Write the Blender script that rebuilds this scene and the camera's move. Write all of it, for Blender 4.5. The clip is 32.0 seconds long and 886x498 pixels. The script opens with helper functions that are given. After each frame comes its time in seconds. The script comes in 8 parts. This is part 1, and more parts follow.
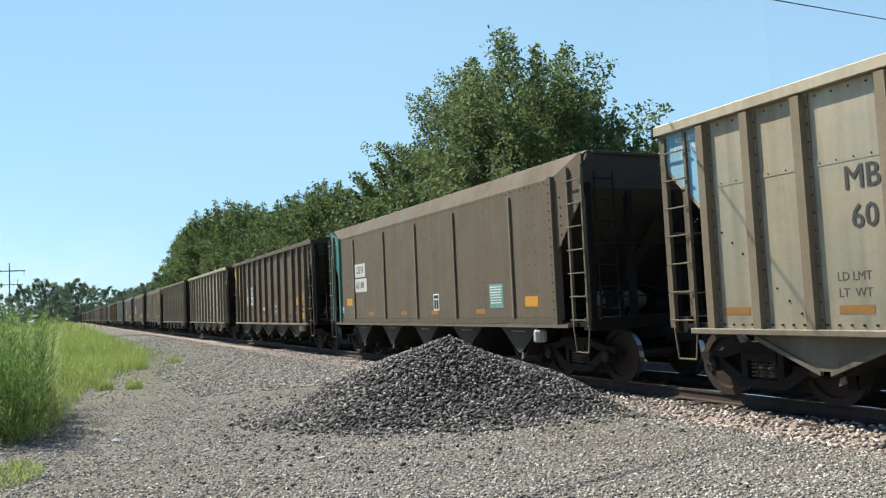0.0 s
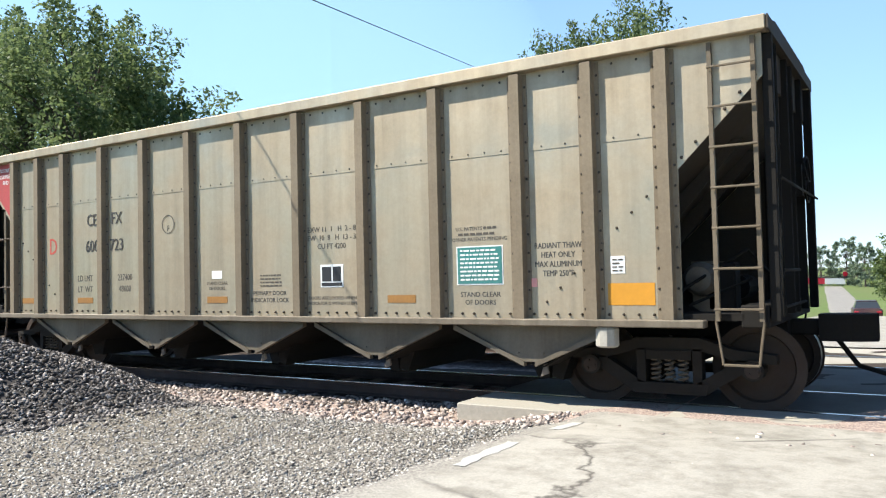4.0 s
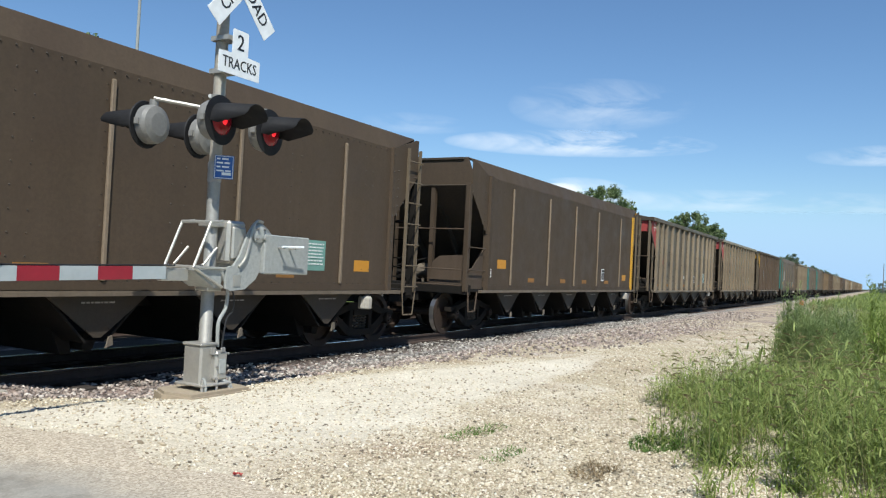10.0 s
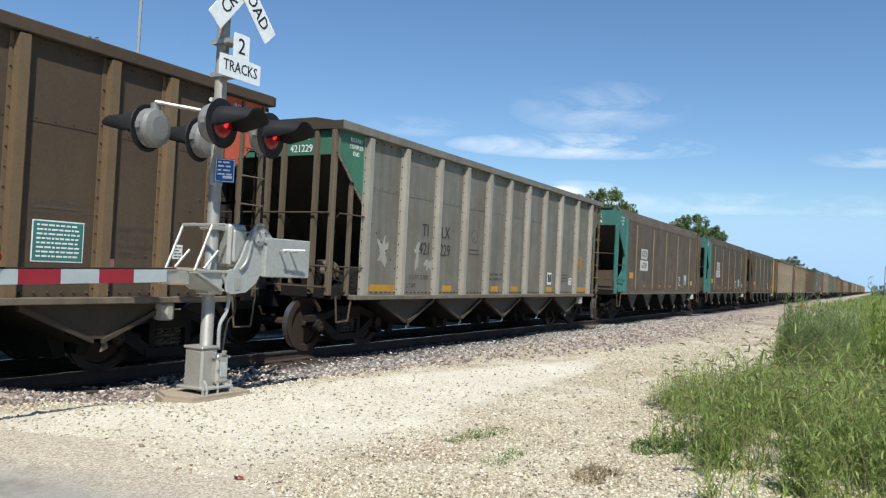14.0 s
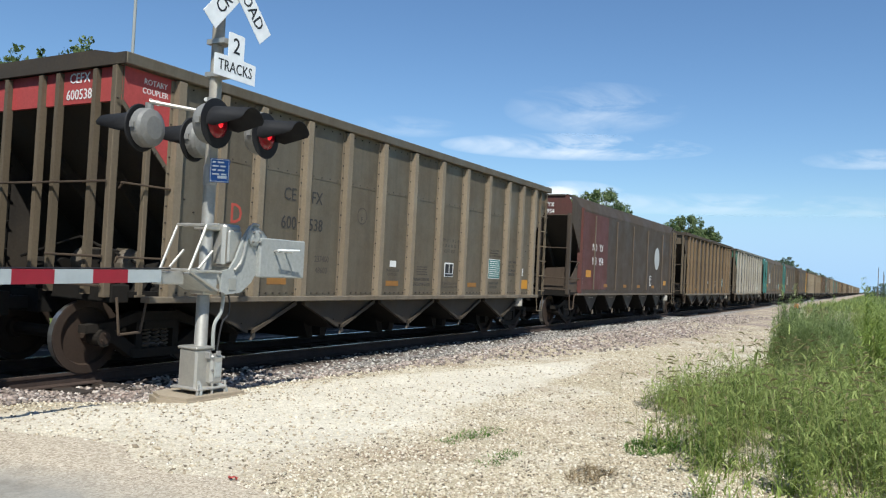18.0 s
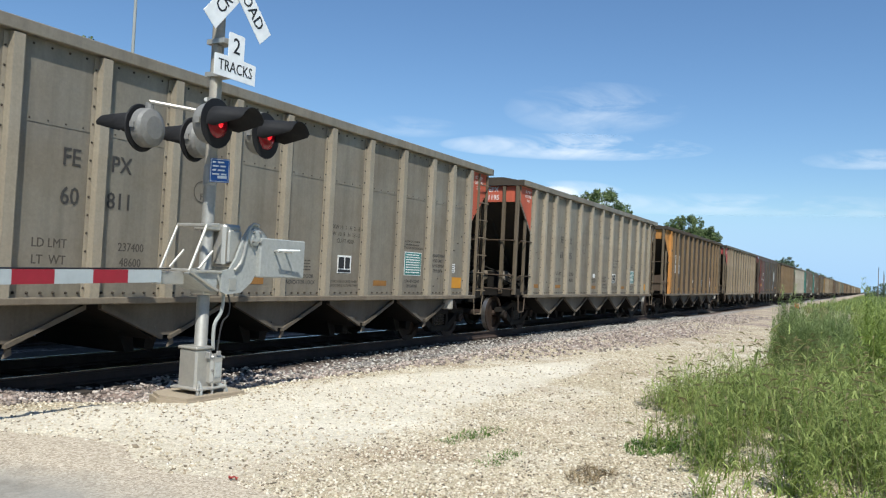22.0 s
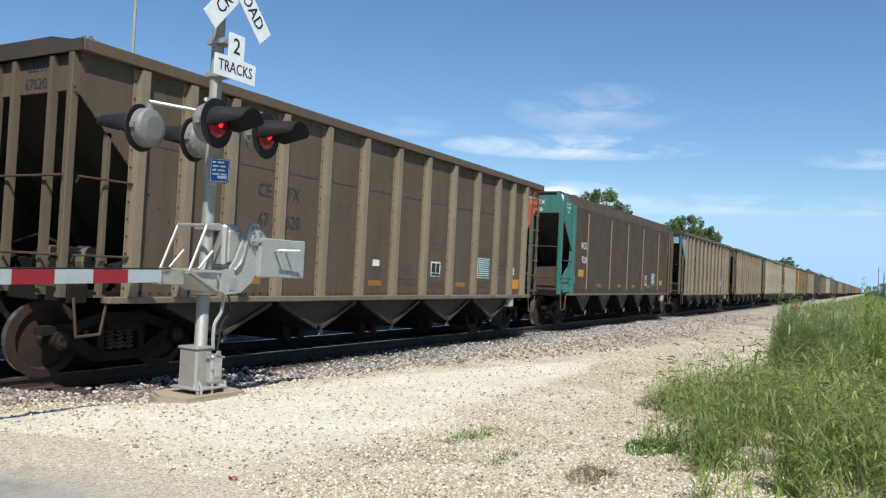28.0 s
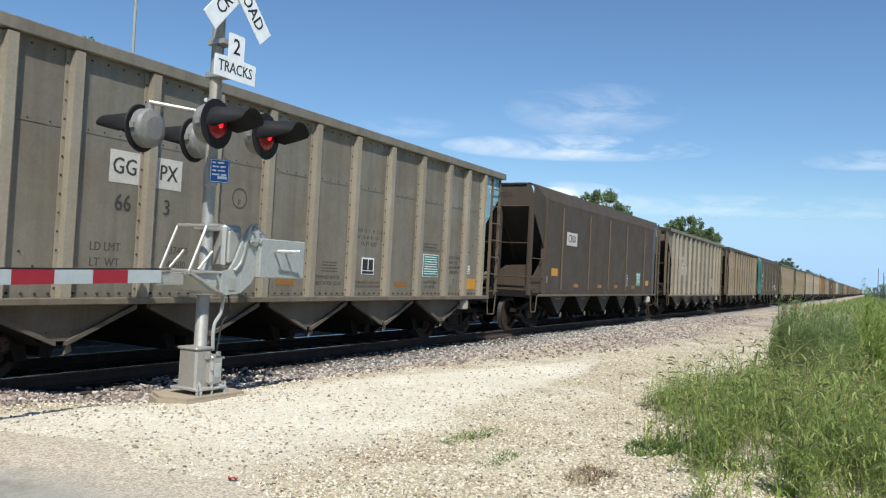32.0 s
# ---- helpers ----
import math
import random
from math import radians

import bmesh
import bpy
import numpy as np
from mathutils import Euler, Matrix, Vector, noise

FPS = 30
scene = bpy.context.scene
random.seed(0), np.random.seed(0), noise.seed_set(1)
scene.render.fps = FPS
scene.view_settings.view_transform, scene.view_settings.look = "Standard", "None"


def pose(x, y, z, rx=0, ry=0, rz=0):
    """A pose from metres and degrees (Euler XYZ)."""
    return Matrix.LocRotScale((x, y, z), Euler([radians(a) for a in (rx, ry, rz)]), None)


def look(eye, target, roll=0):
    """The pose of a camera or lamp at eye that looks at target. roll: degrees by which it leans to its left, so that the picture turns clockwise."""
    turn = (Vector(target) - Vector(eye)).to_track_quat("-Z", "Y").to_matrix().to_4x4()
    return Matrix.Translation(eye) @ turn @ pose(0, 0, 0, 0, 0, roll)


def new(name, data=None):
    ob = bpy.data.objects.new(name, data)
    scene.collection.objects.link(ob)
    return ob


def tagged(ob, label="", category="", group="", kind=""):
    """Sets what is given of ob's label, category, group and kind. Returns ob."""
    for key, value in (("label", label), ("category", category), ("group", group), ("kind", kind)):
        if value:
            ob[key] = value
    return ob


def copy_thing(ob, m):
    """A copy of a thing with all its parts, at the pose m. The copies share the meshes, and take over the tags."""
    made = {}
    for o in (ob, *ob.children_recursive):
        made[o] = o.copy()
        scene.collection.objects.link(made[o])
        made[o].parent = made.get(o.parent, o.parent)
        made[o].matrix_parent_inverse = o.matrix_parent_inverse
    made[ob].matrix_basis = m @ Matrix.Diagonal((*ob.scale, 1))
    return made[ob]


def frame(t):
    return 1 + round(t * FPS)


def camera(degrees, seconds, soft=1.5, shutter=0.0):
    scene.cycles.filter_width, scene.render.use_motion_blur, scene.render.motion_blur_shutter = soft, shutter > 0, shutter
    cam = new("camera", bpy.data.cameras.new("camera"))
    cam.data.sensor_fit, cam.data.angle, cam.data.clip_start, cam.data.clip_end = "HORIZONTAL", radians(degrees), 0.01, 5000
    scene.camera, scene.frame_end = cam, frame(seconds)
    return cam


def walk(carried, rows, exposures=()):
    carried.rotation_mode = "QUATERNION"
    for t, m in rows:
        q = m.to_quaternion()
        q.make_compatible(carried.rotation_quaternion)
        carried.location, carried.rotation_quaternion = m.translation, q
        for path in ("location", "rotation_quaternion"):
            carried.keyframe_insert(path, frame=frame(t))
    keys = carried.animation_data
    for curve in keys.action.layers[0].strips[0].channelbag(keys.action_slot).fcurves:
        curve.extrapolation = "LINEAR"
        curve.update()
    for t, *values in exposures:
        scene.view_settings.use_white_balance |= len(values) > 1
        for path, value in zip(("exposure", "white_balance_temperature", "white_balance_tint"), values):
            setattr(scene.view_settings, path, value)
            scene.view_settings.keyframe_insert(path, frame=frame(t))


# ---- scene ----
# The eye stands by the crossing; x runs along the track, y away from the eye, z = 0 at the top of the rails.
EYE = Vector((0.0, 0.0, 1.525))
TRACK = 9.70      # middle of the near track
TRACK_2 = 14.0    # middle of the far track
cam = camera(59.6, 32.0, 1.2)

WAY = [
    (0.0, 63.68, 3.99, -2.57), (0.5, 63.63, 4.0, -2.53), (1.0, 63.57, 3.99, -2.57), (1.5, 63.54, 4.01, -2.68),
    (2.0, 63.68, 3.86, -2.99), (2.5, 63.75, 3.88, -2.92), (2.75, 62.9, 3.83, -2.8), (3.0, 60.58, 3.74, -2.7),
    (3.2, 58.2, 3.4, -2.6), (3.4, 54.0, 3.07, -2.3), (3.6, 47.6, 2.6, -1.6), (3.8, 39.8, 2.1, -1.2),
    (4.0, 32.0, 1.98, -1.35), (4.2, 21.6, 1.85, -1.15), (4.5, 7.0, 1.9, -0.64), (5.0, -17.5, 1.85, 0.3),
    (5.5, -39.0, 1.8, 1.2), (6.0, -53.5, 1.7, 1.9), (6.5, -60.27, 1.67, 2.11), (7.0, -61.65, 1.69, 2.02),
    (7.5, -61.61, 1.68, 1.98), (8.0, -61.34, 1.51, 2.1), (8.5, -60.91, 1.16, 2.33), (9.0, -60.71, 1.33, 2.82),
    (9.5, -60.58, 1.49, 3.09), (10.0, -60.54, 1.38, 2.87), (10.5, -60.44, 1.27, 2.77), (11.0, -60.29, 1.37, 2.88),
    (11.5, -60.18, 1.41, 2.92), (12.0, -60.12, 1.46, 2.82), (12.5, -60.23, 1.52, 2.82), (13.0, -60.34, 1.55, 2.86),
    (13.5, -60.4, 1.58, 2.8), (14.0, -60.46, 1.59, 2.78), (14.5, -60.59, 1.58, 2.86), (16.5, -60.84, 1.6, 2.89),
    (17.5, -60.83, 1.64, 2.85), (20.0, -60.83, 1.64, 2.84), (23.0, -60.82, 1.64, 2.84), (25.5, -60.82, 1.64, 2.84),
    (27.5, -60.82, 1.64, 2.84), (29.0, -60.82, 1.65, 2.82), (29.5, -60.79, 1.66, 2.78), (30.0, -60.8, 1.66, 2.87),
    (30.5, -60.83, 1.65, 2.82), (31.0, -60.83, 1.67, 2.88), (31.5, -60.83, 1.68, 2.9), (32.0, -60.83, 1.69, 2.89),
]


def aim(t, yaw, pitch, lean):
    a, b = radians(yaw), radians(pitch)
    return t, look(EYE, EYE + Vector((-math.sin(a) * math.cos(b), math.cos(a) * math.cos(b), math.sin(b))), lean)


walk(cam, [aim(*row) for row in WAY], exposures=[(0.0, 0.75, 6700, 3), (2.8, 0.72, 6650, 3), (3.4, 0.95, 6650, 3), (4.0, 1.2, 6550, 7), (4.5, 1.0, 6650, 6), (6.5, 0.55, 6250, 6), (7.5, 0.40, 6250, 6), (8.5, 0.26, 6250, 6), (32.0, 0.26, 6250, 6)])

# ---- sky and sun ----
world = bpy.data.worlds.new("sky")
scene.world = world
world.use_nodes = True
wn = world.node_tree.nodes
sky = wn.new("ShaderNodeTexSky")
sky.sky_type, sky.sun_disc = "NISHITA", False
SUN = Vector((-0.65, -0.47, 1.0)).normalized()
sky.sun_elevation = math.asin(SUN.z)
sky.sun_rotation = math.atan2(SUN.x, SUN.y)
sky.air_density, sky.dust_density, sky.ozone_density, sky.altitude = 1.05, 0.10, 7.0, 0
world.node_tree.links.new(sky.outputs[0], wn["Background"].inputs[0])
wn["Background"].inputs[1].default_value = 0.10
sun = new("sun", bpy.data.lights.new("sun", "SUN"))
sun.data.energy, sun.data.angle, sun.data.color = 5.0, radians(0.55), (1.0, 0.95, 0.87)
sun.matrix_world = look(SUN * 100, (0, 0, 0))


# ---- materials ----
def shader(name):
    m = bpy.data.materials.new(name)
    m.use_nodes = True
    nt = m.node_tree
    return m, nt, nt.nodes["Principled BSDF"]


def ramp_of(nt, source, stops):
    r = nt.nodes.new("ShaderNodeValToRGB")
    while len(r.color_ramp.elements) < len(stops):
        r.color_ramp.elements.new(0.5)
    for e, (at, c) in zip(r.color_ramp.elements, stops):
        e.position, e.color = at, (*c, 1) if len(c) == 3 else c
    nt.links.new(source, r.inputs[0])
    return r.outputs[0]


def noise_of(nt, vector, scale, detail=5.0, rough=0.6, stretch=None):
    if stretch:
        mp = nt.nodes.new("ShaderNodeMapping")
        mp.inputs["Scale"].default_value = stretch
        nt.links.new(vector, mp.inputs[0])
        vector = mp.outputs[0]
    n = nt.nodes.new("ShaderNodeTexNoise")
    n.inputs["Scale"].default_value, n.inputs["Detail"].default_value, n.inputs["Roughness"].default_value = scale, detail, rough
    nt.links.new(vector, n.inputs["Vector"])
    return n.outputs["Fac"]


def mixed(nt, fac, a, b, mode="MIX"):
    n = nt.nodes.new("ShaderNodeMix")
    n.data_type, n.blend_type = "RGBA", mode
    for socket, value in ((n.inputs[0], fac), (n.inputs[6], a), (n.inputs[7], b)):
        if isinstance(value, bpy.types.NodeSocket):
            nt.links.new(value, socket)
        elif isinstance(value, (int, float)):
            socket.default_value = value
        else:
            socket.default_value = (*value, 1)
    return n.outputs[2]


def math_of(nt, op, a, b=0.0, clamp=False):
    n = nt.nodes.new("ShaderNodeMath")
    n.operation, n.use_clamp = op, clamp
    for socket, value in ((n.inputs[0], a), (n.inputs[1], b)):
        if isinstance(value, bpy.types.NodeSocket):
            nt.links.new(value, socket)
        else:
            socket.default_value = value
    return n.outputs[0]


def coords(nt, kind="Object"):
    return nt.nodes.new("ShaderNodeTexCoord").outputs[kind]


def bumped(nt, b, height, strength, distance=0.01):
    n = nt.nodes.new("ShaderNodeBump")
    n.inputs["Strength"].default_value, n.inputs["Distance"].default_value = strength, distance
    nt.links.new(height, n.inputs["Height"])
    nt.links.new(n.outputs[0], b.inputs["Normal"])


def dusty(name, base, rough=0.55, metal=0.0, dirt=(0.10, 0.075, 0.05), amount=0.5, streak=0.4, spec=0.3):
    """Painted or bare metal under coal dust and road dirt: blotches, streaks that run down, fine grain."""
    m, nt, b = shader(name)
    co = coords(nt)
    info = nt.nodes.new("ShaderNodeObjectInfo").outputs["Random"]
    big = noise_of(nt, co, 0.9, 6, 0.62)
    run = noise_of(nt, co, 1.0, 5, 0.6, (5.0, 5.0, 0.22))
    fine = noise_of(nt, co, 26, 4, 0.7)
    k = ramp_of(nt, big, [(0.36, (0, 0, 0)), (0.72, (1, 1, 1))])
    s = ramp_of(nt, run, [(0.42, (0, 0, 0)), (0.74, (1, 1, 1))])
    c = mixed(nt, math_of(nt, "MULTIPLY", k, amount), base, dirt)
    c = mixed(nt, math_of(nt, "MULTIPLY", s, streak), c, [x * 0.6 for x in dirt])
    wash = noise_of(nt, co, 1.0, 6, 0.65, (2.6, 2.6, 0.35))
    c = mixed(nt, math_of(nt, "MULTIPLY", ramp_of(nt, wash, [(0.50, (0, 0, 0)), (0.78, (1, 1, 1))]), 0.55 * streak), c, [min(x * 1.75 + 0.02, 0.85) for x in base])
    c = mixed(nt, 0.34 - 0.22 * metal, c, ramp_of(nt, fine, [(0.25, (0.25, 0.25, 0.25)), (0.75, (1, 1, 1))]), "MULTIPLY")
    v = math_of(nt, "MULTIPLY_ADD", info, 0.2)
    v.node.inputs[2].default_value = 0.9
    c = mixed(nt, 1.0, c, v, "MULTIPLY")
    nt.links.new(c, b.inputs["Base Color"])
    b.inputs["Metallic"].default_value = metal
    b.inputs["Specular IOR Level"].default_value = spec
    nt.links.new(ramp_of(nt, big, [(0.3, (rough - 0.1,) * 3), (0.7, (min(rough + 0.25, 1),) * 3)]), b.inputs["Roughness"])
    bumped(nt, b, noise_of(nt, co, 1.6, 5, 0.55), 0.4, 0.02)
    return m


def plain(name, base, rough=0.6, metal=0.0, glow=0.0, spec=0.4):
    m, nt, b = shader(name)
    co = coords(nt)
    c = mixed(nt, 0.25, base, ramp_of(nt, noise_of(nt, co, 9, 5), [(0.3, (0.45, 0.45, 0.45)), (0.7, (1, 1, 1))]), "MULTIPLY")
    nt.links.new(c, b.inputs["Base Color"])
    b.inputs["Roughness"].default_value, b.inputs["Metallic"].default_value = rough, metal
    b.inputs["Specular IOR Level"].default_value = spec
    if glow:
        b.inputs["Emission Color"].default_value, b.inputs["Emission Strength"].default_value = (*base, 1), glow
    return m


COATS = {}


def coat(r, g, b, dirt=0.5, streak=0.4, rough=0.55, metal=0.0):
    key = (r, g, b, dirt, streak, rough, metal)
    if key not in COATS:
        COATS[key] = dusty("car_paint", (r, g, b), rough, metal, amount=dirt, streak=streak)
    return COATS[key]


# running gear near-black: the shade under the cars is put into the colour
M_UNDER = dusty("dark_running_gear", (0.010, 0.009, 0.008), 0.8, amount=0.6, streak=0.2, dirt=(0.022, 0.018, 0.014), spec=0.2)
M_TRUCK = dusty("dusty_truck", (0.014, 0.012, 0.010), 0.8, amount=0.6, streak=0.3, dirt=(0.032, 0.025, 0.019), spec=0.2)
# soot, deepened by the shade inside the end bays put into the colour
M_INNER = dusty("sooty_shaded_sheet", (0.035, 0.03, 0.026), 0.75, amount=0.6)
M_TREAD = plain("worn_wheel_steel", (0.42, 0.40, 0.38), 0.32, 0.9)
# rust taken dark: the shade under the cars is put into the colour
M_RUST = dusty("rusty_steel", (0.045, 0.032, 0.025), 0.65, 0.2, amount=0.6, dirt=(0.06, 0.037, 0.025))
M_WHITE = plain("white_sheeting", (0.72, 0.72, 0.70), 0.5)
M_BLACK = plain("black_paint", (0.02, 0.02, 0.022), 0.5)
M_INK = plain("stencil_ink", (0.045, 0.042, 0.04), 0.7)
M_FAINT = plain("faded_stencil", (0.075, 0.064, 0.052), 0.8)
M_ORANGE = plain("amber_reflector", (0.52, 0.235, 0.02), 0.5)
M_AMBER = dusty("faded_amber", (0.36, 0.165, 0.035), 0.6, amount=0.6)
M_TEAL = dusty("teal_placard", (0.035, 0.20, 0.19), 0.55, amount=0.25, streak=0.2)
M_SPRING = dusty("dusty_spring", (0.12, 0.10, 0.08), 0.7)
M_HOUSING = dusty("dull_aluminium", (0.27, 0.265, 0.25), 0.5, 0.2, amount=0.25, streak=0.15, dirt=(0.2, 0.19, 0.17))
M_PINK = plain("pink_tag", (0.75, 0.33, 0.30), 0.6)
M_REDINK = plain("red_stencil", (0.40, 0.07, 0.05), 0.7)
M_ALU = dusty("galvanised_steel", (0.50, 0.48, 0.435), 0.42, 0.6, amount=0.2, streak=0.12, dirt=(0.3, 0.29, 0.27), spec=0.5)
M_MAST = dusty("weathered_mast", (0.50, 0.465, 0.40), 0.5, 0.2, amount=0.4, streak=0.3, dirt=(0.25, 0.19, 0.135), spec=0.4)
M_MAST_LOW = dusty("dull_galvanised", (0.40, 0.39, 0.36), 0.5, 0.4, amount=0.25, streak=0.25, dirt=(0.24, 0.22, 0.19), spec=0.4)
M_GREYPAINT = dusty("grey_paint", (0.37, 0.385, 0.37), 0.5, 0.1, amount=0.15, streak=0.1, dirt=(0.3, 0.28, 0.25))
M_HOOD = dusty("black_hood", (0.014, 0.014, 0.016), 0.6, amount=0.3, dirt=(0.04, 0.04, 0.04), spec=0.2)
M_SIGN = plain("sign_white", (0.80, 0.82, 0.83), 0.4)
M_BLUE = plain("sign_blue", (0.02, 0.10, 0.35), 0.4)
M_REDTAPE = plain("red_tape", (0.28, 0.016, 0.03), 0.4)
M_ARM = plain("white_tape", (0.40, 0.44, 0.45), 0.4)
M_CONC = dusty("concrete", (0.36, 0.33, 0.275), 0.85, amount=0.35, streak=0.0, dirt=(0.3, 0.27, 0.21))
M_RAIL = dusty("rail_side", (0.075, 0.05, 0.04), 0.8, amount=0.5, dirt=(0.03, 0.025, 0.02))
M_RAILTOP = plain("rail_head", (0.5, 0.49, 0.47), 0.22, 1.0)
M_TIE = dusty("tie_wood", (0.06, 0.048, 0.04), 0.9, amount=0.5, dirt=(0.025, 0.022, 0.02))
M_WOODPOLE = dusty("pole_wood", (0.24, 0.20, 0.16), 0.8, amount=0.4, streak=0.5)
M_WIRE = plain("wire", (0.05, 0.05, 0.055), 0.5)
M_LENS = plain("red_lens", (0.13, 0.002, 0.008), 0.25, glow=0.22)
M_LIT = plain("red_lamp_glow", (0.9, 0.02, 0.03), 0.2, glow=0.9)


# ---- geometry helpers ----
def finish(bm, name, smooth=False):
    me = bpy.data.meshes.new(name)
    bm.normal_update()
    bm.to_mesh(me)
    bm.free()
    if smooth:
        for f in me.polygons:
            f.use_smooth = True
    return me


def part(name, mesh, material, parent=None, label="", m=None, smooth=False):
    """Link a bmesh or a shared mesh as one object under a thing or a part."""
    if isinstance(mesh, bmesh.types.BMesh):
        mesh = finish(mesh, name, smooth)
    ob = new(name, mesh)
    if not mesh.materials:
        mesh.materials.append(material)
    if mesh.materials[0] != material:
        ob.material_slots[0].link = "OBJECT"
        ob.material_slots[0].material = material
    if parent is not None:
        ob.parent = parent
    if m is not None:
        ob.matrix_basis = m
    return tagged(ob, label)


def box(bm, x0, x1, y0, y1, z0, z1, bevel=0.0, m=None):
    g = bmesh.ops.create_cube(bm, size=1)["verts"]
    for v in g:
        v.co = Vector(((x0 + x1) / 2 + v.co.x * (x1 - x0), (y0 + y1) / 2 + v.co.y * (y1 - y0), (z0 + z1) / 2 + v.co.z * (z1 - z0)))
    if bevel:
        es = list({e for v in g for e in v.link_edges})
        r = bmesh.ops.bevel(bm, geom=es, offset=bevel, segments=1, affect="EDGES")
        g = list({v for f in r["faces"] for v in f.verts} | {v for v in g if v.is_valid})
    if m is not None:
        bmesh.ops.transform(bm, matrix=m, verts=g)
    return bm


def rod(bm, a, b, r, r2=None, sides=8):
    a, b = Vector(a), Vector(b)
    d = b - a
    g = bmesh.ops.create_cone(bm, cap_ends=True, segments=sides, radius1=r, radius2=r if r2 is None else r2, depth=d.length)["verts"]
    bmesh.ops.transform(bm, matrix=Matrix.Translation((a + b) / 2) @ d.to_track_quat("Z", "Y").to_matrix().to_4x4(), verts=g)
    return bm


def prism(bm, outline, y0, y1, axis="y"):
    """A plate with the given outline, in x and z, between y0 and y1 (axis x: outline in y and z)."""
    put = (lambda u, w, s: (u, s, w)) if axis == "y" else (lambda u, w, s: (s, u, w)) if axis == "x" else (lambda u, w, s: (u, w, s))
    a = [bm.verts.new(put(u, w, y0)) for u, w in outline]
    b = [bm.verts.new(put(u, w, y1)) for u, w in outline]
    fs = [bm.faces.new(a), bm.faces.new(list(reversed(b)))]
    n = len(a)
    for i in range(n):
        fs.append(bm.faces.new((a[i], b[i], b[(i + 1) % n], a[(i + 1) % n])))
    bmesh.ops.recalc_face_normals(bm, faces=fs)
    return bm


def lathe(bm, profile, sides=20, m=None):
    """A turned body: profile of (radius, z) from bottom to top."""
    rings = []
    for r, z in profile:
        rings.append([bm.verts.new((r * math.cos(2 * math.pi * i / sides), r * math.sin(2 * math.pi * i / sides), z)) for i in range(sides)])
    fs = []
    for lo, hi in zip(rings, rings[1:]):
        for i in range(sides):
            fs.append(bm.faces.new((lo[i], lo[(i + 1) % sides], hi[(i + 1) % sides], hi[i])))
    fs += [bm.faces.new(list(reversed(rings[0]))), bm.faces.new(rings[-1])]
    if m is not None:
        bmesh.ops.transform(bm, matrix=m, verts=[v for ring in rings for v in ring])
    bmesh.ops.recalc_face_normals(bm, faces=fs)
    return bm


B = bmesh.new
SHARED = {}


def shared(key, make, smooth=False):
    """One mesh for all alike pieces."""
    if key not in SHARED:
        SHARED[key] = finish(make(), "piece", smooth)
        SHARED[key].materials.append(M_UNDER)
    return SHARED[key]


def words(text, size, wide=1.0):
    """Flat lettering in the built-in font, upright in x and z, facing -y, with strokes a little heavier than drawn."""
    key = ("lettering", text, size, wide)
    if key not in SHARED:
        SHARED[key] = heavier(outline(text, size, wide), size)
    return SHARED[key]


def outline(text, size, wide):
    cu = bpy.data.curves.new("lettering", "FONT")
    cu.body, cu.size, cu.align_x, cu.align_y, cu.extrude, cu.resolution_u = text, size, "CENTER", "CENTER", 0.0004, 2
    ob = bpy.data.objects.new("lettering", cu)
    me = bpy.data.meshes.new_from_object(ob)
    bpy.data.objects.remove(ob)
    me.transform(pose(0, 0, 0, 90) @ Matrix.Diagonal((wide, 1, 1, 1)))
    return me


def heavier(me, size):
    bm = B()
    for k in (-1, 0, 1):
        bm.from_mesh(me)
        bmesh.ops.translate(bm, verts=bm.verts[-len(me.vertices):], vec=(0.013 * size * k, 0.0002 * k, 0))
    bm.to_mesh(me)
    bm.free()
    me.materials.clear()
    me.materials.append(M_INK)
    return me


def letters(text, size, wide=1.0):
    """The same lettering as one mesh a letter."""
    key = ("letters", text, size, wide)
    if key not in SHARED:
        whole = B()
        whole.from_mesh(outline(text, size, wide))
        left, pieces = set(whole.verts), []
        while left:
            stack, found = [left.pop()], []
            while stack:
                v = stack.pop()
                found.append(v)
                for e in v.link_edges:
                    w = e.other_vert(v)
                    if w in left:
                        left.remove(w)
                        stack.append(w)
            pieces.append((min(v.co.x for v in found), max(v.co.x for v in found), found))
        pieces.sort(key=lambda p: p[0])
        glyphs = []
        for lo, hi, found in pieces:
            if glyphs and lo < glyphs[-1][1] - 0.5 * (hi - lo):
                glyphs[-1] = (glyphs[-1][0], max(hi, glyphs[-1][1]), glyphs[-1][2] + found)
            else:
                glyphs.append((lo, hi, found))
        made = []
        for lo, hi, found in glyphs:
            one, twin = B(), {}
            for v in found:
                twin[v] = one.verts.new(v.co)
            for f in {f for v in found for f in v.link_faces}:
                one.faces.new([twin[v] for v in f.verts])
            me = bpy.data.meshes.new("letter")
            one.to_mesh(me)
            one.free()
            made.append(heavier(me, size))
        whole.free()
        SHARED[key] = made
    return SHARED[key]


def write(text, size, wide, material, parent, m):
    """Large letters are parts one by one; small lettering stays together."""
    if size >= 0.16:
        for me in letters(text, size, wide):
            part("letter", me, material, parent, "", m)
    else:
        tagged(part("lettering", words(text, size, wide), material, parent, "", m), kind="stuff")


# ---- ground, tracks and road ----
def smooth_step(a, b, v):
    v = min(max((v - a) / (b - a), 0.0), 1.0)
    return v * v * (3 - 2 * v)


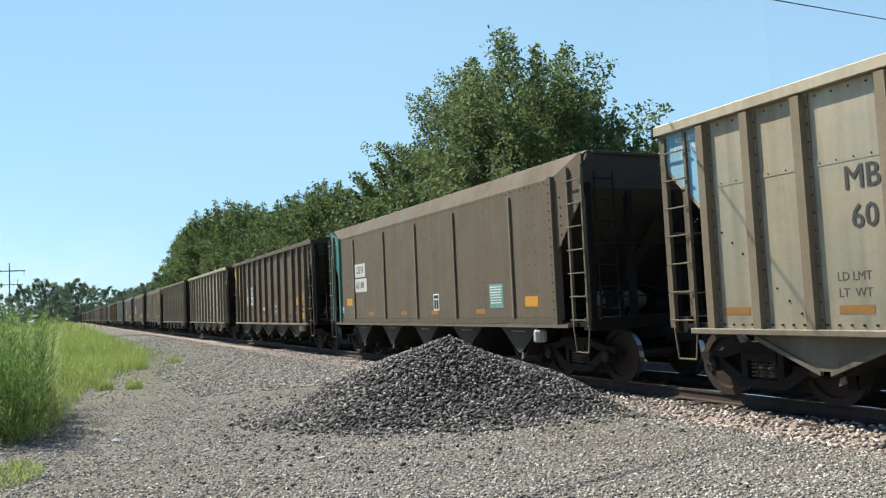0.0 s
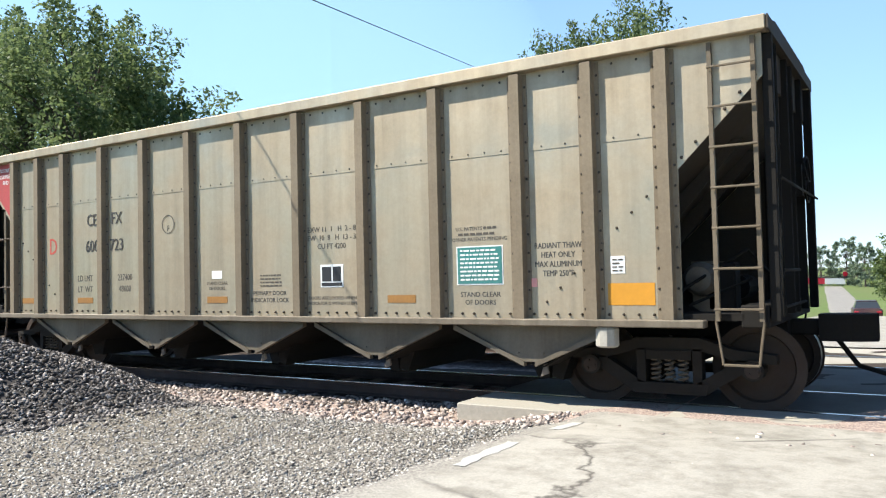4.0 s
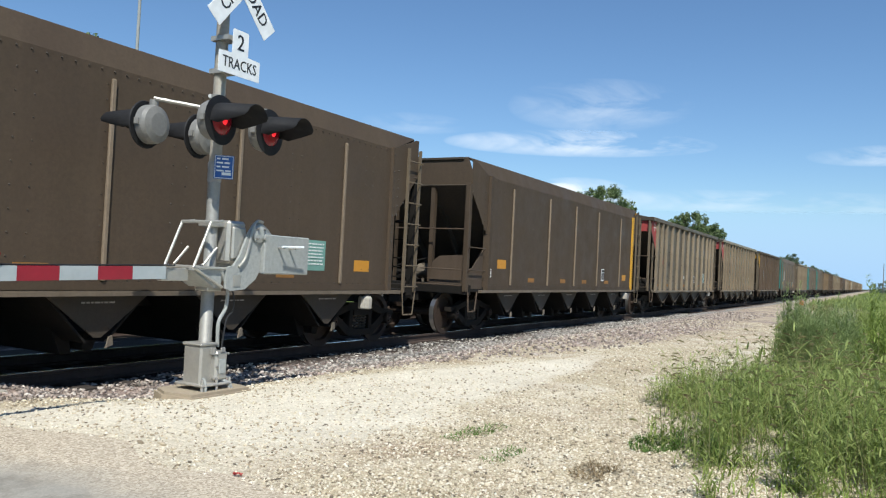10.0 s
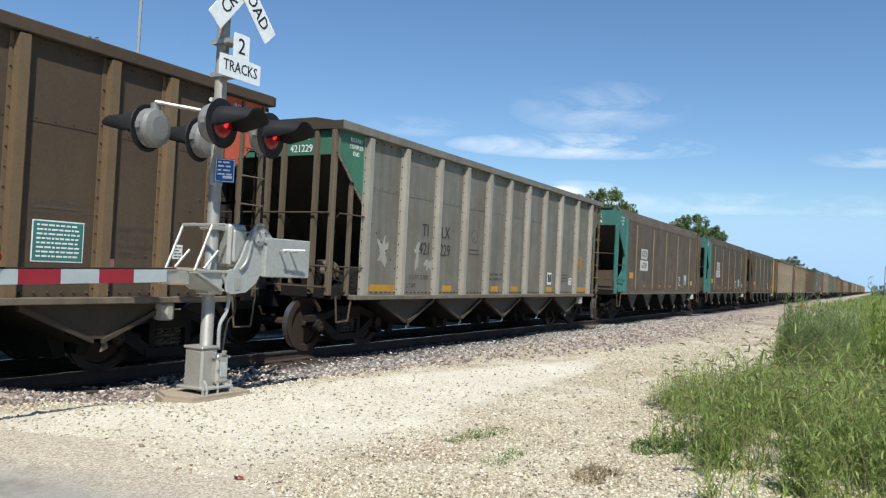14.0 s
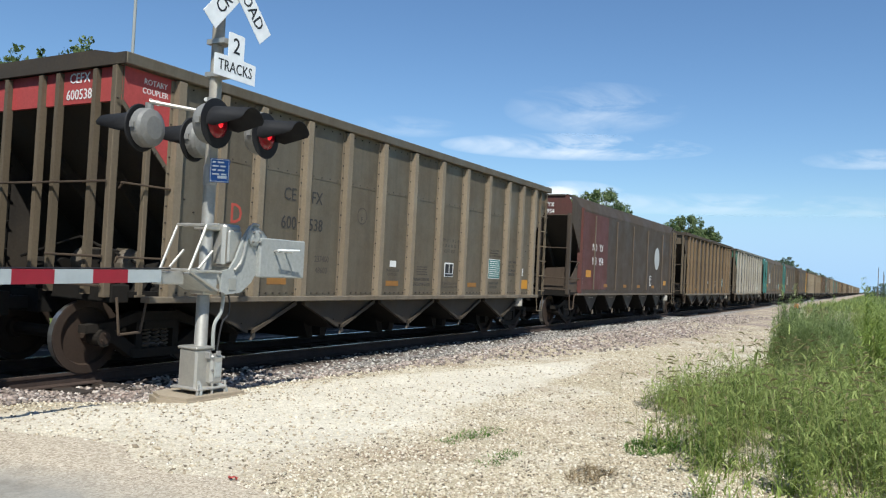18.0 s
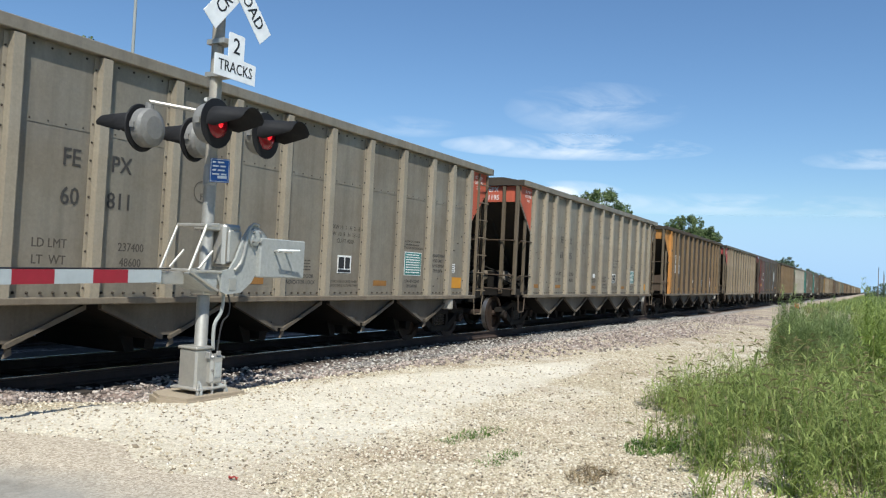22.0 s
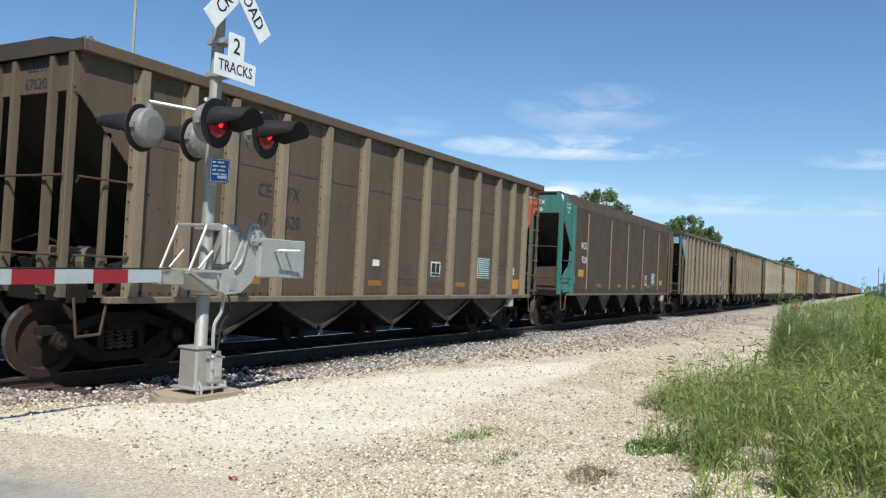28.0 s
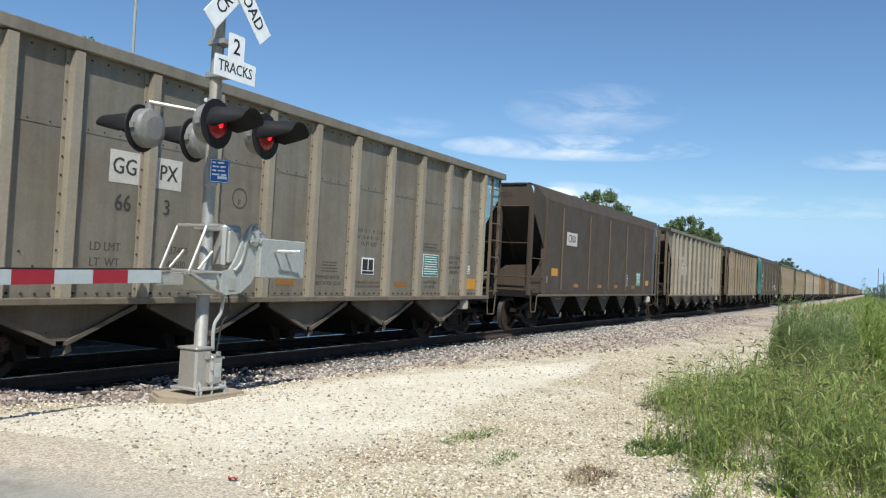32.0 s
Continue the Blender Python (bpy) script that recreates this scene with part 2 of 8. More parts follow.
def ground_z(x, y):
    """Height of the ground: a gravel lot that falls to the ballast, a level crossing, low fields beyond."""
    z = 0.10 - 0.30 * smooth_step(5.6, 7.9, y)
    road = smooth_step(-4.5, -3.3, x) * (1 - smooth_step(4.6, 6.2, x))
    z += road * (0.02 + 0.18 * smooth_step(5.6, 7.9, y)) * (1 - smooth_step(30, 40, y))
    z -= 0.25 * smooth_step(16.5, 20, y) * (1 - road)
    z -= 2.1 * smooth_step(22, 62, y) * (1 - smooth_step(12 + (y - 20) * 0.8, 25 + (y - 20) * 1.2, abs(x + 0.08 * y)) if y > 22 else 1)
    z -= 0.35 * smooth_step(60, 140, abs(x)) * (1 - smooth_step(3.5, 6.5, y))
    z += 0.03 * noise.noise((x * 0.35, y * 0.35, 3.0)) * (1 - road * 0.7) + 0.012 * noise.noise((x * 1.3, y * 1.3, 7.0))
    return z


def grid_lines(lo, hi, near, fine, coarse):
    vals, v = [], lo
    while v < hi:
        vals.append(v)
        d = abs(v) if near is None else min(abs(v - n) for n in near)
        v += fine if d < 16 else min(fine + (d - 16) * coarse, 160)
    return vals + [hi]


def ground_material():
    m, nt, b = shader("ground_cover")
    co = coords(nt)
    sep = nt.nodes.new("ShaderNodeSeparateXYZ")
    nt.links.new(co, sep.inputs[0])
    x, y = sep.outputs[0], sep.outputs[1]

    def band(v, lo, hi, wob=0.0, scale=0.35):
        if wob:
            v = math_of(nt, "ADD", v, math_of(nt, "MULTIPLY", math_of(nt, "SUBTRACT", noise_of(nt, co, scale, 4), 0.5), wob))
        n = nt.nodes.new("ShaderNodeMapRange")
        n.inputs[1].default_value, n.inputs[2].default_value = lo, hi
        nt.links.new(v, n.inputs[0])
        return n.outputs[0]

    vo = nt.nodes.new("ShaderNodeTexVoronoi")
    vo.inputs["Scale"].default_value = 75
    nt.links.new(co, vo.inputs["Vector"])
    cell = nt.nodes.new("ShaderNodeSeparateColor")
    nt.links.new(vo.outputs["Color"], cell.inputs[0])
    pick = cell.outputs[0]
    grey = ramp_of(nt, pick, [(0.0, (0.08, 0.071, 0.061)), (0.5, (0.17, 0.153, 0.132)), (1.0, (0.31, 0.285, 0.245))])
    white = ramp_of(nt, pick, [(0.0, (0.66, 0.60, 0.485)), (0.5, (0.74, 0.68, 0.565)), (1.0, (0.80, 0.745, 0.63))])
    lilac = ramp_of(nt, pick, [(0.0, (0.14, 0.13, 0.125)), (0.5, (0.29, 0.27, 0.255)), (1.0, (0.45, 0.42, 0.39))])
    pink = ramp_of(nt, pick, [(0.0, (0.16, 0.13, 0.12)), (0.5, (0.34, 0.25, 0.21)), (1.0, (0.48, 0.41, 0.36))])
    tan = ramp_of(nt, pick, [(0.0, (0.30, 0.245, 0.165)), (0.5, (0.51, 0.435, 0.305)), (1.0, (0.67, 0.59, 0.44))])
    rusty = ramp_of(nt, pick, [(0.0, (0.24, 0.165, 0.11)), (1.0, (0.46, 0.35, 0.25))])
    tan_l = ramp_of(nt, pick, [(0.0, (0.11, 0.095, 0.075)), (1.0, (0.235, 0.208, 0.168))])
    patch = ramp_of(nt, noise_of(nt, co, 0.33, 5), [(0.45, (0, 0, 0)), (0.62, (1, 1, 1))])
    left = mixed(nt, patch, grey, tan_l)
    right = mixed(nt, ramp_of(nt, noise_of(nt, co, 0.45, 5), [(0.50, (0, 0, 0)), (0.66, (0.7, 0.7, 0.7))]), tan, rusty)
    right = mixed(nt, ramp_of(nt, noise_of(nt, co, 0.75, 5), [(0.47, (0, 0, 0)), (0.64, (0.6, 0.6, 0.6))]), right, white)
    # smooth pale fines in a tongue from the mast along the ballast
    mid = math_of(nt, "SUBTRACT", 5.55, math_of(nt, "MULTIPLY", x, 0.10))
    half = math_of(nt, "SUBTRACT", 2.45, math_of(nt, "MULTIPLY", x, 0.17))
    off = math_of(nt, "DIVIDE", math_of(nt, "ABSOLUTE", math_of(nt, "SUBTRACT", y, mid)), math_of(nt, "MAXIMUM", half, 0.12))
    fines = math_of(nt, "MULTIPLY", band(off, 1.15, 0.75, 0.9, 0.7), math_of(nt, "MULTIPLY", band(x, 2.2, 5.0, 1.5), band(x, 14.0, 12.0)))
    right = mixed(nt, math_of(nt, "MULTIPLY", fines, 0.82), right, white)
    lot = mixed(nt, band(x, -1.5, 2.5, 2.0), left, right)
    ahead = math_of(nt, "ADD", y, math_of(nt, "MULTIPLY", math_of(nt, "MAXIMUM", math_of(nt, "SUBTRACT", x, 6.0), 0.0), 0.24))
    ahead = math_of(nt, "SUBTRACT", ahead, math_of(nt, "MULTIPLY", 0.55, math_of(nt, "MULTIPLY", band(x, 1.0, 3.0), band(x, 8.5, 5.6))))
    lot = mixed(nt, band(ahead, 6.7, 7.6, 1.2, 0.6), lot, mixed(nt, math_of(nt, "MULTIPLY", band(x, 1.0, 5.0), ramp_of(nt, noise_of(nt, co, 0.5, 4), [(0.4, (0, 0, 0)), (0.6, (1, 1, 1))])), mixed(nt, band(x, -7.0, -11.0), pink, left), tan))
    lot = mixed(nt, band(y, 7.1, 7.8, 0.7), lot, mixed(nt, band(x, 6.5, 11.0), pink, lilac))
    # ground past the near track darkened: coal dust and train shade put into colour
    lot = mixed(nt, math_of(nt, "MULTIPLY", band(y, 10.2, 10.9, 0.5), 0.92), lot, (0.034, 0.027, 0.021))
    soil = mixed(nt, noise_of(nt, co, 0.8, 5), (0.10, 0.115, 0.045), (0.18, 0.16, 0.09))
    grass = mixed(nt, noise_of(nt, co, 0.15, 6), soil, (0.085, 0.15, 0.035))
    verge_l = math_of(nt, "MULTIPLY", band(x, -10.0, -11.5), band(y, 0.0, -0.6, 0.8))
    verge_r = math_of(nt, "MULTIPLY", band(x, 12.0, 15.0), band(y, 1.2, 0.4, 1.2))
    far_l = math_of(nt, "MULTIPLY", band(x, -14.0, -40.0), band(y, 4.2, 3.2, 1.0))
    far_r = math_of(nt, "MULTIPLY", band(x, 45.0, 80.0), band(y, 5.0, 4.0, 1.0))
    beyond = math_of(nt, "MULTIPLY", band(y, 16.8, 17.6, 0.6), 1.0)
    behind = band(y, -6.0, -9.0, 2.0)
    green = verge_l
    for other in (verge_r, far_l, far_r, beyond, behind):
        green = math_of(nt, "MAXIMUM", green, other)
    lot = mixed(nt, 0.45, lot, ramp_of(nt, noise_of(nt, co, 22, 5, 0.8), [(0.32, (0.35, 0.34, 0.32)), (0.62, (1.15, 1.15, 1.15))]), "MULTIPLY")
    c = mixed(nt, green, lot, grass)
    c = mixed(nt, 0.3, c, ramp_of(nt, noise_of(nt, co, 1.7, 6), [(0.3, (0.5, 0.48, 0.45)), (0.7, (1, 1, 1))]), "MULTIPLY")
    nt.links.new(c, b.inputs["Base Color"])
    b.inputs["Roughness"].default_value = 0.95
    b.inputs["Specular IOR Level"].default_value = 0.1
    bumped(nt, b, noise_of(nt, co, 60, 4, 0.7), 0.35, 0.015)
    return m


def make_ground():
    xs = grid_lines(-2600, 2600, [0, -9, 9], 0.45, 0.12)
    ys = grid_lines(-900, 2600, [4, 10], 0.3, 0.12)
    verts = [(x, y, ground_z(x, y)) for y in ys for x in xs]
    n = len(xs)
    faces = [(j * n + i, j * n + i + 1, (j + 1) * n + i + 1, (j + 1) * n + i) for j in range(len(ys) - 1) for i in range(n - 1)]
    me = bpy.data.meshes.new("ground")
    me.from_pydata(verts, [], faces)
    me.materials.append(ground_material())
    for f in me.polygons:
        f.use_smooth = True
    tagged(new("ground", me), "gravel lot with grassy verges beside the track", "ground", kind="structure")


make_ground()


def make_road():
    m, nt, b = shader("worn_pavement")
    co = coords(nt)
    base = mixed(nt, noise_of(nt, co, 0.6, 6), (0.27, 0.25, 0.212), (0.40, 0.372, 0.32))
    fine = noise_of(nt, co, 60, 3)
    base = mixed(nt, 0.35, base, ramp_of(nt, fine, [(0.3, (0.4, 0.4, 0.4)), (0.7, (1, 1, 1))]), "MULTIPLY")
    vo = nt.nodes.new("ShaderNodeTexVoronoi")
    vo.feature = "DISTANCE_TO_EDGE"
    vo.inputs["Scale"].default_value = 0.55
    warp = mixed(nt, 0.30, co, noise_of(nt, co, 2.0, 5))
    nt.links.new(warp, vo.inputs["Vector"])
    crack = ramp_of(nt, vo.outputs["Distance"], [(0.0, (1, 1, 1)), (0.016, (0, 0, 0))])
    crack = math_of(nt, "MULTIPLY", crack, ramp_of(nt, noise_of(nt, co, 0.7, 3), [(0.42, (0, 0, 0)), (0.55, (1, 1, 1))]))
    base = mixed(nt, 0.6, base, ramp_of(nt, noise_of(nt, co, 3.2, 6, 0.7), [(0.36, (0.45, 0.43, 0.40)), (0.56, (1, 1, 1))]), "MULTIPLY")
    base = mixed(nt, crack, base, (0.07, 0.06, 0.05))
    sep = nt.nodes.new("ShaderNodeSeparateXYZ")
    nt.links.new(co, sep.inputs[0])
    grit = nt.nodes.new("ShaderNodeTexVoronoi")
    grit.inputs["Scale"].default_value = 75
    nt.links.new(co, grit.inputs["Vector"])
    cell = nt.nodes.new("ShaderNodeSeparateColor")
    nt.links.new(grit.outputs["Color"], cell.inputs[0])
    stones = ramp_of(nt, cell.outputs[0], [(0.0, (0.27, 0.215, 0.155)), (0.5, (0.46, 0.385, 0.285)), (1.0, (0.62, 0.545, 0.43))])
    side = math_of(nt, "ADD", sep.outputs[0], math_of(nt, "MULTIPLY", math_of(nt, "SUBTRACT", noise_of(nt, co, 0.9, 5), 0.5), 1.4))
    edge = nt.nodes.new("ShaderNodeMapRange")
    edge.inputs[1].default_value, edge.inputs[2].default_value = 2.65, 3.3
    nt.links.new(side, edge.inputs[0])
    base = mixed(nt, edge.outputs[0], base, stones)
    grey = ramp_of(nt, cell.outputs[0], [(0.0, (0.09, 0.08, 0.07)), (0.5, (0.19, 0.173, 0.15)), (1.0, (0.33, 0.305, 0.265))])
    rim = nt.nodes.new("ShaderNodeMapRange")
    rim.inputs[1].default_value, rim.inputs[2].default_value = -2.75, -3.3
    nt.links.new(side, rim.inputs[0])
    base = mixed(nt, rim.outputs[0], base, grey)
    nt.links.new(base, b.inputs["Base Color"])
    b.inputs["Roughness"].default_value = 0.9
    bumped(nt, b, fine, 0.4, 0.004)

    def strip(name, y0, y1, x0, x1, lift, mat, label, cat="road", rag=0.0):
        bm = B()
        ny, nx = max(2, int((y1 - y0) / 0.4)), 14
        vs = []
        for j in range(ny + 1):
            y = y0 + (y1 - y0) * j / ny
            a, c = x0 + rag * noise.noise((y * 1.1, 1.0, 0)), x1 + rag * noise.noise((y * 1.1, 9.0, 0))
            for i in range(nx + 1):
                x = a + (c - a) * i / nx
                past = max(0.0, y - 16.2)
                x = 0.5 + (x - 0.5) * (1 - 0.54 * smooth_step(3, 32, past)) - past * 0.106
                vs.append(bm.verts.new((x, y, ground_z(x, y) + (lift if 0 < i < nx else -0.03))))
        for j in range(ny):
            for i in range(nx):
                k = j * (nx + 1) + i
                bm.faces.new((vs[k], vs[k + 1], vs[k + nx + 2], vs[k + nx + 1]))
        tagged(part(name, bm, mat, None, smooth=True), label, cat, kind="structure")

    strip("road", -30, 8.0, -3.6, 4.1, 0.022, m, "worn pale pavement of the crossing road, cracked and gravelly", rag=0.45)
    strip("road_beyond", 16.2, 176, -3.3, 4.3, 0.03, m, "worn pale pavement of the road past the tracks", rag=0.25)
    # concrete panels between and beside the rails
    for k, (y0, y1) in enumerate(((7.98, TRACK - 0.80), (TRACK - 0.66, TRACK + 0.66), (TRACK + 0.80, TRACK_2 - 0.80), (TRACK_2 - 0.66, TRACK_2 + 0.66), (TRACK_2 + 0.80, 16.2))):
        slab = tagged(new("crossing_panel"), "pale concrete crossing panels flush with the rails", "crossing", "crossing panels", "structure")
        for i in range(4):
            x0 = -4.85 + i * 2.45
            # panels 1 and 2 darker: the shade under the train is put into their colour
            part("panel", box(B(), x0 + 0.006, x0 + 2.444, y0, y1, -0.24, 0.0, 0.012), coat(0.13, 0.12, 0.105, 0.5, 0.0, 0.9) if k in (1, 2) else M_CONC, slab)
    # worn paint
    paint = plain("road_paint", (0.40, 0.39, 0.36), 0.9)
    for y0, y1 in ((4.85, 5.75), (6.55, 7.15)):
        bm = B()
        n = 9
        a = []
        for i in range(n + 1):
            y = y0 + (y1 - y0) * i / n
            w = 0.055 + 0.035 * noise.noise((y * 7, 4, 0))
            x = -2.95 + 0.03 * noise.noise((y * 4, 2, 0))
            a.append([bm.verts.new((q, y, ground_z(q, y) + 0.0265)) for q in (x - w, x + w)])
        for p, q in zip(a, a[1:]):
            bm.faces.new((p[0], p[1], q[1], q[0]))
        tagged(part("road_line", bm, paint), "worn white painted edge line on the pavement", "road marking", "edge lines", "structure")
    survey = plain("survey_paint", (0.60, 0.40, 0.17), 0.85)
    for x, y, s in ((0.10, 6.25, 0.028), (0.46, 6.30, 0.030)):
        bm = B()
        bmesh.ops.create_circle(bm, cap_ends=True, segments=9, radius=1.0)
        for v in bm.verts:
            w = 1 + 0.4 * noise.noise((v.co.x * 2 + x * 9, v.co.y * 2, 1))
            v.co = Vector((x + v.co.x * s * w, y + v.co.y * s * 9.0 * w, 0))
            v.co.z = ground_z(v.co.x, v.co.y) + 0.031
        tagged(part("survey_mark", bm, survey), "faded orange survey paint dab on the pavement", "road marking", "survey dabs", "structure")


make_road()


def make_track(yc, nearest):
    bed_label = "railway track of steel rails on timber ties in pink-grey ballast"
    track = tagged(new("track"), bed_label, "track", "tracks", "structure")
    # ballast bed with its shoulders
    xs = grid_lines(-900, 900, [0, -9, 9], 0.6, 0.15)
    prof = [(-2.3, -0.42), (-1.75, -0.21), (-1.3, -0.19), (0, -0.20), (1.3, -0.19), (1.75, -0.21), (2.3, -0.42)]
    verts, faces = [], []
    for x in xs:
        road = smooth_step(-6.2, -5.0, x) * (1 - smooth_step(5.0, 6.2, x))
        for y, z in prof:
            verts.append((x, yc + y, z - 0.06 * road + 0.025 * noise.noise((x * 0.9, y * 2, yc))))
    n = len(prof)
    for i in range(len(xs) - 1):
        for j in range(n - 1):
            a = i * n + j
            faces.append((a, a + n, a + n + 1, a + 1))
    me = bpy.data.meshes.new("ballast_bed")
    me.from_pydata(verts, [], faces)
    m, nt, b = shader("ballast")
    co = coords(nt)
    vo = nt.nodes.new("ShaderNodeTexVoronoi")
    vo.inputs["Scale"].default_value = 17
    nt.links.new(co, vo.inputs["Vector"])
    cell = nt.nodes.new("ShaderNodeSeparateColor")
    nt.links.new(vo.outputs["Color"], cell.inputs[0])
    c = ramp_of(nt, cell.outputs[0], [(0.0, (0.13, 0.11, 0.10)), (0.5, (0.27, 0.21, 0.185)), (1.0, (0.42, 0.36, 0.32))])
    # coal dust along the track, and the shade under the train put into colour
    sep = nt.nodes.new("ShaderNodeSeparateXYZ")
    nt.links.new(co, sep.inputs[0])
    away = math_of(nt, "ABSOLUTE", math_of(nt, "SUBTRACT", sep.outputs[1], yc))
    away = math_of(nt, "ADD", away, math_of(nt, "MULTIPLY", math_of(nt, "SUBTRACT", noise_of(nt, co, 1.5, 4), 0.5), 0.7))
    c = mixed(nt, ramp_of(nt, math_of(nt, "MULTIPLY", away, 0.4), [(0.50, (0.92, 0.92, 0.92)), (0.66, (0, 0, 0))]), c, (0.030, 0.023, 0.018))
    nt.links.new(c, b.inputs["Base Color"])
    b.inputs["Roughness"].default_value = 0.95
    b.inputs["Specular IOR Level"].default_value = 0.05
    bumped(nt, b, vo.outputs["Distance"], 1.0, 0.05)
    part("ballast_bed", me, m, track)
    prof_r = [(-0.07, -0.17), (0.07, -0.17), (0.07, -0.155), (0.012, -0.135), (0.012, -0.045), (0.036, -0.035), (0.036, -0.004), (0.028, 0), (-0.028, 0), (-0.036, -0.004), (-0.036, -0.035), (-0.012, -0.045), (-0.012, -0.135), (-0.07, -0.155)]
    for s in (-1, 1):
        y = yc + s * 0.7535
        part("rail", prism(B(), [(y + u, w) for u, w in prof_r], -900, 900, "x"), M_RAIL, track)
        part("rail_head", prism(B(), [(y - 0.026, 0.0005), (y + 0.026, 0.0005), (y + 0.026, 0.004), (y - 0.026, 0.004)], -900, 900, "x"), M_RAILTOP, track, "bright worn rail head")
    tie = shared("tie", lambda: box(B(), -0.115, 0.115, -1.3, 1.3, -0.36, -0.178, 0.012))
    plate = shared("tie_plate", lambda: box(B(), -0.1, 0.1, -0.17, 0.17, -0.178, -0.166))
    if nearest:
        for k in range(-60, 70):
            x = k * 0.55 + 0.2
            if -4.9 < x < 5.0:
                continue
            part("tie", tie, M_TIE, track, m=pose(x, yc, 0.012 * math.sin(k * 7.0), 0, 0, math.sin(k * 3.3)))
            if abs(x) < 22:
                for s in (-1, 1):
                    part("tie_plate", plate, M_RUST, track, m=pose(x, yc + s * 0.7535, 0))


make_track(TRACK, True)
make_track(TRACK_2, False)


# ---- loose stones ----
def stone_shapes(n, seed):
    rng = random.Random(seed)
    shapes = []
    for _ in range(n):
        bm = B()
        bmesh.ops.create_icosphere(bm, subdivisions=1, radius=1)
        sx, sy, sz = rng.uniform(0.8, 1.3), rng.uniform(0.7, 1.1), rng.uniform(0.45, 0.8)
        for v in bm.verts:
            k = rng.uniform(0.72, 1.15)
            v.co = Vector((v.co.x * sx * k, v.co.y * sy * k, v.co.z * sz * k))
        bm.verts.ensure_lookup_table()
        shapes.append((np.array([v.co[:] for v in bm.verts]), np.array([[v.index for v in f.verts] for f in bm.faces])))
        bm.free()
    return shapes


STONES = stone_shapes(9, 4)


def chip_shapes(n, seed):
    """Small angular chips of eight faces."""
    rng = random.Random(seed)
    face = np.array([(0, 2, 4), (2, 1, 4), (1, 3, 4), (3, 0, 4), (2, 0, 5), (1, 2, 5), (3, 1, 5), (0, 3, 5)])
    base = np.array([(1, 0, 0), (-1, 0, 0), (0, 1, 0), (0, -1, 0), (0, 0, 1), (0, 0, -1)], float)
    return [(np.array([[c * rng.uniform(0.75, 1.35) + rng.uniform(-0.3, 0.3) for c in v] for v in base]) * (1.15, 0.95, 0.7), face) for _ in range(n)]


CHIPS = chip_shapes(14, 6)


def scatter(name, spots, material, label, category, kind="stuff", shapes=None):
    """Stones as real geometry in one mesh; spots: x, y, z, size."""
    rng = random.Random(len(spots))
    vs, fs, base = [], [], 0
    for x, y, z, s in spots:
        v, f = (shapes or STONES)[rng.randrange(len(shapes or STONES))]
        e = Euler((rng.uniform(-0.6, 0.6), rng.uniform(-0.6, 0.6), rng.uniform(0, 6.28))).to_matrix()
        vs.append(v @ np.array(e).T * s + (x, y, z))
        fs.append(f + base)
        base += len(v)
    vs, fs = np.concatenate(vs), np.concatenate(fs)
    me = bpy.data.meshes.new(name)
    me.vertices.add(len(vs))
    me.vertices.foreach_set("co", vs.astype(np.float32).ravel())
    me.loops.add(fs.size)
    me.loops.foreach_set("vertex_index", fs.astype(np.int32).ravel())
    me.polygons.add(len(fs))
    me.polygons.foreach_set("loop_start", np.arange(0, fs.size, 3, dtype=np.int32))
    me.update(calc_edges=True)
    me.materials.append(material)
    return tagged(new(name, me), label, category, kind=kind)


def stone_material(name, stops):
    m, nt, b = shader(name)
    r = nt.nodes.new("ShaderNodeNewGeometry").outputs["Random Per Island"]
    c = ramp_of(nt, r, stops)
    c = mixed(nt, 0.3, c, ramp_of(nt, noise_of(nt, coords(nt), 40, 4), [(0.3, (0.45, 0.45, 0.45)), (0.7, (1, 1, 1))]), "MULTIPLY")
    nt.links.new(c, b.inputs["Base Color"])
    b.inputs["Roughness"].default_value = 0.85
    b.inputs["Specular IOR Level"].default_value = 0.2
    return m


M_STONE_GREY = stone_material("grey_stone", [(0.0, (0.10, 0.089, 0.078)), (0.35, (0.24, 0.216, 0.188)), (0.75, (0.43, 0.398, 0.35)), (1.0, (0.62, 0.583, 0.52))])
M_STONE_WHITE = stone_material("limestone", [(0.0, (0.13, 0.105, 0.08)), (0.15, (0.34, 0.275, 0.19)), (0.45, (0.56, 0.48, 0.35)), (0.8, (0.71, 0.635, 0.50)), (1.0, (0.82, 0.765, 0.65))])
M_STONE_PINK = stone_material("pink_ballast", [(0.0, (0.11, 0.09, 0.08)), (0.35, (0.27, 0.225, 0.195)), (0.7, (0.44, 0.355, 0.305)), (1.0, (0.61, 0.55, 0.49))])
M_STONE_DARK = stone_material("dark_trap_rock", [(0.0, (0.048, 0.042, 0.038)), (0.5, (0.13, 0.115, 0.104)), (0.8, (0.235, 0.21, 0.19)), (1.0, (0.42, 0.38, 0.345))])

# pile of dark rock beside the track
PILE = (-9.5, 4.75)


def pile_z(x, y):
    dx, dy = x - PILE[0], y - PILE[1]
    u, w = dx * 0.44 + dy * 0.90, dx * 0.90 - dy * 0.44
    r = math.hypot(u / (2.75 if u < 0 else 2.6), w / 2.0) + 0.10 * noise.noise((x * 0.9, y * 0.9, 5.0))
    core = max(0.0, 1 - r)
    return 1.05 * core ** 1.12 - 0.05


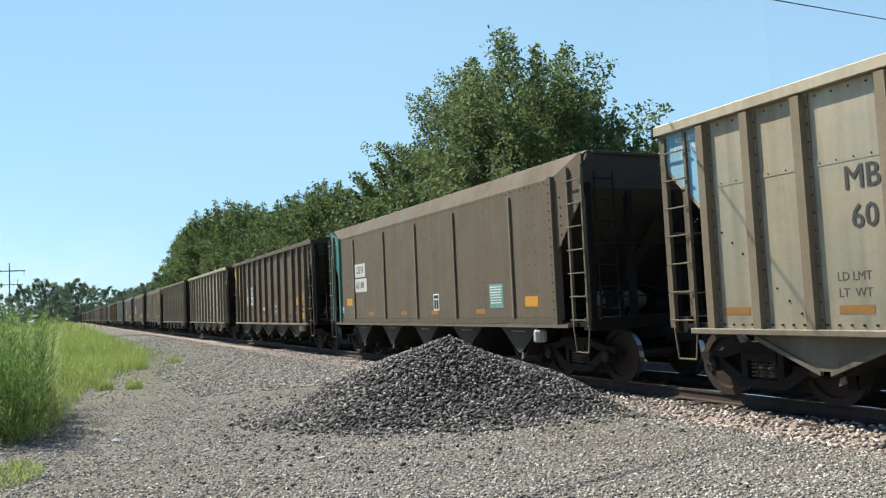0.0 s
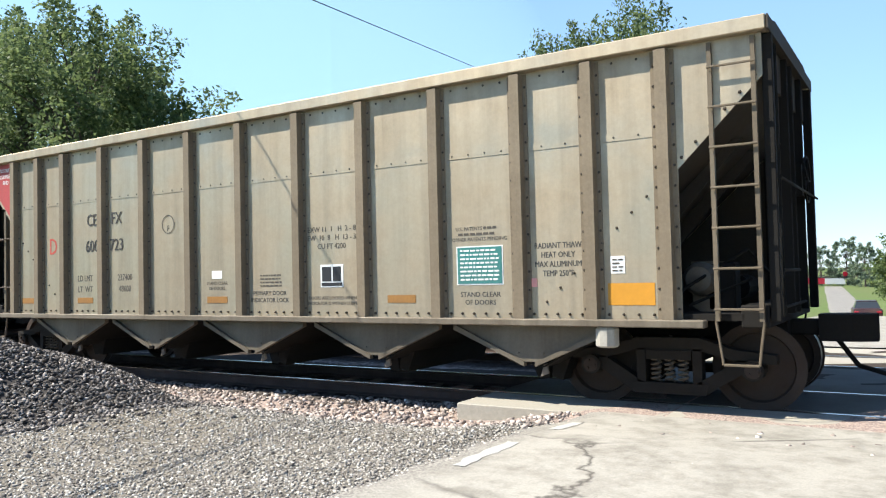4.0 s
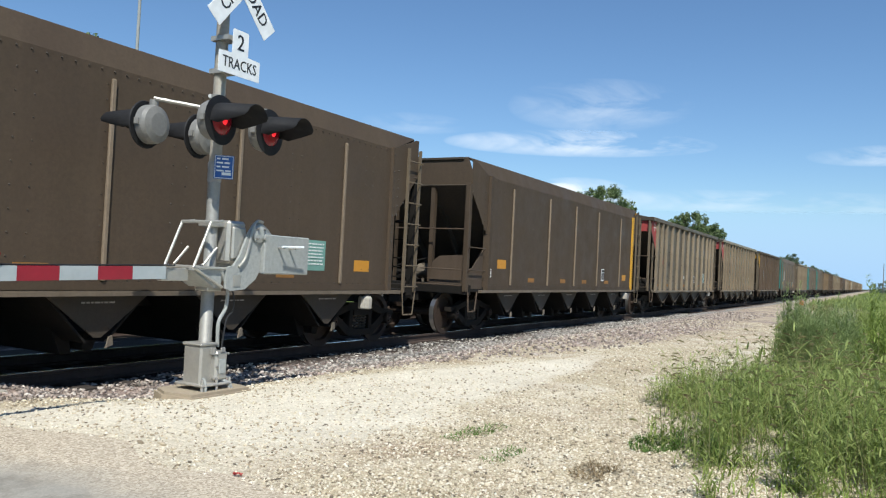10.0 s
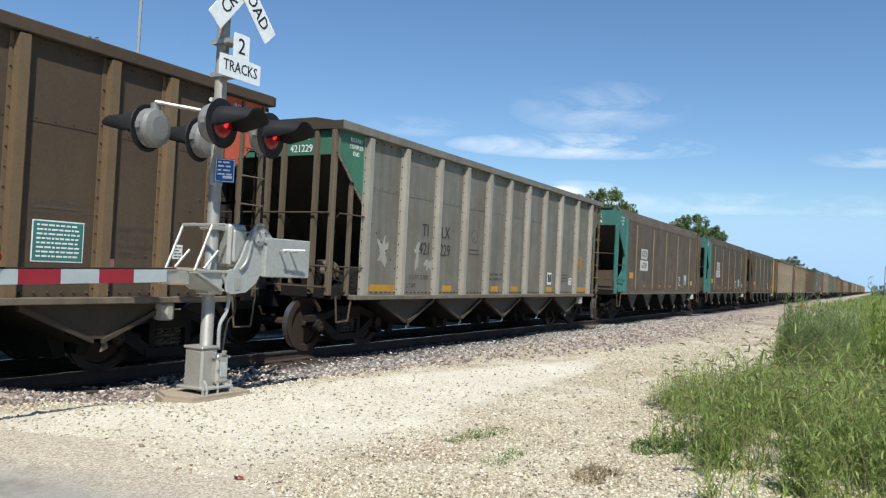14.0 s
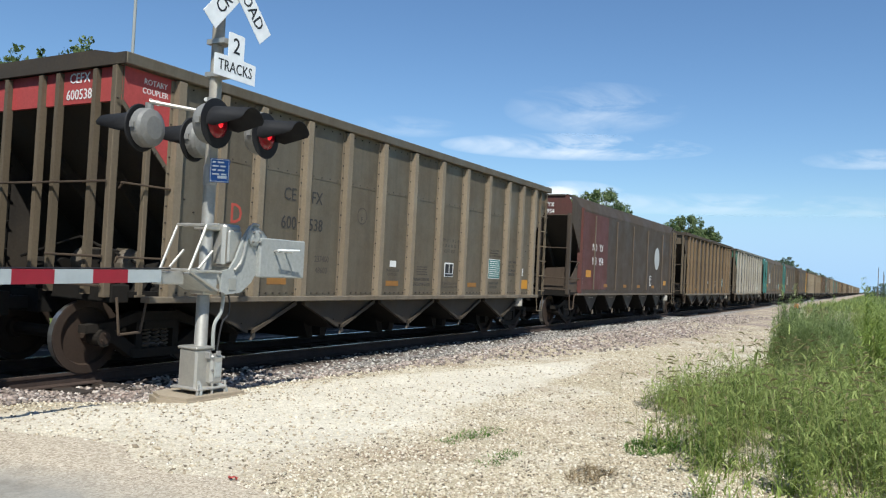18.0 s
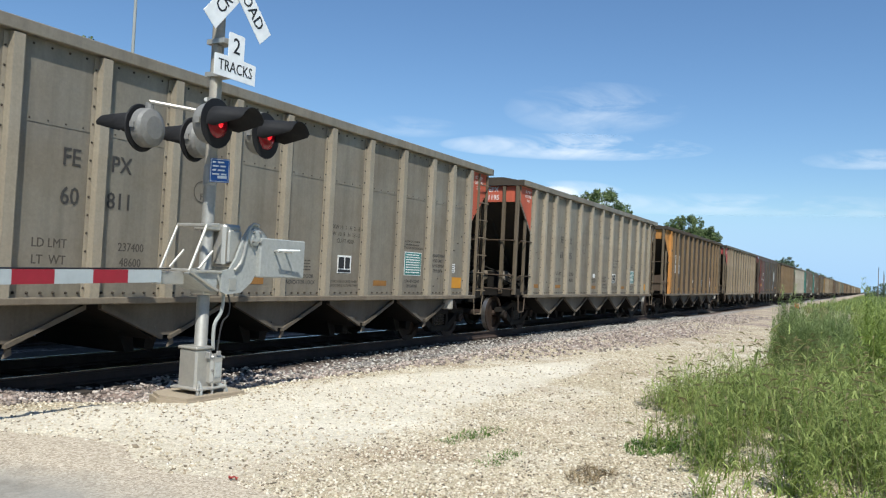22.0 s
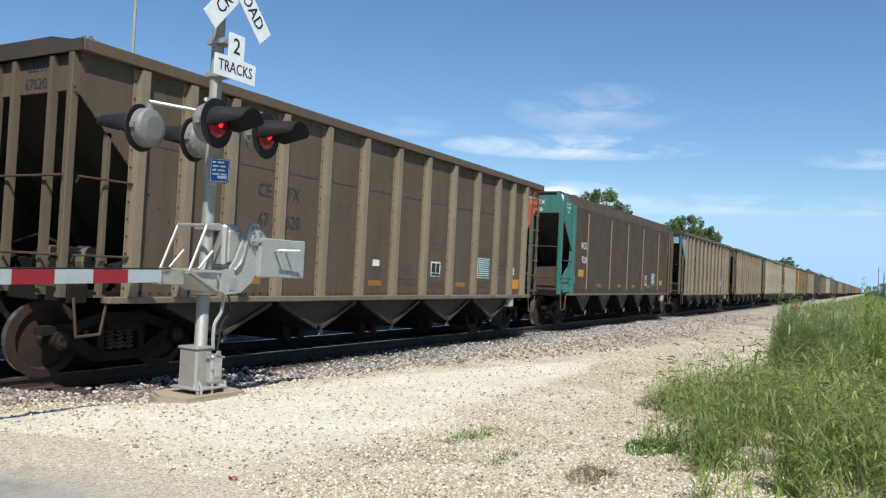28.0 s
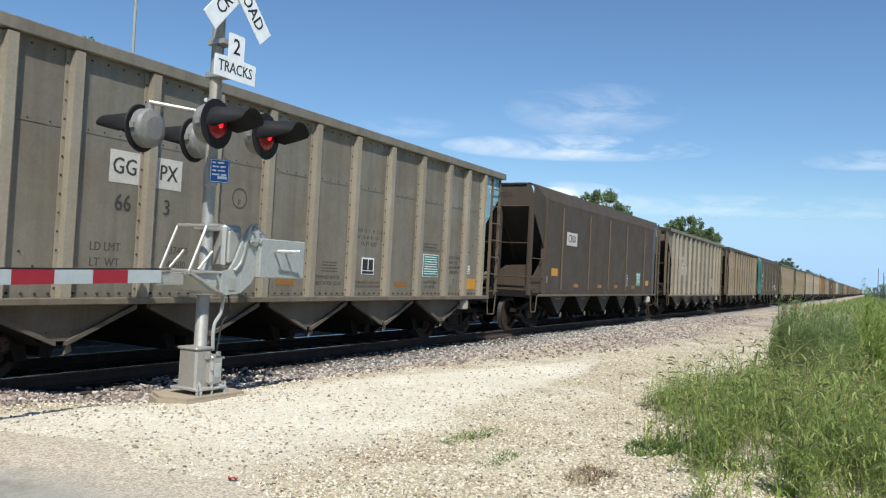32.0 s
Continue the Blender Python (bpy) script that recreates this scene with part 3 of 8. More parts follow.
def make_pile():
    bm = B()
    n = 46
    vs = []
    for j in range(n + 1):
        for i in range(n + 1):
            x, y = PILE[0] - 3.4 + 6.8 * i / n, PILE[1] - 3.4 + 6.8 * j / n
            vs.append(bm.verts.new((x, y, ground_z(x, y) + pile_z(x, y))))
    for j in range(n):
        for i in range(n):
            k = j * (n + 1) + i
            bm.faces.new((vs[k], vs[k + 1], vs[k + n + 2], vs[k + n + 1]))
    pile = tagged(new("rock_pile"), "heap of dark crushed rock dumped on the gravel lot", "rock pile")
    part("heap_core", bm, M_STONE_DARK, pile)
    rng = random.Random(12)
    spots = []
    while len(spots) < 17000:
        x, y = PILE[0] + rng.uniform(-3.4, 3.4), PILE[1] + rng.uniform(-3.4, 3.4)
        h = pile_z(x, y)
        if h < -0.045 and rng.random() < 0.985:
            continue
        spots.append((x, y, ground_z(x, y) + max(h, 0.0) + 0.012, rng.uniform(0.014, 0.034)))
    for k in range(700):
        a, d = rng.uniform(0, 6.283), rng.uniform(0.80, 1.12)
        u, w = 2.7 * d * math.cos(a), 2.0 * d * math.sin(a)
        x, y = PILE[0] + u * 0.44 + w * 0.90, PILE[1] + u * 0.90 - w * 0.44
        spots.append((x, y, ground_z(x, y) + 0.012, rng.uniform(0.015, 0.036)))
    ob = scatter("loose_rock", spots, M_STONE_DARK, "", "", shapes=CHIPS)
    ob.parent = pile


make_pile()


def make_gravel():
    rng = random.Random(31)
    left, right, pink, lilac = [], [], [], []
    for _ in range(210000):
        d = 3.0 + 27 * rng.random() ** 2.0
        a = radians(rng.uniform(-95, 100))
        x, y = -d * math.sin(a), d * math.cos(a)
        if y > 7.3 or (-1.4 < x < 3.0 and rng.random() < 0.96) or (-2.9 < x <= -1.4 and rng.random() < 0.6):
            continue
        if pile_z(x, y) > 0 or y < -1.5:
            continue
        if x > 7 and y < 1.4 or x < -10 and y < -0.3:
            continue
        s = rng.uniform(0.005, 0.014) * (1.0 + 0.035 * d) * (1.9 if rng.random() < 0.012 else 1)
        off = abs(y - 5.55 + 0.10 * x) / max(2.45 - 0.17 * x, 0.12)
        if 3 < x < 13 and off < 0.95 and rng.random() < 0.55:
            continue
        (right if x + rng.uniform(-1.5, 1.5) > 0.5 else left).append((x, y, ground_z(x, y) + 0.2 * s, s))
    for _ in range(60000):
        d = 2.2 + 7.5 * rng.random() ** 1.3
        a = radians(rng.uniform(-100, -22))
        x, y = -d * math.sin(a), d * math.cos(a)
        s = rng.uniform(0.005, 0.012)
        off = abs(y - 5.55 + 0.10 * x) / max(2.45 - 0.17 * x, 0.12)
        if x < 3.1 + 0.5 * rng.random() or y > 6.4 or y < -1.0 + rng.random() or off < 0.9 and rng.random() < 0.75:
            continue
        right.append((x, y, ground_z(x, y) + 0.2 * s, s))
    for _ in range(62000):
        d = 3.0 + 11 * rng.random() ** 1.4
        a = radians(rng.uniform(20, 100))
        x, y = -d * math.sin(a), d * math.cos(a)
        s = rng.uniform(0.007, 0.016)
        if x > -2.2 - rng.random() or y > 7.2 or y < -1.2 + rng.random() or pile_z(x, y) > 0:
            continue
        left.append((x, y, ground_z(x, y) + 0.2 * s, s))
    for _ in range(24000):
        x = rng.uniform(-34, 40)
        low = max(4.2, 6.6 - 0.24 * max(0.0, x - 6.0)) + 0.55 * smooth_step(1.0, 3.0, x) * (1 - smooth_step(5.6, 8.5, x))
        y = low + (8.85 - low) * rng.random() ** 0.75
        if -4.95 < x < 5.1 and y > 7.9 or -3.2 < x < 4.4 and rng.random() < 0.93:
            continue
        if pile_z(x, y) > 0.1:
            continue
        z = max(ground_z(x, y), -0.21 - 0.38 * max(0, abs(y - TRACK) - 1.75) if y > 7.4 else -9)
        (lilac if x + rng.uniform(-3, 3) > 9 and y + rng.uniform(-0.4, 0.4) > 7.2 else pink).append((x, y, z + 0.012, rng.uniform(0.018, 0.042)))
    for _ in range(15000):
        x, y = -14.0 - 55.0 * rng.random() ** 1.6, rng.uniform(2.0, 7.4)
        if pile_z(x, y) > 0 or y < 0.3 + 0.22 * (-x - 14) and x > -28:
            continue
        s = rng.uniform(0.016, 0.034)
        left.append((x, y, ground_z(x, y) + 0.2 * s, s))
    scatter("gravel", left, M_STONE_GREY, "grey and tan crushed stone strewn over the lot", "gravel", shapes=CHIPS)
    scatter("limestone_gravel", right, M_STONE_WHITE, "white crushed limestone strewn beside the signal", "gravel", shapes=CHIPS)
    scatter("ballast_stones", lilac, M_STONE_GREY, "grey ballast stones along the track shoulder", "ballast", shapes=CHIPS)
    scatter("ballast_stones", pink, M_STONE_PINK, "pink and grey ballast stones along the track shoulder", "ballast", shapes=CHIPS)


make_gravel()


# ---- coal cars ----
PITCH = 16.18
RIBS = (-6.15, -5.36, -4.56, -3.46, -2.36, -1.25, -0.13, 1.0, 2.14, 3.3, 4.44, 5.32, 6.15)
RIBS_WIDE = (-6.15, -4.92, -3.58, -2.36, -1.2, -0.05, 1.12, 2.3, 3.52, 4.9, 6.15)
SEAMS = (-4.78, -2.27, -0.1, 2.08, 4.6)
SIDE = 1.56       # half width over the side sheets
ZS, ZT = 0.96, 4.02
WHEEL_R = 0.457


def rib_mesh():
    bm = B()
    prism(bm, [(-0.062, -SIDE - 0.10), (0.062, -SIDE - 0.10), (0.075, -SIDE - 0.006), (-0.075, -SIDE - 0.006)], ZS + 0.05, ZT - 0.17, "z")
    box(bm, -0.125, 0.125, -SIDE - 0.014, -SIDE - 0.004, ZS + 0.05, ZT - 0.17)
    return bm


def rivet(bm, x, y, z, r=0.016, h=0.014):
    a = [bm.verts.new((x + r * math.cos(k * math.pi / 3), y, z + r * math.sin(k * math.pi / 3))) for k in range(6)]
    c = [bm.verts.new((x + 0.5 * r * math.cos(k * math.pi / 3), y - h, z + 0.5 * r * math.sin(k * math.pi / 3))) for k in range(6)]
    for k in range(6):
        bm.faces.new((a[k], a[(k + 1) % 6], c[(k + 1) % 6], c[k]))
    bm.faces.new(c)


def rib_rivets(posts):
    bm = B()
    y = -SIDE - 0.014
    for x in posts:
        for k in range(13):
            z = ZS + 0.16 + k * 0.215
            rivet(bm, x - 0.1, y, z)
            rivet(bm, x + 0.1, y, z)
    for a, b in zip(posts, posts[1:]):
        n = 4 if b - a > 1 else 2
        for k in range(n):
            x = a + (b - a) * (k + 1) / (n + 1)
            rivet(bm, x, -SIDE, 2.99)
            rivet(bm, x, -SIDE, ZT - 0.21)
        n = round((b - a) / 0.155)
        for k in range(1, n):
            rivet(bm, a + (b - a) * k / n, -SIDE, ZS + 0.10, 0.018, 0.03)
    for s in (-1, 1):
        for k in range(6):
            rivet(bm, s * (6.32 + k * 0.15), -SIDE, 2.70 + k * 0.15, 0.02, 0.02)
        for k in range(8):
            rivet(bm, s * (4.75 + k * 0.17), -SIDE, 1.20 + k * 0.16, 0.018, 0.018)
    return bm


def flat_rivets(seams=SEAMS):
    bm = B()
    for k in range(70):
        rivet(bm, -6.05 + k * 12.1 / 69, -SIDE - 0.002, 3.69, 0.015, 0.013)
        rivet(bm, -6.05 + k * 12.1 / 69, -SIDE - 0.002, 1.17, 0.013, 0.012)
    for a, b in zip((-6.1,) + seams, seams + (6.1,)):
        for k in range(9):
            for dx in (-0.11, 0.11):
                rivet(bm, (a + b) / 2 + dx, -SIDE, 1.42 + k * 0.255, 0.013, 0.010)
        for k in range(13):
            rivet(bm, b - 0.07, -SIDE, 1.25 + k * 0.19, 0.011, 0.009)
    for s in (-1, 1):
        for k in range(7):
            rivet(bm, s * (6.33 + k * 0.105), -SIDE + 0.012, 2.47 + k * 0.137, 0.02, 0.016)
        for k in range(6):
            rivet(bm, s * 6.34, -SIDE + 0.012, 2.50 + k * 0.17, 0.02, 0.016)
    for s in (-1, 1):
        for k in range(16):
            rivet(bm, s * 6.08, -SIDE - 0.06, 1.15 + k * 0.165, 0.016)
    return bm


def rib_side():
    bm = prism(B(), [(-6.20, ZS), (6.28, ZS), (6.28, 2.58), (7.14, 3.44), (7.14, ZT - 0.15), (-7.00, ZT - 0.15), (-7.00, 3.38), (-6.20, 2.58)], -SIDE, -SIDE + 0.02)
    box(bm, -6.2, 6.2, -SIDE - 0.006, -SIDE, 2.95, 3.03)
    return bm


def flat_side():
    bm = prism(B(), [(-6.10, 1.02), (6.10, 1.02), (6.10, 3.74), (-6.10, 3.74)], -SIDE, -SIDE + 0.02)
    # band that leans in to the top edge
    o = [(-6.10, -SIDE, 3.74), (6.10, -SIDE, 3.74), (7.05, -SIDE + 0.13, 4.08), (-7.05, -SIDE + 0.13, 4.08)]
    a = [bm.verts.new(p) for p in o]
    b = [bm.verts.new((p[0], p[1] + 0.03, p[2])) for p in o]
    bm.faces.new(a), bm.faces.new(list(reversed(b)))
    for i in range(4):
        bm.faces.new((a[i], b[i], b[(i + 1) % 4], a[(i + 1) % 4]))
    bmesh.ops.recalc_face_normals(bm, faces=bm.faces)
    return bm


def slope_mesh():
    """The end slope sheet, for the end at +x, with the flat floor under it."""
    bm = B()
    o = [(7.08, 3.44), (4.55, 1.02), (4.50, 1.08), (7.02, 3.50)]
    prism(bm, o, -SIDE + 0.03, SIDE - 0.03)
    for y in (-0.5, 0.5):
        prism(bm, [(6.75, 3.0), (6.6, 3.0), (4.7, 1.1), (4.7, 1.02), (5.0, 1.02)], y - 0.03, y + 0.03)
    # added plate, no known part: closes the far side so the bay looks dark
    prism(bm, [(7.0, 1.05), (7.0, 3.36), (4.65, 1.10), (4.65, 1.05)], SIDE - 0.03, SIDE - 0.015)
    return bm


def chute_mesh(kind):
    bm = B()
    w, zb, zt = (1.02, 0.50, ZS - 0.03) if kind == "rib" else (0.72, 0.46, 0.98)
    y = -SIDE + (0.06 if kind == "rib" else 0.14)
    b = 0.07 if kind == "rib" else 0.05
    prism(bm, [(-w, zt), (-b, zb), (b, zb), (w, zt)], y, y + 0.025)
    for s in (-1, 1):
        if kind == "rib":
            prism(bm, [(s * w, zt), (s * b, zb), (s * b, zb - 0.05), (s * w, zt - 0.07)], y - 0.05, y + 0.02)
        bmesh.ops.recalc_face_normals(bm, faces=bm.faces)
    for s in (-1, 1):
        rivet(bm, s * 0.16, y, zb + 0.1)
    return bm


def chute_slope_mesh(kind, s):
    """One sloping sheet of a chute, across the car."""
    w, zb, zt = (1.02, 0.50, ZS - 0.03) if kind == "rib" else (0.72, 0.46, 0.98)
    y = -SIDE + (0.06 if kind == "rib" else 0.14)
    return prism(B(), [(s * w, zt), (s * 0.16, zb - 0.06), (s * 0.12, zb - 0.06), (s * (w - 0.05), zt)], y + 0.026, SIDE - 0.06)


def lever_mesh():
    """Pale locking lever at the foot of a chute."""
    bm = prism(B(), [(0.10, 0.33), (0.20, 0.37), (0.18, 0.48), (0.14, 0.47)], -SIDE + 0.10, -SIDE + 0.13)
    return bm


RIVET = coat(0.05, 0.04, 0.031, 0.3, 0.3)
LEVER = coat(0.17, 0.145, 0.115, 0.5, 0.3)


def chute_door_mesh():
    """Dump doors that hang under a chute."""
    bm = B()
    prism(bm, [(-0.34, 0.62), (-0.06, 0.50), (-0.02, 0.24), (-0.16, 0.22)], -0.95, 0.95)
    prism(bm, [(0.34, 0.62), (0.08, 0.50), (0.06, 0.28), (0.20, 0.24)], -1.05, 1.05)
    return bm


def sideframe_mesh():
    """Cast side frame of a truck, on the near side."""
    bm = B()
    y0, y1 = -1.09, -0.93
    prism(bm, [(-1.12, 0.62), (-0.72, 0.66), (-0.34, 0.78), (0.34, 0.78), (0.72, 0.66), (1.12, 0.62), (1.12, 0.52), (0.72, 0.54), (0.36, 0.64), (-0.36, 0.64), (-0.72, 0.54), (-1.12, 0.52)], y0, y1)
    for s in (-1, 1):
        prism(bm, [(s * 0.98, 0.54), (s * 0.74, 0.56), (s * 0.26, 0.26), (s * 0.42, 0.18)], y0, y1)
        prism(bm, [(s * 0.36, 0.66), (s * 0.26, 0.66), (s * 0.26, 0.24), (s * 0.36, 0.24)], y0, y1)
        rod(bm, (s * 0.889, y0 - 0.06, WHEEL_R), (s * 0.889, y1, WHEEL_R), 0.115, sides=14)
    prism(bm, [(-0.44, 0.28), (0.44, 0.28), (0.40, 0.16), (-0.40, 0.16)], y0 - 0.01, y1 + 0.01)
    box(bm, -0.25, 0.25, y0 - 0.02, y1, 0.54, 0.64)
    return bm


def spring_mesh():
    """One coil spring of a truck."""
    bm = B()
    pts = []
    for k in range(45):
        a = 2 * math.pi * k / 9
        pts.append(Vector((0.05 * math.cos(a), 0.05 * math.sin(a), 0.29 + 0.26 * k / 44)))
    rings = []
    for i, p in enumerate(pts):
        u = Vector((p.x, p.y, 0)).normalized()
        w = Vector((0, 0, 1))
        rings.append([bm.verts.new(p + 0.014 * (u * math.cos(q) + w * math.sin(q))) for q in (0, 1.571, 3.142, 4.712)])
    for p, q in zip(rings, rings[1:]):
        for k in range(4):
            bm.faces.new((p[k], p[(k + 1) % 4], q[(k + 1) % 4], q[k]))
    bmesh.ops.recalc_face_normals(bm, faces=bm.faces)
    return bm


def wheelset_mesh():
    bm = B()
    for s in (-1, 1):
        m = pose(0, s * 0.72, 0, 90 * s)
        lathe(bm, [(0.10, 0.06), (0.13, 0.055), (0.15, 0.0), (0.36, 0.02), (0.38, 0.075), (WHEEL_R, 0.068), (WHEEL_R + 0.004, -0.055), (WHEEL_R + 0.028, -0.062), (WHEEL_R + 0.028, -0.085), (0.38, -0.088), (0.36, -0.03), (0.12, -0.05)], 28, m)
    rod(bm, (0, -1.0, 0), (0, 1.0, 0), 0.085, sides=10)
    for s in (-1, 1):
        rod(bm, (0, s * 1.155, 0), (0, s * 1.0, 0), 0.085, sides=12)
        for k in range(3):
            a = k * 2.094
            rod(bm, (0.05 * math.cos(a), s * 1.18, 0.05 * math.sin(a)), (0.05 * math.cos(a), s * 1.15, 0.05 * math.sin(a)), 0.017, sides=6)
    return bm


def wheel_data():
    me = shared("wheelset", wheelset_mesh)
    if len(me.materials) < 2:
        me.materials.append(M_TREAD)
        for f in me.polygons:
            r = [math.hypot(me.vertices[i].co.x, me.vertices[i].co.z) for i in f.vertices]
            f.material_index = 1 if min(r) > WHEEL_R - 0.004 and max(r) < WHEEL_R + 0.008 else 0
    return me


def bolster_mesh():
    bm = box(B(), -0.2, 0.2, -0.95, 0.95, 0.44, 0.62, 0.03)
    lathe(bm, [(0.2, 0.62), (0.2, 0.72)], 12)
    return bm


def coupler_mesh():
    bm = box(B(), 6.6, 7.45, -0.09, 0.09, 0.76, 0.94, 0.02)
    prism(bm, [(7.40, -0.16), (7.72, -0.18), (7.98, -0.06), (7.90, 0.02), (7.98, 0.10), (7.86, 0.2), (7.42, 0.14)], 0.70, 1.0, "z")
    rod(bm, (7.5, 0.18, 0.78), (7.75, 0.25, 0.40), 0.028)
    rod(bm, (7.75, 0.25, 0.40), (8.05, 0.1, 0.33), 0.028)
    return bm


def end_sill_mesh():
    bm = box(B(), 6.85, 7.12, -SIDE + 0.02, SIDE - 0.02, 0.93, 1.16, 0.015)
    box(bm, 6.20, 6.88, -SIDE + 0.02, -SIDE + 0.5, 1.00, 1.07)
    box(bm, 6.20, 6.88, SIDE - 0.5, SIDE - 0.02, 1.00, 1.07)
    return bm


def ladder_mesh(yside):
    """Side ladder in the open end bay."""
    bm = B()
    y = yside
    for x in (6.64, 7.06):
        box(bm, x - 0.022, x + 0.022, y - 0.02, y + 0.035, 1.0, 3.84)
    for k in range(7):
        z = 1.12 + k * 0.41
        rod(bm, (6.62, y - 0.05, z), (7.08, y - 0.05, z), 0.013, sides=6)
    # stirrup under the corner
    for a, b in (((6.62, y, 1.0), (6.68, y, 0.56)), ((6.68, y, 0.56), (7.02, y, 0.56)), ((7.02, y, 0.56), (7.08, y, 1.0))):
        rod(bm, a, b, 0.014, sides=6)
    return bm


def corner_upright_mesh():
    return box(B(), 7.02, 7.15, -SIDE + 0.0, -SIDE + 0.10, 1.0, 3.46, 0.008)


def handhold_mesh(z):
    bm = rod(B(), (6.30, -SIDE - 0.04, z), (7.12, -SIDE - 0.04, z), 0.014, sides=6)
    for x in (6.31, 7.10):
        rod(bm, (x, -SIDE - 0.045, z - 0.006), (x, -SIDE + 0.02, z - 0.07), 0.013, sides=6)
    return bm


def stirrup_mesh():
    bm = B()
    y = -SIDE - 0.01
    pts = [Vector(p) for p in ((6.60, y, 1.0), (6.68, y, 0.56), (7.0, y, 0.54), (7.06, y, 1.0))]
    for a, b in zip(pts, pts[1:]):
        rod(bm, a, b, 0.018, sides=6)
    return bm


def bay_plate_mesh():
    return prism(B(), [(7.02, 1.0), (7.02, 1.50), (6.80, 1.56), (6.28, 2.0), (6.28, 1.0)], -SIDE + 0.03, -SIDE + 0.05)


def end_plate_mesh():
    bm = prism(B(), [(-SIDE + 0.11, 1.16), (-0.55, 1.16), (-0.62, 1.66), (-0.80, 1.80), (-SIDE + 0.11, 1.84)], 7.04, 7.08, "x")
    return bm


def far_side(bm):
    """The same sheet on the other side of the car."""
    bmesh.ops.transform(bm, matrix=Matrix.Diagonal((1, -1, 1, 1)), verts=bm.verts)
    bmesh.ops.reverse_faces(bm, faces=bm.faces)
    return bm


def end_post_mesh():
    """Channel post of an end, flanges outwards."""
    u = [(-0.04, -0.038), (0.05, -0.038), (0.05, -0.024), (-0.02, -0.024), (-0.02, 0.024), (0.05, 0.024), (0.05, 0.038), (-0.04, 0.038)]
    return prism(B(), u, 1.02, ZT - 0.17, "z")


def bay_upright_mesh():
    """Grab post in the middle of the open end bay, with its foot."""
    bm = box(B(), -6.60, -6.53, -SIDE + 0.0, -SIDE + 0.07, 1.02, 3.0, 0.006)
    box(bm, -6.64, -6.49, -SIDE - 0.004, -SIDE + 0.09, 1.0, 1.03)
    return bm


def reservoir_mesh():
    """Air reservoir that lies across the end platform, on its strap."""
    bm = lathe(B(), [(0.02, -0.62), (0.14, -0.60), (0.19, -0.52), (0.19, 0.52), (0.14, 0.60), (0.02, 0.62)], 16, pose(6.3, -0.35, 1.42, 90))
    box(bm, 6.18, 6.42, -0.75, -0.70, 1.05, 1.62)
    box(bm, 6.18, 6.42, 0.0, 0.05, 1.05, 1.62)
    return bm


def end_rail_mesh():
    bm = B()
    for z, y1 in ((1.50, -0.4), (2.42, 1.5), (1.14, 0.0)):
        rod(bm, (7.26, -1.5, z), (7.26, y1, z), 0.016, sides=6)
    return bm


def end_ladder_mesh():
    bm = B()
    for y in (-1.38, -0.98):
        rod(bm, (7.16, y, 1.1), (7.16, y, 3.7), 0.016, sides=6)
    for k in range(7):
        rod(bm, (7.16, -1.38, 1.3 + k * 0.38), (7.16, -0.98, 1.3 + k * 0.38), 0.013, sides=6)
    return bm


def end_top_mesh(flat):
    bm = B()
    if flat:
        prism(bm, [(-SIDE + 0.02, 3.42), (SIDE - 0.02, 3.42), (SIDE - 0.02, 3.74), (SIDE - 0.15, 4.07), (-SIDE + 0.15, 4.07), (-SIDE + 0.02, 3.74)], 7.0, 7.06, "x")
    else:
        box(bm, 7.08, 7.14, -SIDE + 0.02, SIDE - 0.02, 3.44, ZT - 0.15)
    return bm


def brake_gear_mesh():
    bm = B()
    rod(bm, (6.45, 0.35, 1.3), (6.45, 1.0, 1.3), 0.15, sides=12)
    box(bm, 6.35, 6.65, -0.75, -0.45, 1.06, 1.6, 0.02)
    rod(bm, (6.2, -1.3, 1.3), (6.7, -0.3, 1.75), 0.02, sides=6)
    rod(bm, (6.7, -0.3, 1.75), (6.75, 0.9, 1.45), 0.02, sides=6)
    rod(bm, (6.3, -1.35, 1.15), (6.85, -0.9, 1.42), 0.016, sides=6)
    return bm


def brake_wheel_mesh():
    bm = B()
    n = 20
    for k in range(n):
        a, c = 2 * math.pi * k / n, 2 * math.pi * (k + 1) / n
        rod(bm, (7.24, 0.28 * math.cos(a), 0.28 * math.sin(a)), (7.24, 0.28 * math.cos(c), 0.28 * math.sin(c)), 0.016, sides=5)
    for k in range(5):
        a = 2 * math.pi * k / 5
        rod(bm, (7.24, 0, 0), (7.24, 0.28 * math.cos(a), 0.28 * math.sin(a)), 0.012, sides=5)
    rod(bm, (7.1, 0, 0), (7.26, 0, 0), 0.03, sides=8)
    box(bm, 7.02, 7.2, -0.16, 0.16, -0.2, 0.18)
    return bm


def top_chord_mesh(flat):
    bm = B()
    for s in (-1, 1):
        if flat:
            box(bm, -7.06, 7.06, s * (SIDE - 0.19) - 0.045, s * (SIDE - 0.19) + 0.045, 4.05, 4.095, 0.01)
        else:
            box(bm, -7.06, 7.2, s * SIDE - 0.11, s * SIDE + 0.11, ZT - 0.15, ZT, 0.012)
    return bm


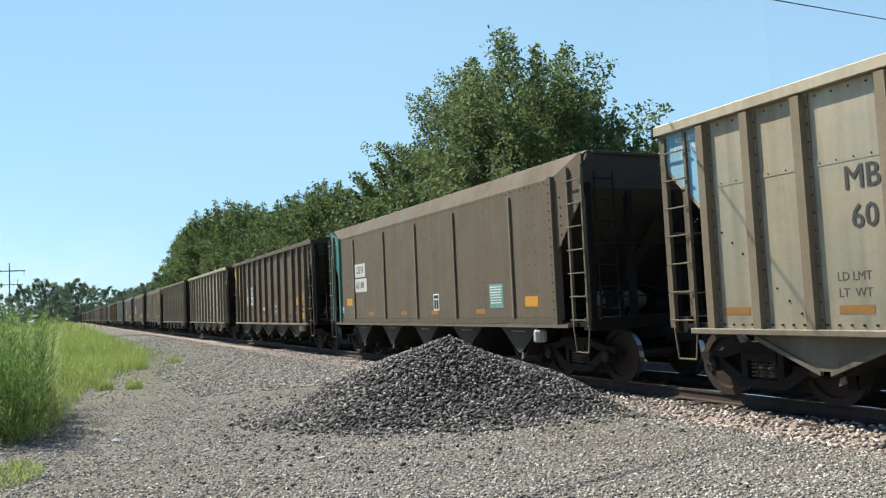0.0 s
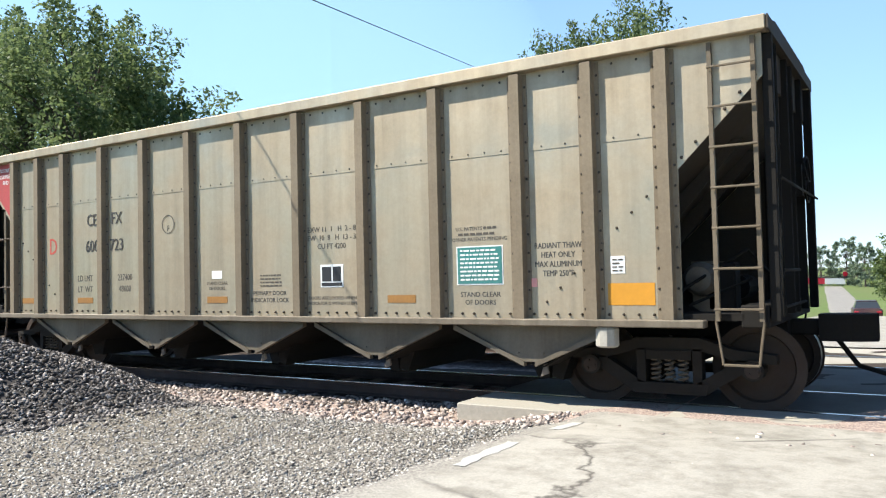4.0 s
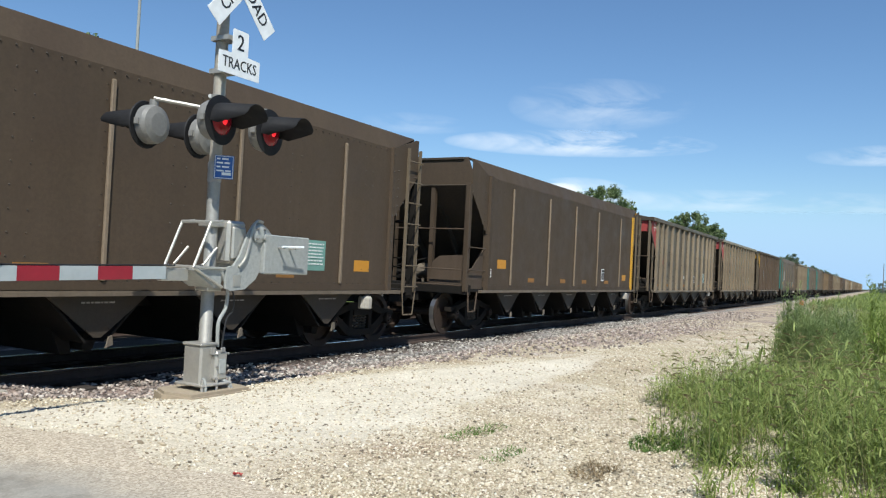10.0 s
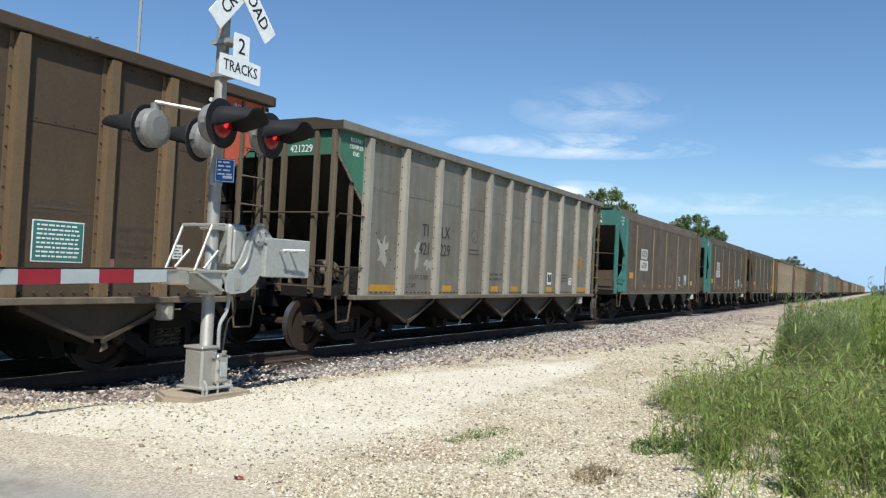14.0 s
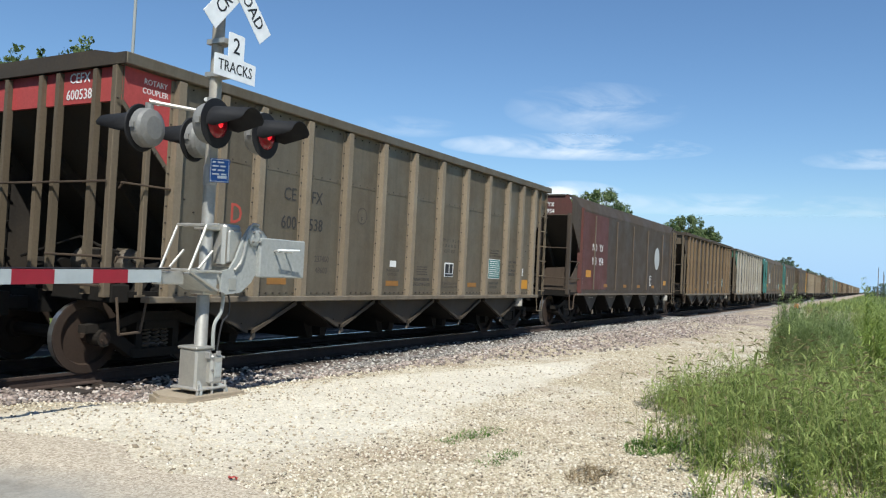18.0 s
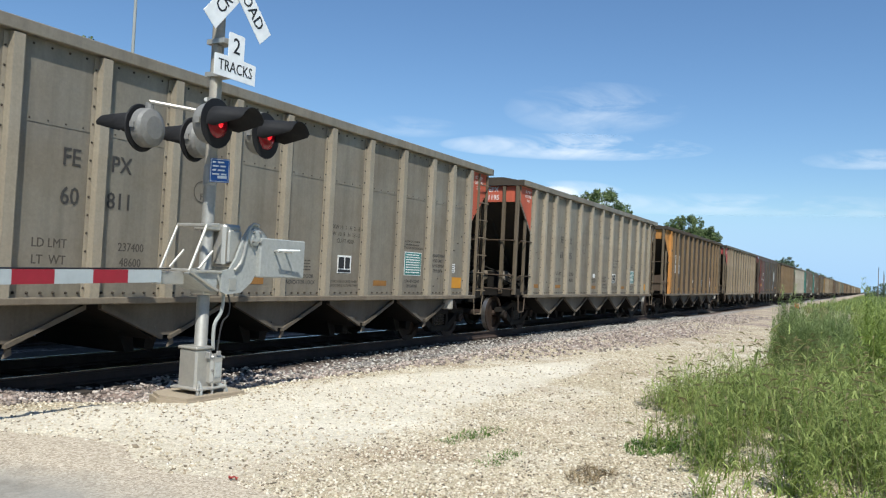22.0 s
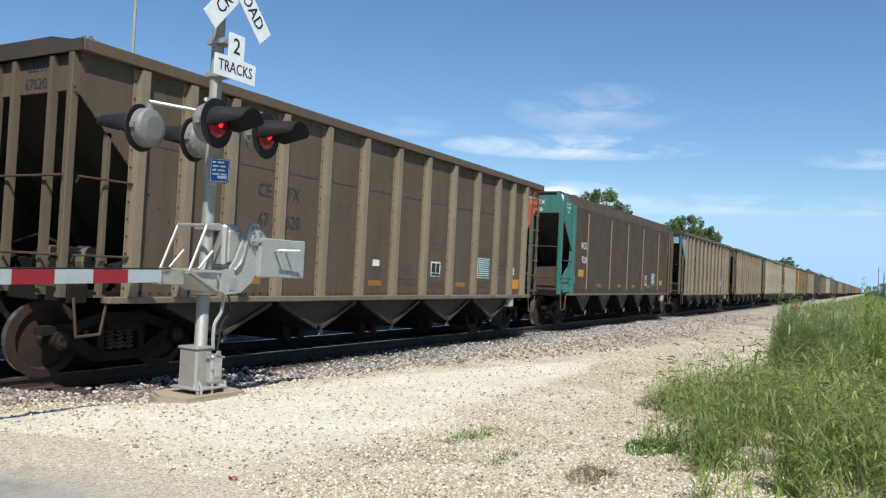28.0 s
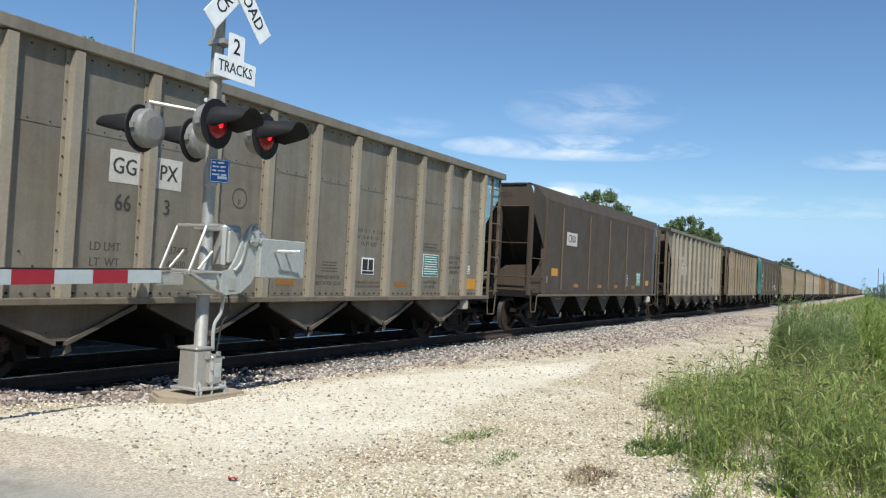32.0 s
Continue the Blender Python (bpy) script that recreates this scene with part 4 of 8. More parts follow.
def end_chord_mesh(flat):
    bm = B()
    if flat:
        box(bm, 7.0, 7.10, -SIDE + 0.24, SIDE - 0.24, 4.03, 4.09, 0.01)
    else:
        prism(bm, [(-SIDE + 0.112, ZT - 0.14), (SIDE - 0.112, ZT - 0.14), (SIDE - 0.112, ZT + 0.0), (SIDE - 0.5, ZT + 0.07), (-SIDE + 0.5, ZT + 0.07), (-SIDE + 0.112, ZT + 0.0)], 6.98, 7.205, "x")
        prism(bm, [(-SIDE - 0.11, ZT - 0.15), (SIDE + 0.11, ZT - 0.15), (SIDE + 0.11, ZT - 0.01), (-SIDE - 0.11, ZT - 0.01)], 7.207, 7.225, "x")
    return bm


def side_sill_mesh(flat):
    bm = B()
    for s in (-1, 1):
        y = s * (SIDE + 0.04)
        if flat:
            box(bm, -6.5, 6.5, y - 0.05 if s > 0 else y - 0.03, y + 0.03 if s > 0 else y + 0.05, 0.98, 1.04)
        else:
            box(bm, -6.52, 6.52, y - 0.09, y + 0.09, ZS - 0.03, ZS + 0.05, 0.01)
    return bm


def under_mesh():
    bm = box(B(), -7.1, 7.1, -0.28, 0.28, 0.74, 1.04)
    for x in (-5.5, -3.3, -1.1, 1.1, 3.3, 5.5):
        prism(bm, [(x - 0.85, 1.0), (x + 0.85, 1.0), (x + 0.08, 1.5), (x - 0.08, 1.5)], -SIDE + 0.05, SIDE - 0.05)
    return bm


FLIP = pose(0, 0, 0, 0, 0, 180)
MIRROR_X = Matrix.Diagonal((-1, 1, 1, 1))


def mirrored(key, make):
    def do():
        bm = make()
        bmesh.ops.transform(bm, matrix=MIRROR_X, verts=bm.verts)
        bmesh.ops.reverse_faces(bm, faces=bm.faces)
        return bm
    return shared((key, "mirror"), do)


def decal(name, x, z, w, h, material, car, label="", y=None):
    y = -SIDE - 0.0015 if y is None else y
    ob = part(name, shared((name, w, h), lambda: box(B(), -w / 2, w / 2, -0.003, 0, -h / 2, h / 2)), material, car, label, pose(x, y, z))
    return ob


def lines_of(name, x, z, w, rows, gap, material, car, y=None, seed=1):
    """Rows of small bars that stand for lettering too small to read."""
    def make():
        rng = random.Random(seed)
        bm = B()
        for r in range(rows):
            at = -w / 2
            while at < w / 2 - 0.03:
                n = min(rng.uniform(0.025, 0.085), w / 2 - at)
                box(bm, at, at + n, -0.002, 0, -r * gap - gap * 0.4, -r * gap)
                at += n + 0.016
        return bm
    return tagged(part(name, shared((name, w, rows, gap, seed), make), material, car, "", pose(x, -SIDE - 0.0025 if y is None else y, z)), kind="stuff")


def lettering(text, x, z, size, material, car, wide=1.0, y=None, m=None):
    rows = text.split("\n")
    if len(rows) > 1:
        for k, row in enumerate(rows):
            up = ((len(rows) - 1) / 2 - k) * size * 1.12
            lettering(row, x, z + up, size, material, car, wide, y, m @ pose(0, 0, up) if m else None)
        return
    if not text:
        return
    write(text, size, wide, material, car, m or pose(x, -SIDE - 0.0022 if y is None else y, z))


def bare_patch(w, h, seed):
    """A thin flake with a ragged outline."""
    bm, n = B(), 44
    ring = []
    for k in range(n):
        a = 2 * math.pi * k / n
        r = 0.62 + 0.75 * noise.noise((1.7 * math.cos(a), 1.7 * math.sin(a), seed * 3.1)) + 0.35 * noise.noise((5 * math.cos(a), 5 * math.sin(a), seed * 1.7))
        ring.append(bm.verts.new((0.5 * w * r * math.cos(a), 0, 0.5 * h * r * math.sin(a))))
    mid = bm.verts.new((0, 0, 0))
    for p, q in zip(ring, ring[1:] + ring[:1]):
        bm.faces.new((mid, p, q))
    return bm


def ring_mesh():
    bm = B()
    n = 28
    rows = [[bm.verts.new((r * math.cos(2 * math.pi * k / n), -0.003, r * math.sin(2 * math.pi * k / n))) for r in (0.150, 0.136)] for k in range(n)]
    for k in range(n):
        p, q = rows[k], rows[(k + 1) % n]
        bm.faces.new((p[0], q[0], q[1], p[1]))
    return bm


def truck(car, x, full):
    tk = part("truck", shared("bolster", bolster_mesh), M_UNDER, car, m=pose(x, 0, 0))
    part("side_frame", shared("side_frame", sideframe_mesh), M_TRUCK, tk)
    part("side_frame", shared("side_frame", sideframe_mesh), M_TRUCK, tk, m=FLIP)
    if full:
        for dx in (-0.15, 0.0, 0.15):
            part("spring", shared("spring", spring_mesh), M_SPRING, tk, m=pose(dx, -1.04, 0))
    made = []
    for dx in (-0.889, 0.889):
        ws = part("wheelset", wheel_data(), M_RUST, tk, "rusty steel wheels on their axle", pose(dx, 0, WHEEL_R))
        made.append(ws)
    return made


CARS, WHEELS_A, WHEELS_B = [], [], []
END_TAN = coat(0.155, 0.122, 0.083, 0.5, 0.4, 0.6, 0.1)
# sill coat: the shadowed look of the sill is put into the colour
SILL = coat(0.215, 0.18, 0.135, 0.5, 0.4, 0.6, 0.2)
# seams lighter than the panels: their sunlit flank is put into the colour
SEAM_DARK = coat(0.135, 0.105, 0.08, 0.4, 0.3)
SEAM = coat(0.24, 0.185, 0.13, 0.35, 0.3)
END_SOOT = coat(0.085, 0.060, 0.043, 0.5, 0.4, 0.6, 0.1)


def coal_car(kind, side, ribs, left, right, mark, number, full, label, extra=()):
    """One hopper car: kind rib (outside posts) or flat (smooth side); paints of side, posts, left end, right end."""
    flat = kind == "flat"
    own = {k: v for e in extra if isinstance(e, dict) for k, v in e.items()}
    seams, posts = own.get("seams", SEAMS), own.get("posts", RIBS)
    car = tagged(new("hopper_car"), label, "coal car", "cars of the coal train")
    car.empty_display_size = 0.5
    CARS.append(car)
    near = shared((kind, "side_sheet"), flat_side if flat else rib_side)
    part("side_sheet", near, side, car)
    part("side_sheet", shared((kind, "far_side_sheet"), lambda: far_side(flat_side() if flat else rib_side())), side, car)
    part("top_chord", shared((kind, "top_chord"), lambda: top_chord_mesh(flat)), side, car)
    part("side_sill", shared((kind, "side_sill"), lambda: side_sill_mesh(flat)), SILL if not flat else coat(0.17, 0.135, 0.10, 0.4, 0.3), car)
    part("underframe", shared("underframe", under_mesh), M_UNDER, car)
    if flat:
        seam = shared("panel_seam", lambda: box(B(), -0.03, 0.03, -SIDE - 0.045, -SIDE - 0.001, 1.16, 3.60, 0.010))
        for x in seams:
            part("panel_seam", seam, SEAM if side is not DARK else SEAM_DARK, car, m=pose(x, 0, 0))
        post = shared("corner_post", lambda: prism(B(), [(-0.06, -SIDE - 0.06), (0.06, -SIDE - 0.06), (0.08, -SIDE + 0.1), (-0.08, -SIDE + 0.1)], 1.02, 3.76, "z"))
        for x, p in ((-6.10, left or side), (6.10, right or side)):
            part("corner_post", post, p, car, m=pose(x, 0, 0))
        part("bottom_rail", shared("bottom_rail", lambda: box(B(), -6.1, 6.1, -SIDE - 0.02, -SIDE - 0.001, 1.05, 1.15)), side, car)
    else:
        rib = shared("side_post", rib_mesh)
        for x in posts:
            part("side_post", rib, left if left is ORANGEP and x == posts[0] else ribs, car, m=pose(x, 0, 0))
        if full:
            for x in posts:
                part("side_post", rib, ribs, car, m=FLIP @ pose(x, 0, 0))
    if full:
        tagged(part("rivets", shared((kind, "rivets", seams, posts), lambda: flat_rivets(seams) if flat else rib_rivets(posts)), RIVET, car), kind="stuff")
    # chute plates and slopes carry the shade under the car in their dark coats
    for k in range(5):
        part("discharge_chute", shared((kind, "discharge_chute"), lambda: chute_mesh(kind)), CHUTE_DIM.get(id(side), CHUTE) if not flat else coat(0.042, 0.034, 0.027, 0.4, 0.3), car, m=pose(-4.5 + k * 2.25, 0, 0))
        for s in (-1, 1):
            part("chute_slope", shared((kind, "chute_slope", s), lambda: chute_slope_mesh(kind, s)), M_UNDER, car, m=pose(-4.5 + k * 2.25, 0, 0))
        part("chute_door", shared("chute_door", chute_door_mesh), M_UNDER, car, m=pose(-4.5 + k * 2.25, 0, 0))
        part("door_lever", shared((kind, "door_lever"), lever_mesh), LEVER, car, m=pose(-4.5 + k * 2.25, 0, 0))
    plated = flat and "open" not in extra or "plated" in extra
    for s, paint in ((1, right), (-1, left)):
        get = (lambda key, make: shared(key, make)) if s > 0 else mirrored
        em = pose(0.14 if s < 0 and not flat else 0.0, 0, 0)
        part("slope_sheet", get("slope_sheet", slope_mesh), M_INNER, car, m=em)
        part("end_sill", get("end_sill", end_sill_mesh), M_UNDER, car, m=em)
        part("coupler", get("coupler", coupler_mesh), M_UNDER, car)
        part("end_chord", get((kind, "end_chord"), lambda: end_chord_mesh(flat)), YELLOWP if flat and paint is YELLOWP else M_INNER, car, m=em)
        # right ends near-black, left ends tan: shaded and sunlit ends put into the paint
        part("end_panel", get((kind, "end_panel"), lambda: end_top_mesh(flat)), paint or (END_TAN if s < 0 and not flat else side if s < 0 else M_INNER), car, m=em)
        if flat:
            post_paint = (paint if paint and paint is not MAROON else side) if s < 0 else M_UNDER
            one = shared("end_post", lambda: box(B(), -0.06, 0.06, -0.05, 0.05, 1.1, 3.5))
            for yy in (-1.48, -0.52, 0.52, 1.48):
                part("end_post", one, post_paint, car, m=pose(s * 7.06 if abs(yy) > 1 else s * 6.98, yy, 0))
        else:
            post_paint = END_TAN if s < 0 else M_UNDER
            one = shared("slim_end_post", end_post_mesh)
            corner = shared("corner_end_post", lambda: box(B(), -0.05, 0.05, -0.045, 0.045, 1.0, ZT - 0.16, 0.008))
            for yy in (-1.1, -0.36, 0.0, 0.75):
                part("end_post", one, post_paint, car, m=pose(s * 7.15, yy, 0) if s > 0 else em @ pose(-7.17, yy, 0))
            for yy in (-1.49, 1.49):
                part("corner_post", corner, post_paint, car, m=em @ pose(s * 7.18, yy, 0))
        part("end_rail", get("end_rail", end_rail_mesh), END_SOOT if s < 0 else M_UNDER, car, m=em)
        if s > 0 or "ladder" in extra:
            part("side_ladder", get("side_ladder", lambda: ladder_mesh(-SIDE - 0.03)), END_TAN, car, m=em)
        else:
            if flat:
                part("corner_upright", get("corner_upright", corner_upright_mesh), post_paint, car)
            else:
                part("bay_upright", shared("bay_upright", bay_upright_mesh), END_TAN, car)
            part("handhold", get("handhold", lambda: handhold_mesh(1.50)), END_SOOT, car, m=em)
            part("handhold", get("low_handhold", lambda: handhold_mesh(2.02 if flat else 2.42)) if flat else get("high_handhold", lambda: handhold_mesh(2.42)), END_SOOT, car, m=em)
            part("stirrup", get("stirrup", stirrup_mesh), END_SOOT, car, m=em)
            if plated:
                part("bay_plate", get("bay_plate", bay_plate_mesh), paint if flat and paint and paint is not MAROON else END_SOOT, car)
                part("end_plate", get("end_plate", end_plate_mesh), END_SOOT, car)
        if s > 0:
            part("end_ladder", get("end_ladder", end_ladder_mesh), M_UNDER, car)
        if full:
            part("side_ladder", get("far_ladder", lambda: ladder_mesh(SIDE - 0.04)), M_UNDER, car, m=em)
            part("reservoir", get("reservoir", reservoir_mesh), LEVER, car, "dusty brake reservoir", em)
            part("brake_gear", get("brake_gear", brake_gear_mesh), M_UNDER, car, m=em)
        if flat:
            tri = [(6.12, 3.74), (6.95, 4.04), (7.04, 4.04), (7.04, 3.30), (6.12, 2.30)]
            plate = get("end_gusset", lambda: prism(B(), tri, -SIDE + 0.012, -SIDE + 0.03))
            part("end_gusset", plate, paint if paint and paint not in (MAROON, YELLOWP) else side, car)
            if full and paint and paint not in (MAROON, YELLOWP):
                lettering("ROTARY\nCOUPLER\nEND", s * 6.62, 3.62, 0.105, M_WHITE, car, 0.9, y=-SIDE + 0.0095)
        elif paint:
            tri = [(6.22, ZT - 0.16), (7.13, ZT - 0.16), (7.13, 3.45), (6.29, 2.61), (6.22, 2.54)]
            plate = get("painted_end", lambda: prism(B(), tri, -SIDE - 0.005, -SIDE - 0.001))
            part("painted_end", plate, paint, car, m=em)
            if full:
                lettering("ROTARY\nCOUPLER\nEND", s * 6.66 + (0.14 if s < 0 else 0.0), 3.62, 0.105, M_WHITE if paint not in (ORANGEP, YELLOWP) else M_INK, car, 0.9, y=-SIDE - 0.0075)
    if full:
        part("brake_wheel", shared("brake_wheel", brake_wheel_mesh), M_UNDER, car, m=pose(0, 0.7, 2.6))
        part("retainer_box", shared("retainer_box", lambda: lathe(B(), [(0.10, 0), (0.13, 0.02), (0.13, 0.2), (0.10, 0.24)], 10)), coat(0.45, 0.42, 0.36, 0.3), car, m=pose(5.45, -SIDE + 0.02, 0.70))
    for x in (-5.84, 5.98):
        a, b = truck(car, x, full)
        WHEELS_A.append(a), WHEELS_B.append(b)
    # stencils and plates
    y = -SIDE - 0.0035
    if full and not flat and "wide" not in extra:
        decal("amber_plate", 5.74, 1.28, 0.52, 0.24, M_ORANGE, car)
        for x in (2.72, -0.69, -4.01, -5.76):
            decal("reflector", x, 1.24, 0.44, 0.10, M_AMBER, car)
        decal("white_card", -0.69, 1.62, 0.22, 0.12, M_WHITE, car)
        decal("test_stencil", 1.57, 1.56, 0.40, 0.31, M_WHITE, car, "white framed black test stencil")
        decal("stencil_field", 1.48, 1.585, 0.16, 0.20, M_BLACK, car, y=y - 0.003)
        decal("stencil_field", 1.66, 1.585, 0.14, 0.20, M_BLACK, car, y=y - 0.003)
        decal("stencil_strip", 1.57, 1.445, 0.36, 0.045, M_BLACK, car, y=y - 0.003)
        if "noteal" not in extra:
            decal("notice_plate", 3.88, 1.64, 0.64, 0.47, M_WHITE, car, "framed notice plate with white lettering")
            decal("notice_field", 3.88, 1.64, 0.61, 0.44, own.get("notice", M_TEAL), car, y=y - 0.002)
            lines_of("notice_text", 3.88, 1.83, 0.53, 8, 0.050, M_WHITE, car, y=y - 0.006)
        decal("caution_card", 5.60, 1.60, 0.16, 0.19, M_WHITE, car)
        lines_of("card_text", 5.60, 1.665, 0.12, 4, 0.04, M_FAINT, car, y=y - 0.0035, seed=11)
        decal("pink_tag", 4.58, 1.42, 0.11, 0.10, M_PINK, car)
        lettering("U.S. PATENTS", 3.74, 2.085, 0.062, M_FAINT, car)
        lines_of("small_stencil", 4.05, 2.105, 0.22, 1, 0.07, M_FAINT, car, seed=3)
        lines_of("small_stencil", 3.84, 2.035, 0.50, 1, 0.07, M_FAINT, car, seed=5)
        lettering("OTHER PATENTS PENDING", 3.88, 1.955, 0.062, M_FAINT, car)
        lines_of("small_stencil", 0.43, 1.6, 0.42, 4, 0.05, M_FAINT, car, seed=4)
        lettering("LD LMT", -4.01, 1.62, 0.15, M_FAINT, car, 0.86)
        lettering("LT  WT", -4.01, 1.43, 0.15, M_FAINT, car, 0.86)
        lettering("237400", -2.91, 1.62, 0.15, M_FAINT, car, 0.86)
        lettering("48600", -2.91, 1.43, 0.15, M_FAINT, car, 0.86)
        lettering("STAND CLEAR\nOF DOORS", -0.69, 1.45, 0.07, M_FAINT, car)
        lettering("STAND CLEAR\nOF DOORS", 3.88, 1.24, 0.085, M_INK, car)
        lettering("RADIANT THAW\nHEAT ONLY\nMAX ALUMINUM\nTEMP 250°F", 4.90, 1.68, 0.095, M_INK, car, 0.80)
        lettering("PRIMARY DOOR\nINDICATOR LOCK", 0.40, 1.28, 0.09, M_INK, car)
        lettering("DOORS ARE LOCKED WHEN\nINDICATOR IS WITHIN STRIPE", 1.57, 1.22, 0.065, M_FAINT, car)
        lettering("EXW 11  1   H  2 - 8\nEW  10  8   H  13 - 3\nCU FT 4200", 1.57, 2.08, 0.105, M_FAINT, car, 0.95)
        ring = part("plate_ring", shared("plate_ring", ring_mesh), M_FAINT, car, m=pose(-1.80, y, 2.45))
        lettering("F", -1.80, 2.38, 0.13, M_FAINT, car)
    if "wide" in extra:
        for x, w in ((-5.5, 0.86), (-3.0, 0.42), (-0.62, 0.42), (0.55, 0.42), (2.92, 0.42), (5.55, 0.92)):
            decal("amber_plate", x, 1.14, w, 0.13, M_AMBERTAG, car)
        decal("amber_notice", 5.30, 1.92, 0.40, 0.46, M_AMBERTAG, car, "amber notice plate with dark lettering")
        lines_of("notice_text", 5.30, 2.10, 0.32, 8, 0.05, M_FAINT, car, y=y - 0.003, seed=13)
        decal("white_card", 4.60, 1.38, 0.24, 0.20, M_WHITE, car)
        lines_of("card_text", 4.60, 1.45, 0.18, 4, 0.04, M_FAINT, car, y=y - 0.0035, seed=11)
        decal("test_stencil", 2.92, 1.44, 0.30, 0.34, M_WHITE, car, "white framed black test stencil")
        for dx in (-0.065, 0.065):
            decal("stencil_field", 2.92 + dx, 1.45, 0.105, 0.22, M_BLACK, car, y=y - 0.003)
        part("plate_ring", shared("plate_ring", ring_mesh), M_FAINT, car, m=pose(-1.80, y, 2.34))
        lettering("F", -1.80, 2.27, 0.13, M_FAINT, car)
        lines_of("small_stencil", -1.80, 2.04, 0.50, 2, 0.09, M_FAINT, car, seed=6)
        lettering("LD LMT 237000", -4.18, 1.36, 0.13, M_FAINT, car, 0.86)
        lettering("LT WT", -4.46, 1.19, 0.13, M_FAINT, car, 0.86)
        lettering("RADIANT HEAT ONLY\nMAX ALUMINUM", -0.62, 1.43, 0.10, M_FAINT, car, 0.9)
        lines_of("small_stencil", 4.1, 1.58, 0.5, 3, 0.09, M_FAINT, car, seed=7)
        for x, z, w, h, sd in ((-5.52, 1.86, 0.55, 0.62, 1), (-4.28, 1.86, 0.30, 0.62, 2), (-3.84, 1.62, 0.40, 0.35, 3), (-2.15, 1.7, 0.08, 0.26, 4)):
            part("bare_patch", bare_patch(w, h, sd), M_BARE, car, "pale patch where the paint has gone", pose(x, -SIDE - 0.0012, z))
    if full and flat:
        decal("amber_plate", -5.3, 1.68, 0.50, 0.22, M_ORANGE, car)
        decal("amber_plate", 5.25, 1.48, 0.46, 0.20, M_ORANGE, car)
        for x in (-3.4, -1.0, 0.9, 3.2):
            decal("reflector", x, 1.30, 0.42, 0.11, M_AMBER, car)
        at = own.get("stencil", 2.75)
        decal("test_stencil", at, 1.55, 0.30, 0.40, M_WHITE, car, "white framed black test stencil")
        decal("stencil_field", at - 0.065, 1.50, 0.105, 0.22, M_BLACK, car, y=y - 0.003)
        decal("stencil_field", at + 0.065, 1.50, 0.105, 0.22, M_BLACK, car, y=y - 0.003)
        decal("stencil_strip", at, 1.68, 0.24, 0.08, M_BLACK, car, y=y - 0.003)
        if "noteal" not in extra:
            decal("notice_plate", 3.9, 1.62, 0.56, 0.50, coat(0.17, 0.36, 0.31, 0.35, 0.2), car, "faded teal notice plate")
            lines_of("notice_text", 3.9, 1.82, 0.46, 7, 0.055, M_WHITE, car, y=y - 0.005)
        decal("white_card", -5.95, 1.45, 0.16, 0.2, M_WHITE, car)
        lines_of("card_text", -5.95, 1.52, 0.12, 4, 0.04, M_FAINT, car, y=y - 0.0035, seed=11)
        for k in range(5):
            lines_of("chute_stencil", -4.5 + k * 2.25, 0.90, 0.5, 1, 0.05, M_FAINTWHITE, car, y=-SIDE + 0.137, seed=9)
    if mark:
        a, b = mark
        c, d = number
        ink, plate, lower, x, z, gap, size = M_INK, None, None, -3.46, 2.62, 0.34, 0.29
        if flat:
            ink, x, z, gap, size = M_WHITE, -3.55, 2.55, 0.0, 0.34
        for e in extra:
            if isinstance(e, dict):
                plate, ink = e.get("plate"), e.get("ink", ink)
                lower = e.get("lower", plate)
                x, z, gap, size = e.get("x", x), e.get("z", z), e.get("gap", gap), e.get("size", size)
        rows = [(a, b, z), (c, d, z - own.get("step", 0.45))]
        for p, q, zz in rows:
            if not p + q:
                continue
            board = plate if zz == z else lower
            if gap:
                for t, s in ((p, -1), (q, 1)):
                    w = 0.17 * len(t) + 0.10
                    if board:
                        decal("number_patch", x + s * gap, zz, w, 0.40, board, car)
                    lettering(t, x + s * gap, zz, size, ink, car, 0.86, y=-SIDE - 0.0075)
            else:
                if board:
                    decal("number_patch", x, zz, 0.205 * len(p + q) + 0.10, 0.40, board, car)
                lettering(p + q, x, zz, size, ink, car, 0.9, y=-SIDE - 0.0075)
        if full:
            lettering(a + b + "\n" + c + d, 0, 0, 0.19, M_WHITE if left and left not in (ORANGEP, YELLOWP) else M_INK, car, 0.9, m=pose(-7.006 if not flat else -7.07, -0.72, 3.66, 0, 0, -90) @ pose(0, 0, 0))
    return car


M_AMBERTAG = dusty("amber_tag", (0.55, 0.29, 0.03), 0.55, amount=0.25)
M_BARE = dusty("bare_aluminium_patch", (0.40, 0.385, 0.34), 0.5, 0.2, amount=0.4, dirt=(0.24, 0.21, 0.165))
M_FAINTWHITE = plain("faded_white", (0.34, 0.31, 0.27), 0.8)
TAN = coat(0.45, 0.378, 0.275, 0.28, 0.26, 0.48, 0.78)
TAN_RIB = coat(0.235, 0.185, 0.125, 0.4, 0.3, 0.6, 0.1)
TAUPE = coat(0.176, 0.149, 0.11, 0.4, 0.3, 0.5, 0.55)
TAUPE_RIB = coat(0.313, 0.253, 0.179, 0.35, 0.25, 0.5, 0.3)
GREY = coat(0.31, 0.275, 0.22, 0.35, 0.3, 0.5, 0.5)
GREY_RIB = coat(0.40, 0.35, 0.27, 0.3, 0.25, 0.5, 0.3)
BROWN = coat(0.080, 0.056, 0.037, 0.35, 0.3, 0.6, 0.15)
BROWN_RIB = coat(0.22, 0.15, 0.085, 0.4, 0.3, 0.5, 0.25)
RUSSET = coat(0.148, 0.102, 0.066, 0.5, 0.35, 0.5, 0.3)
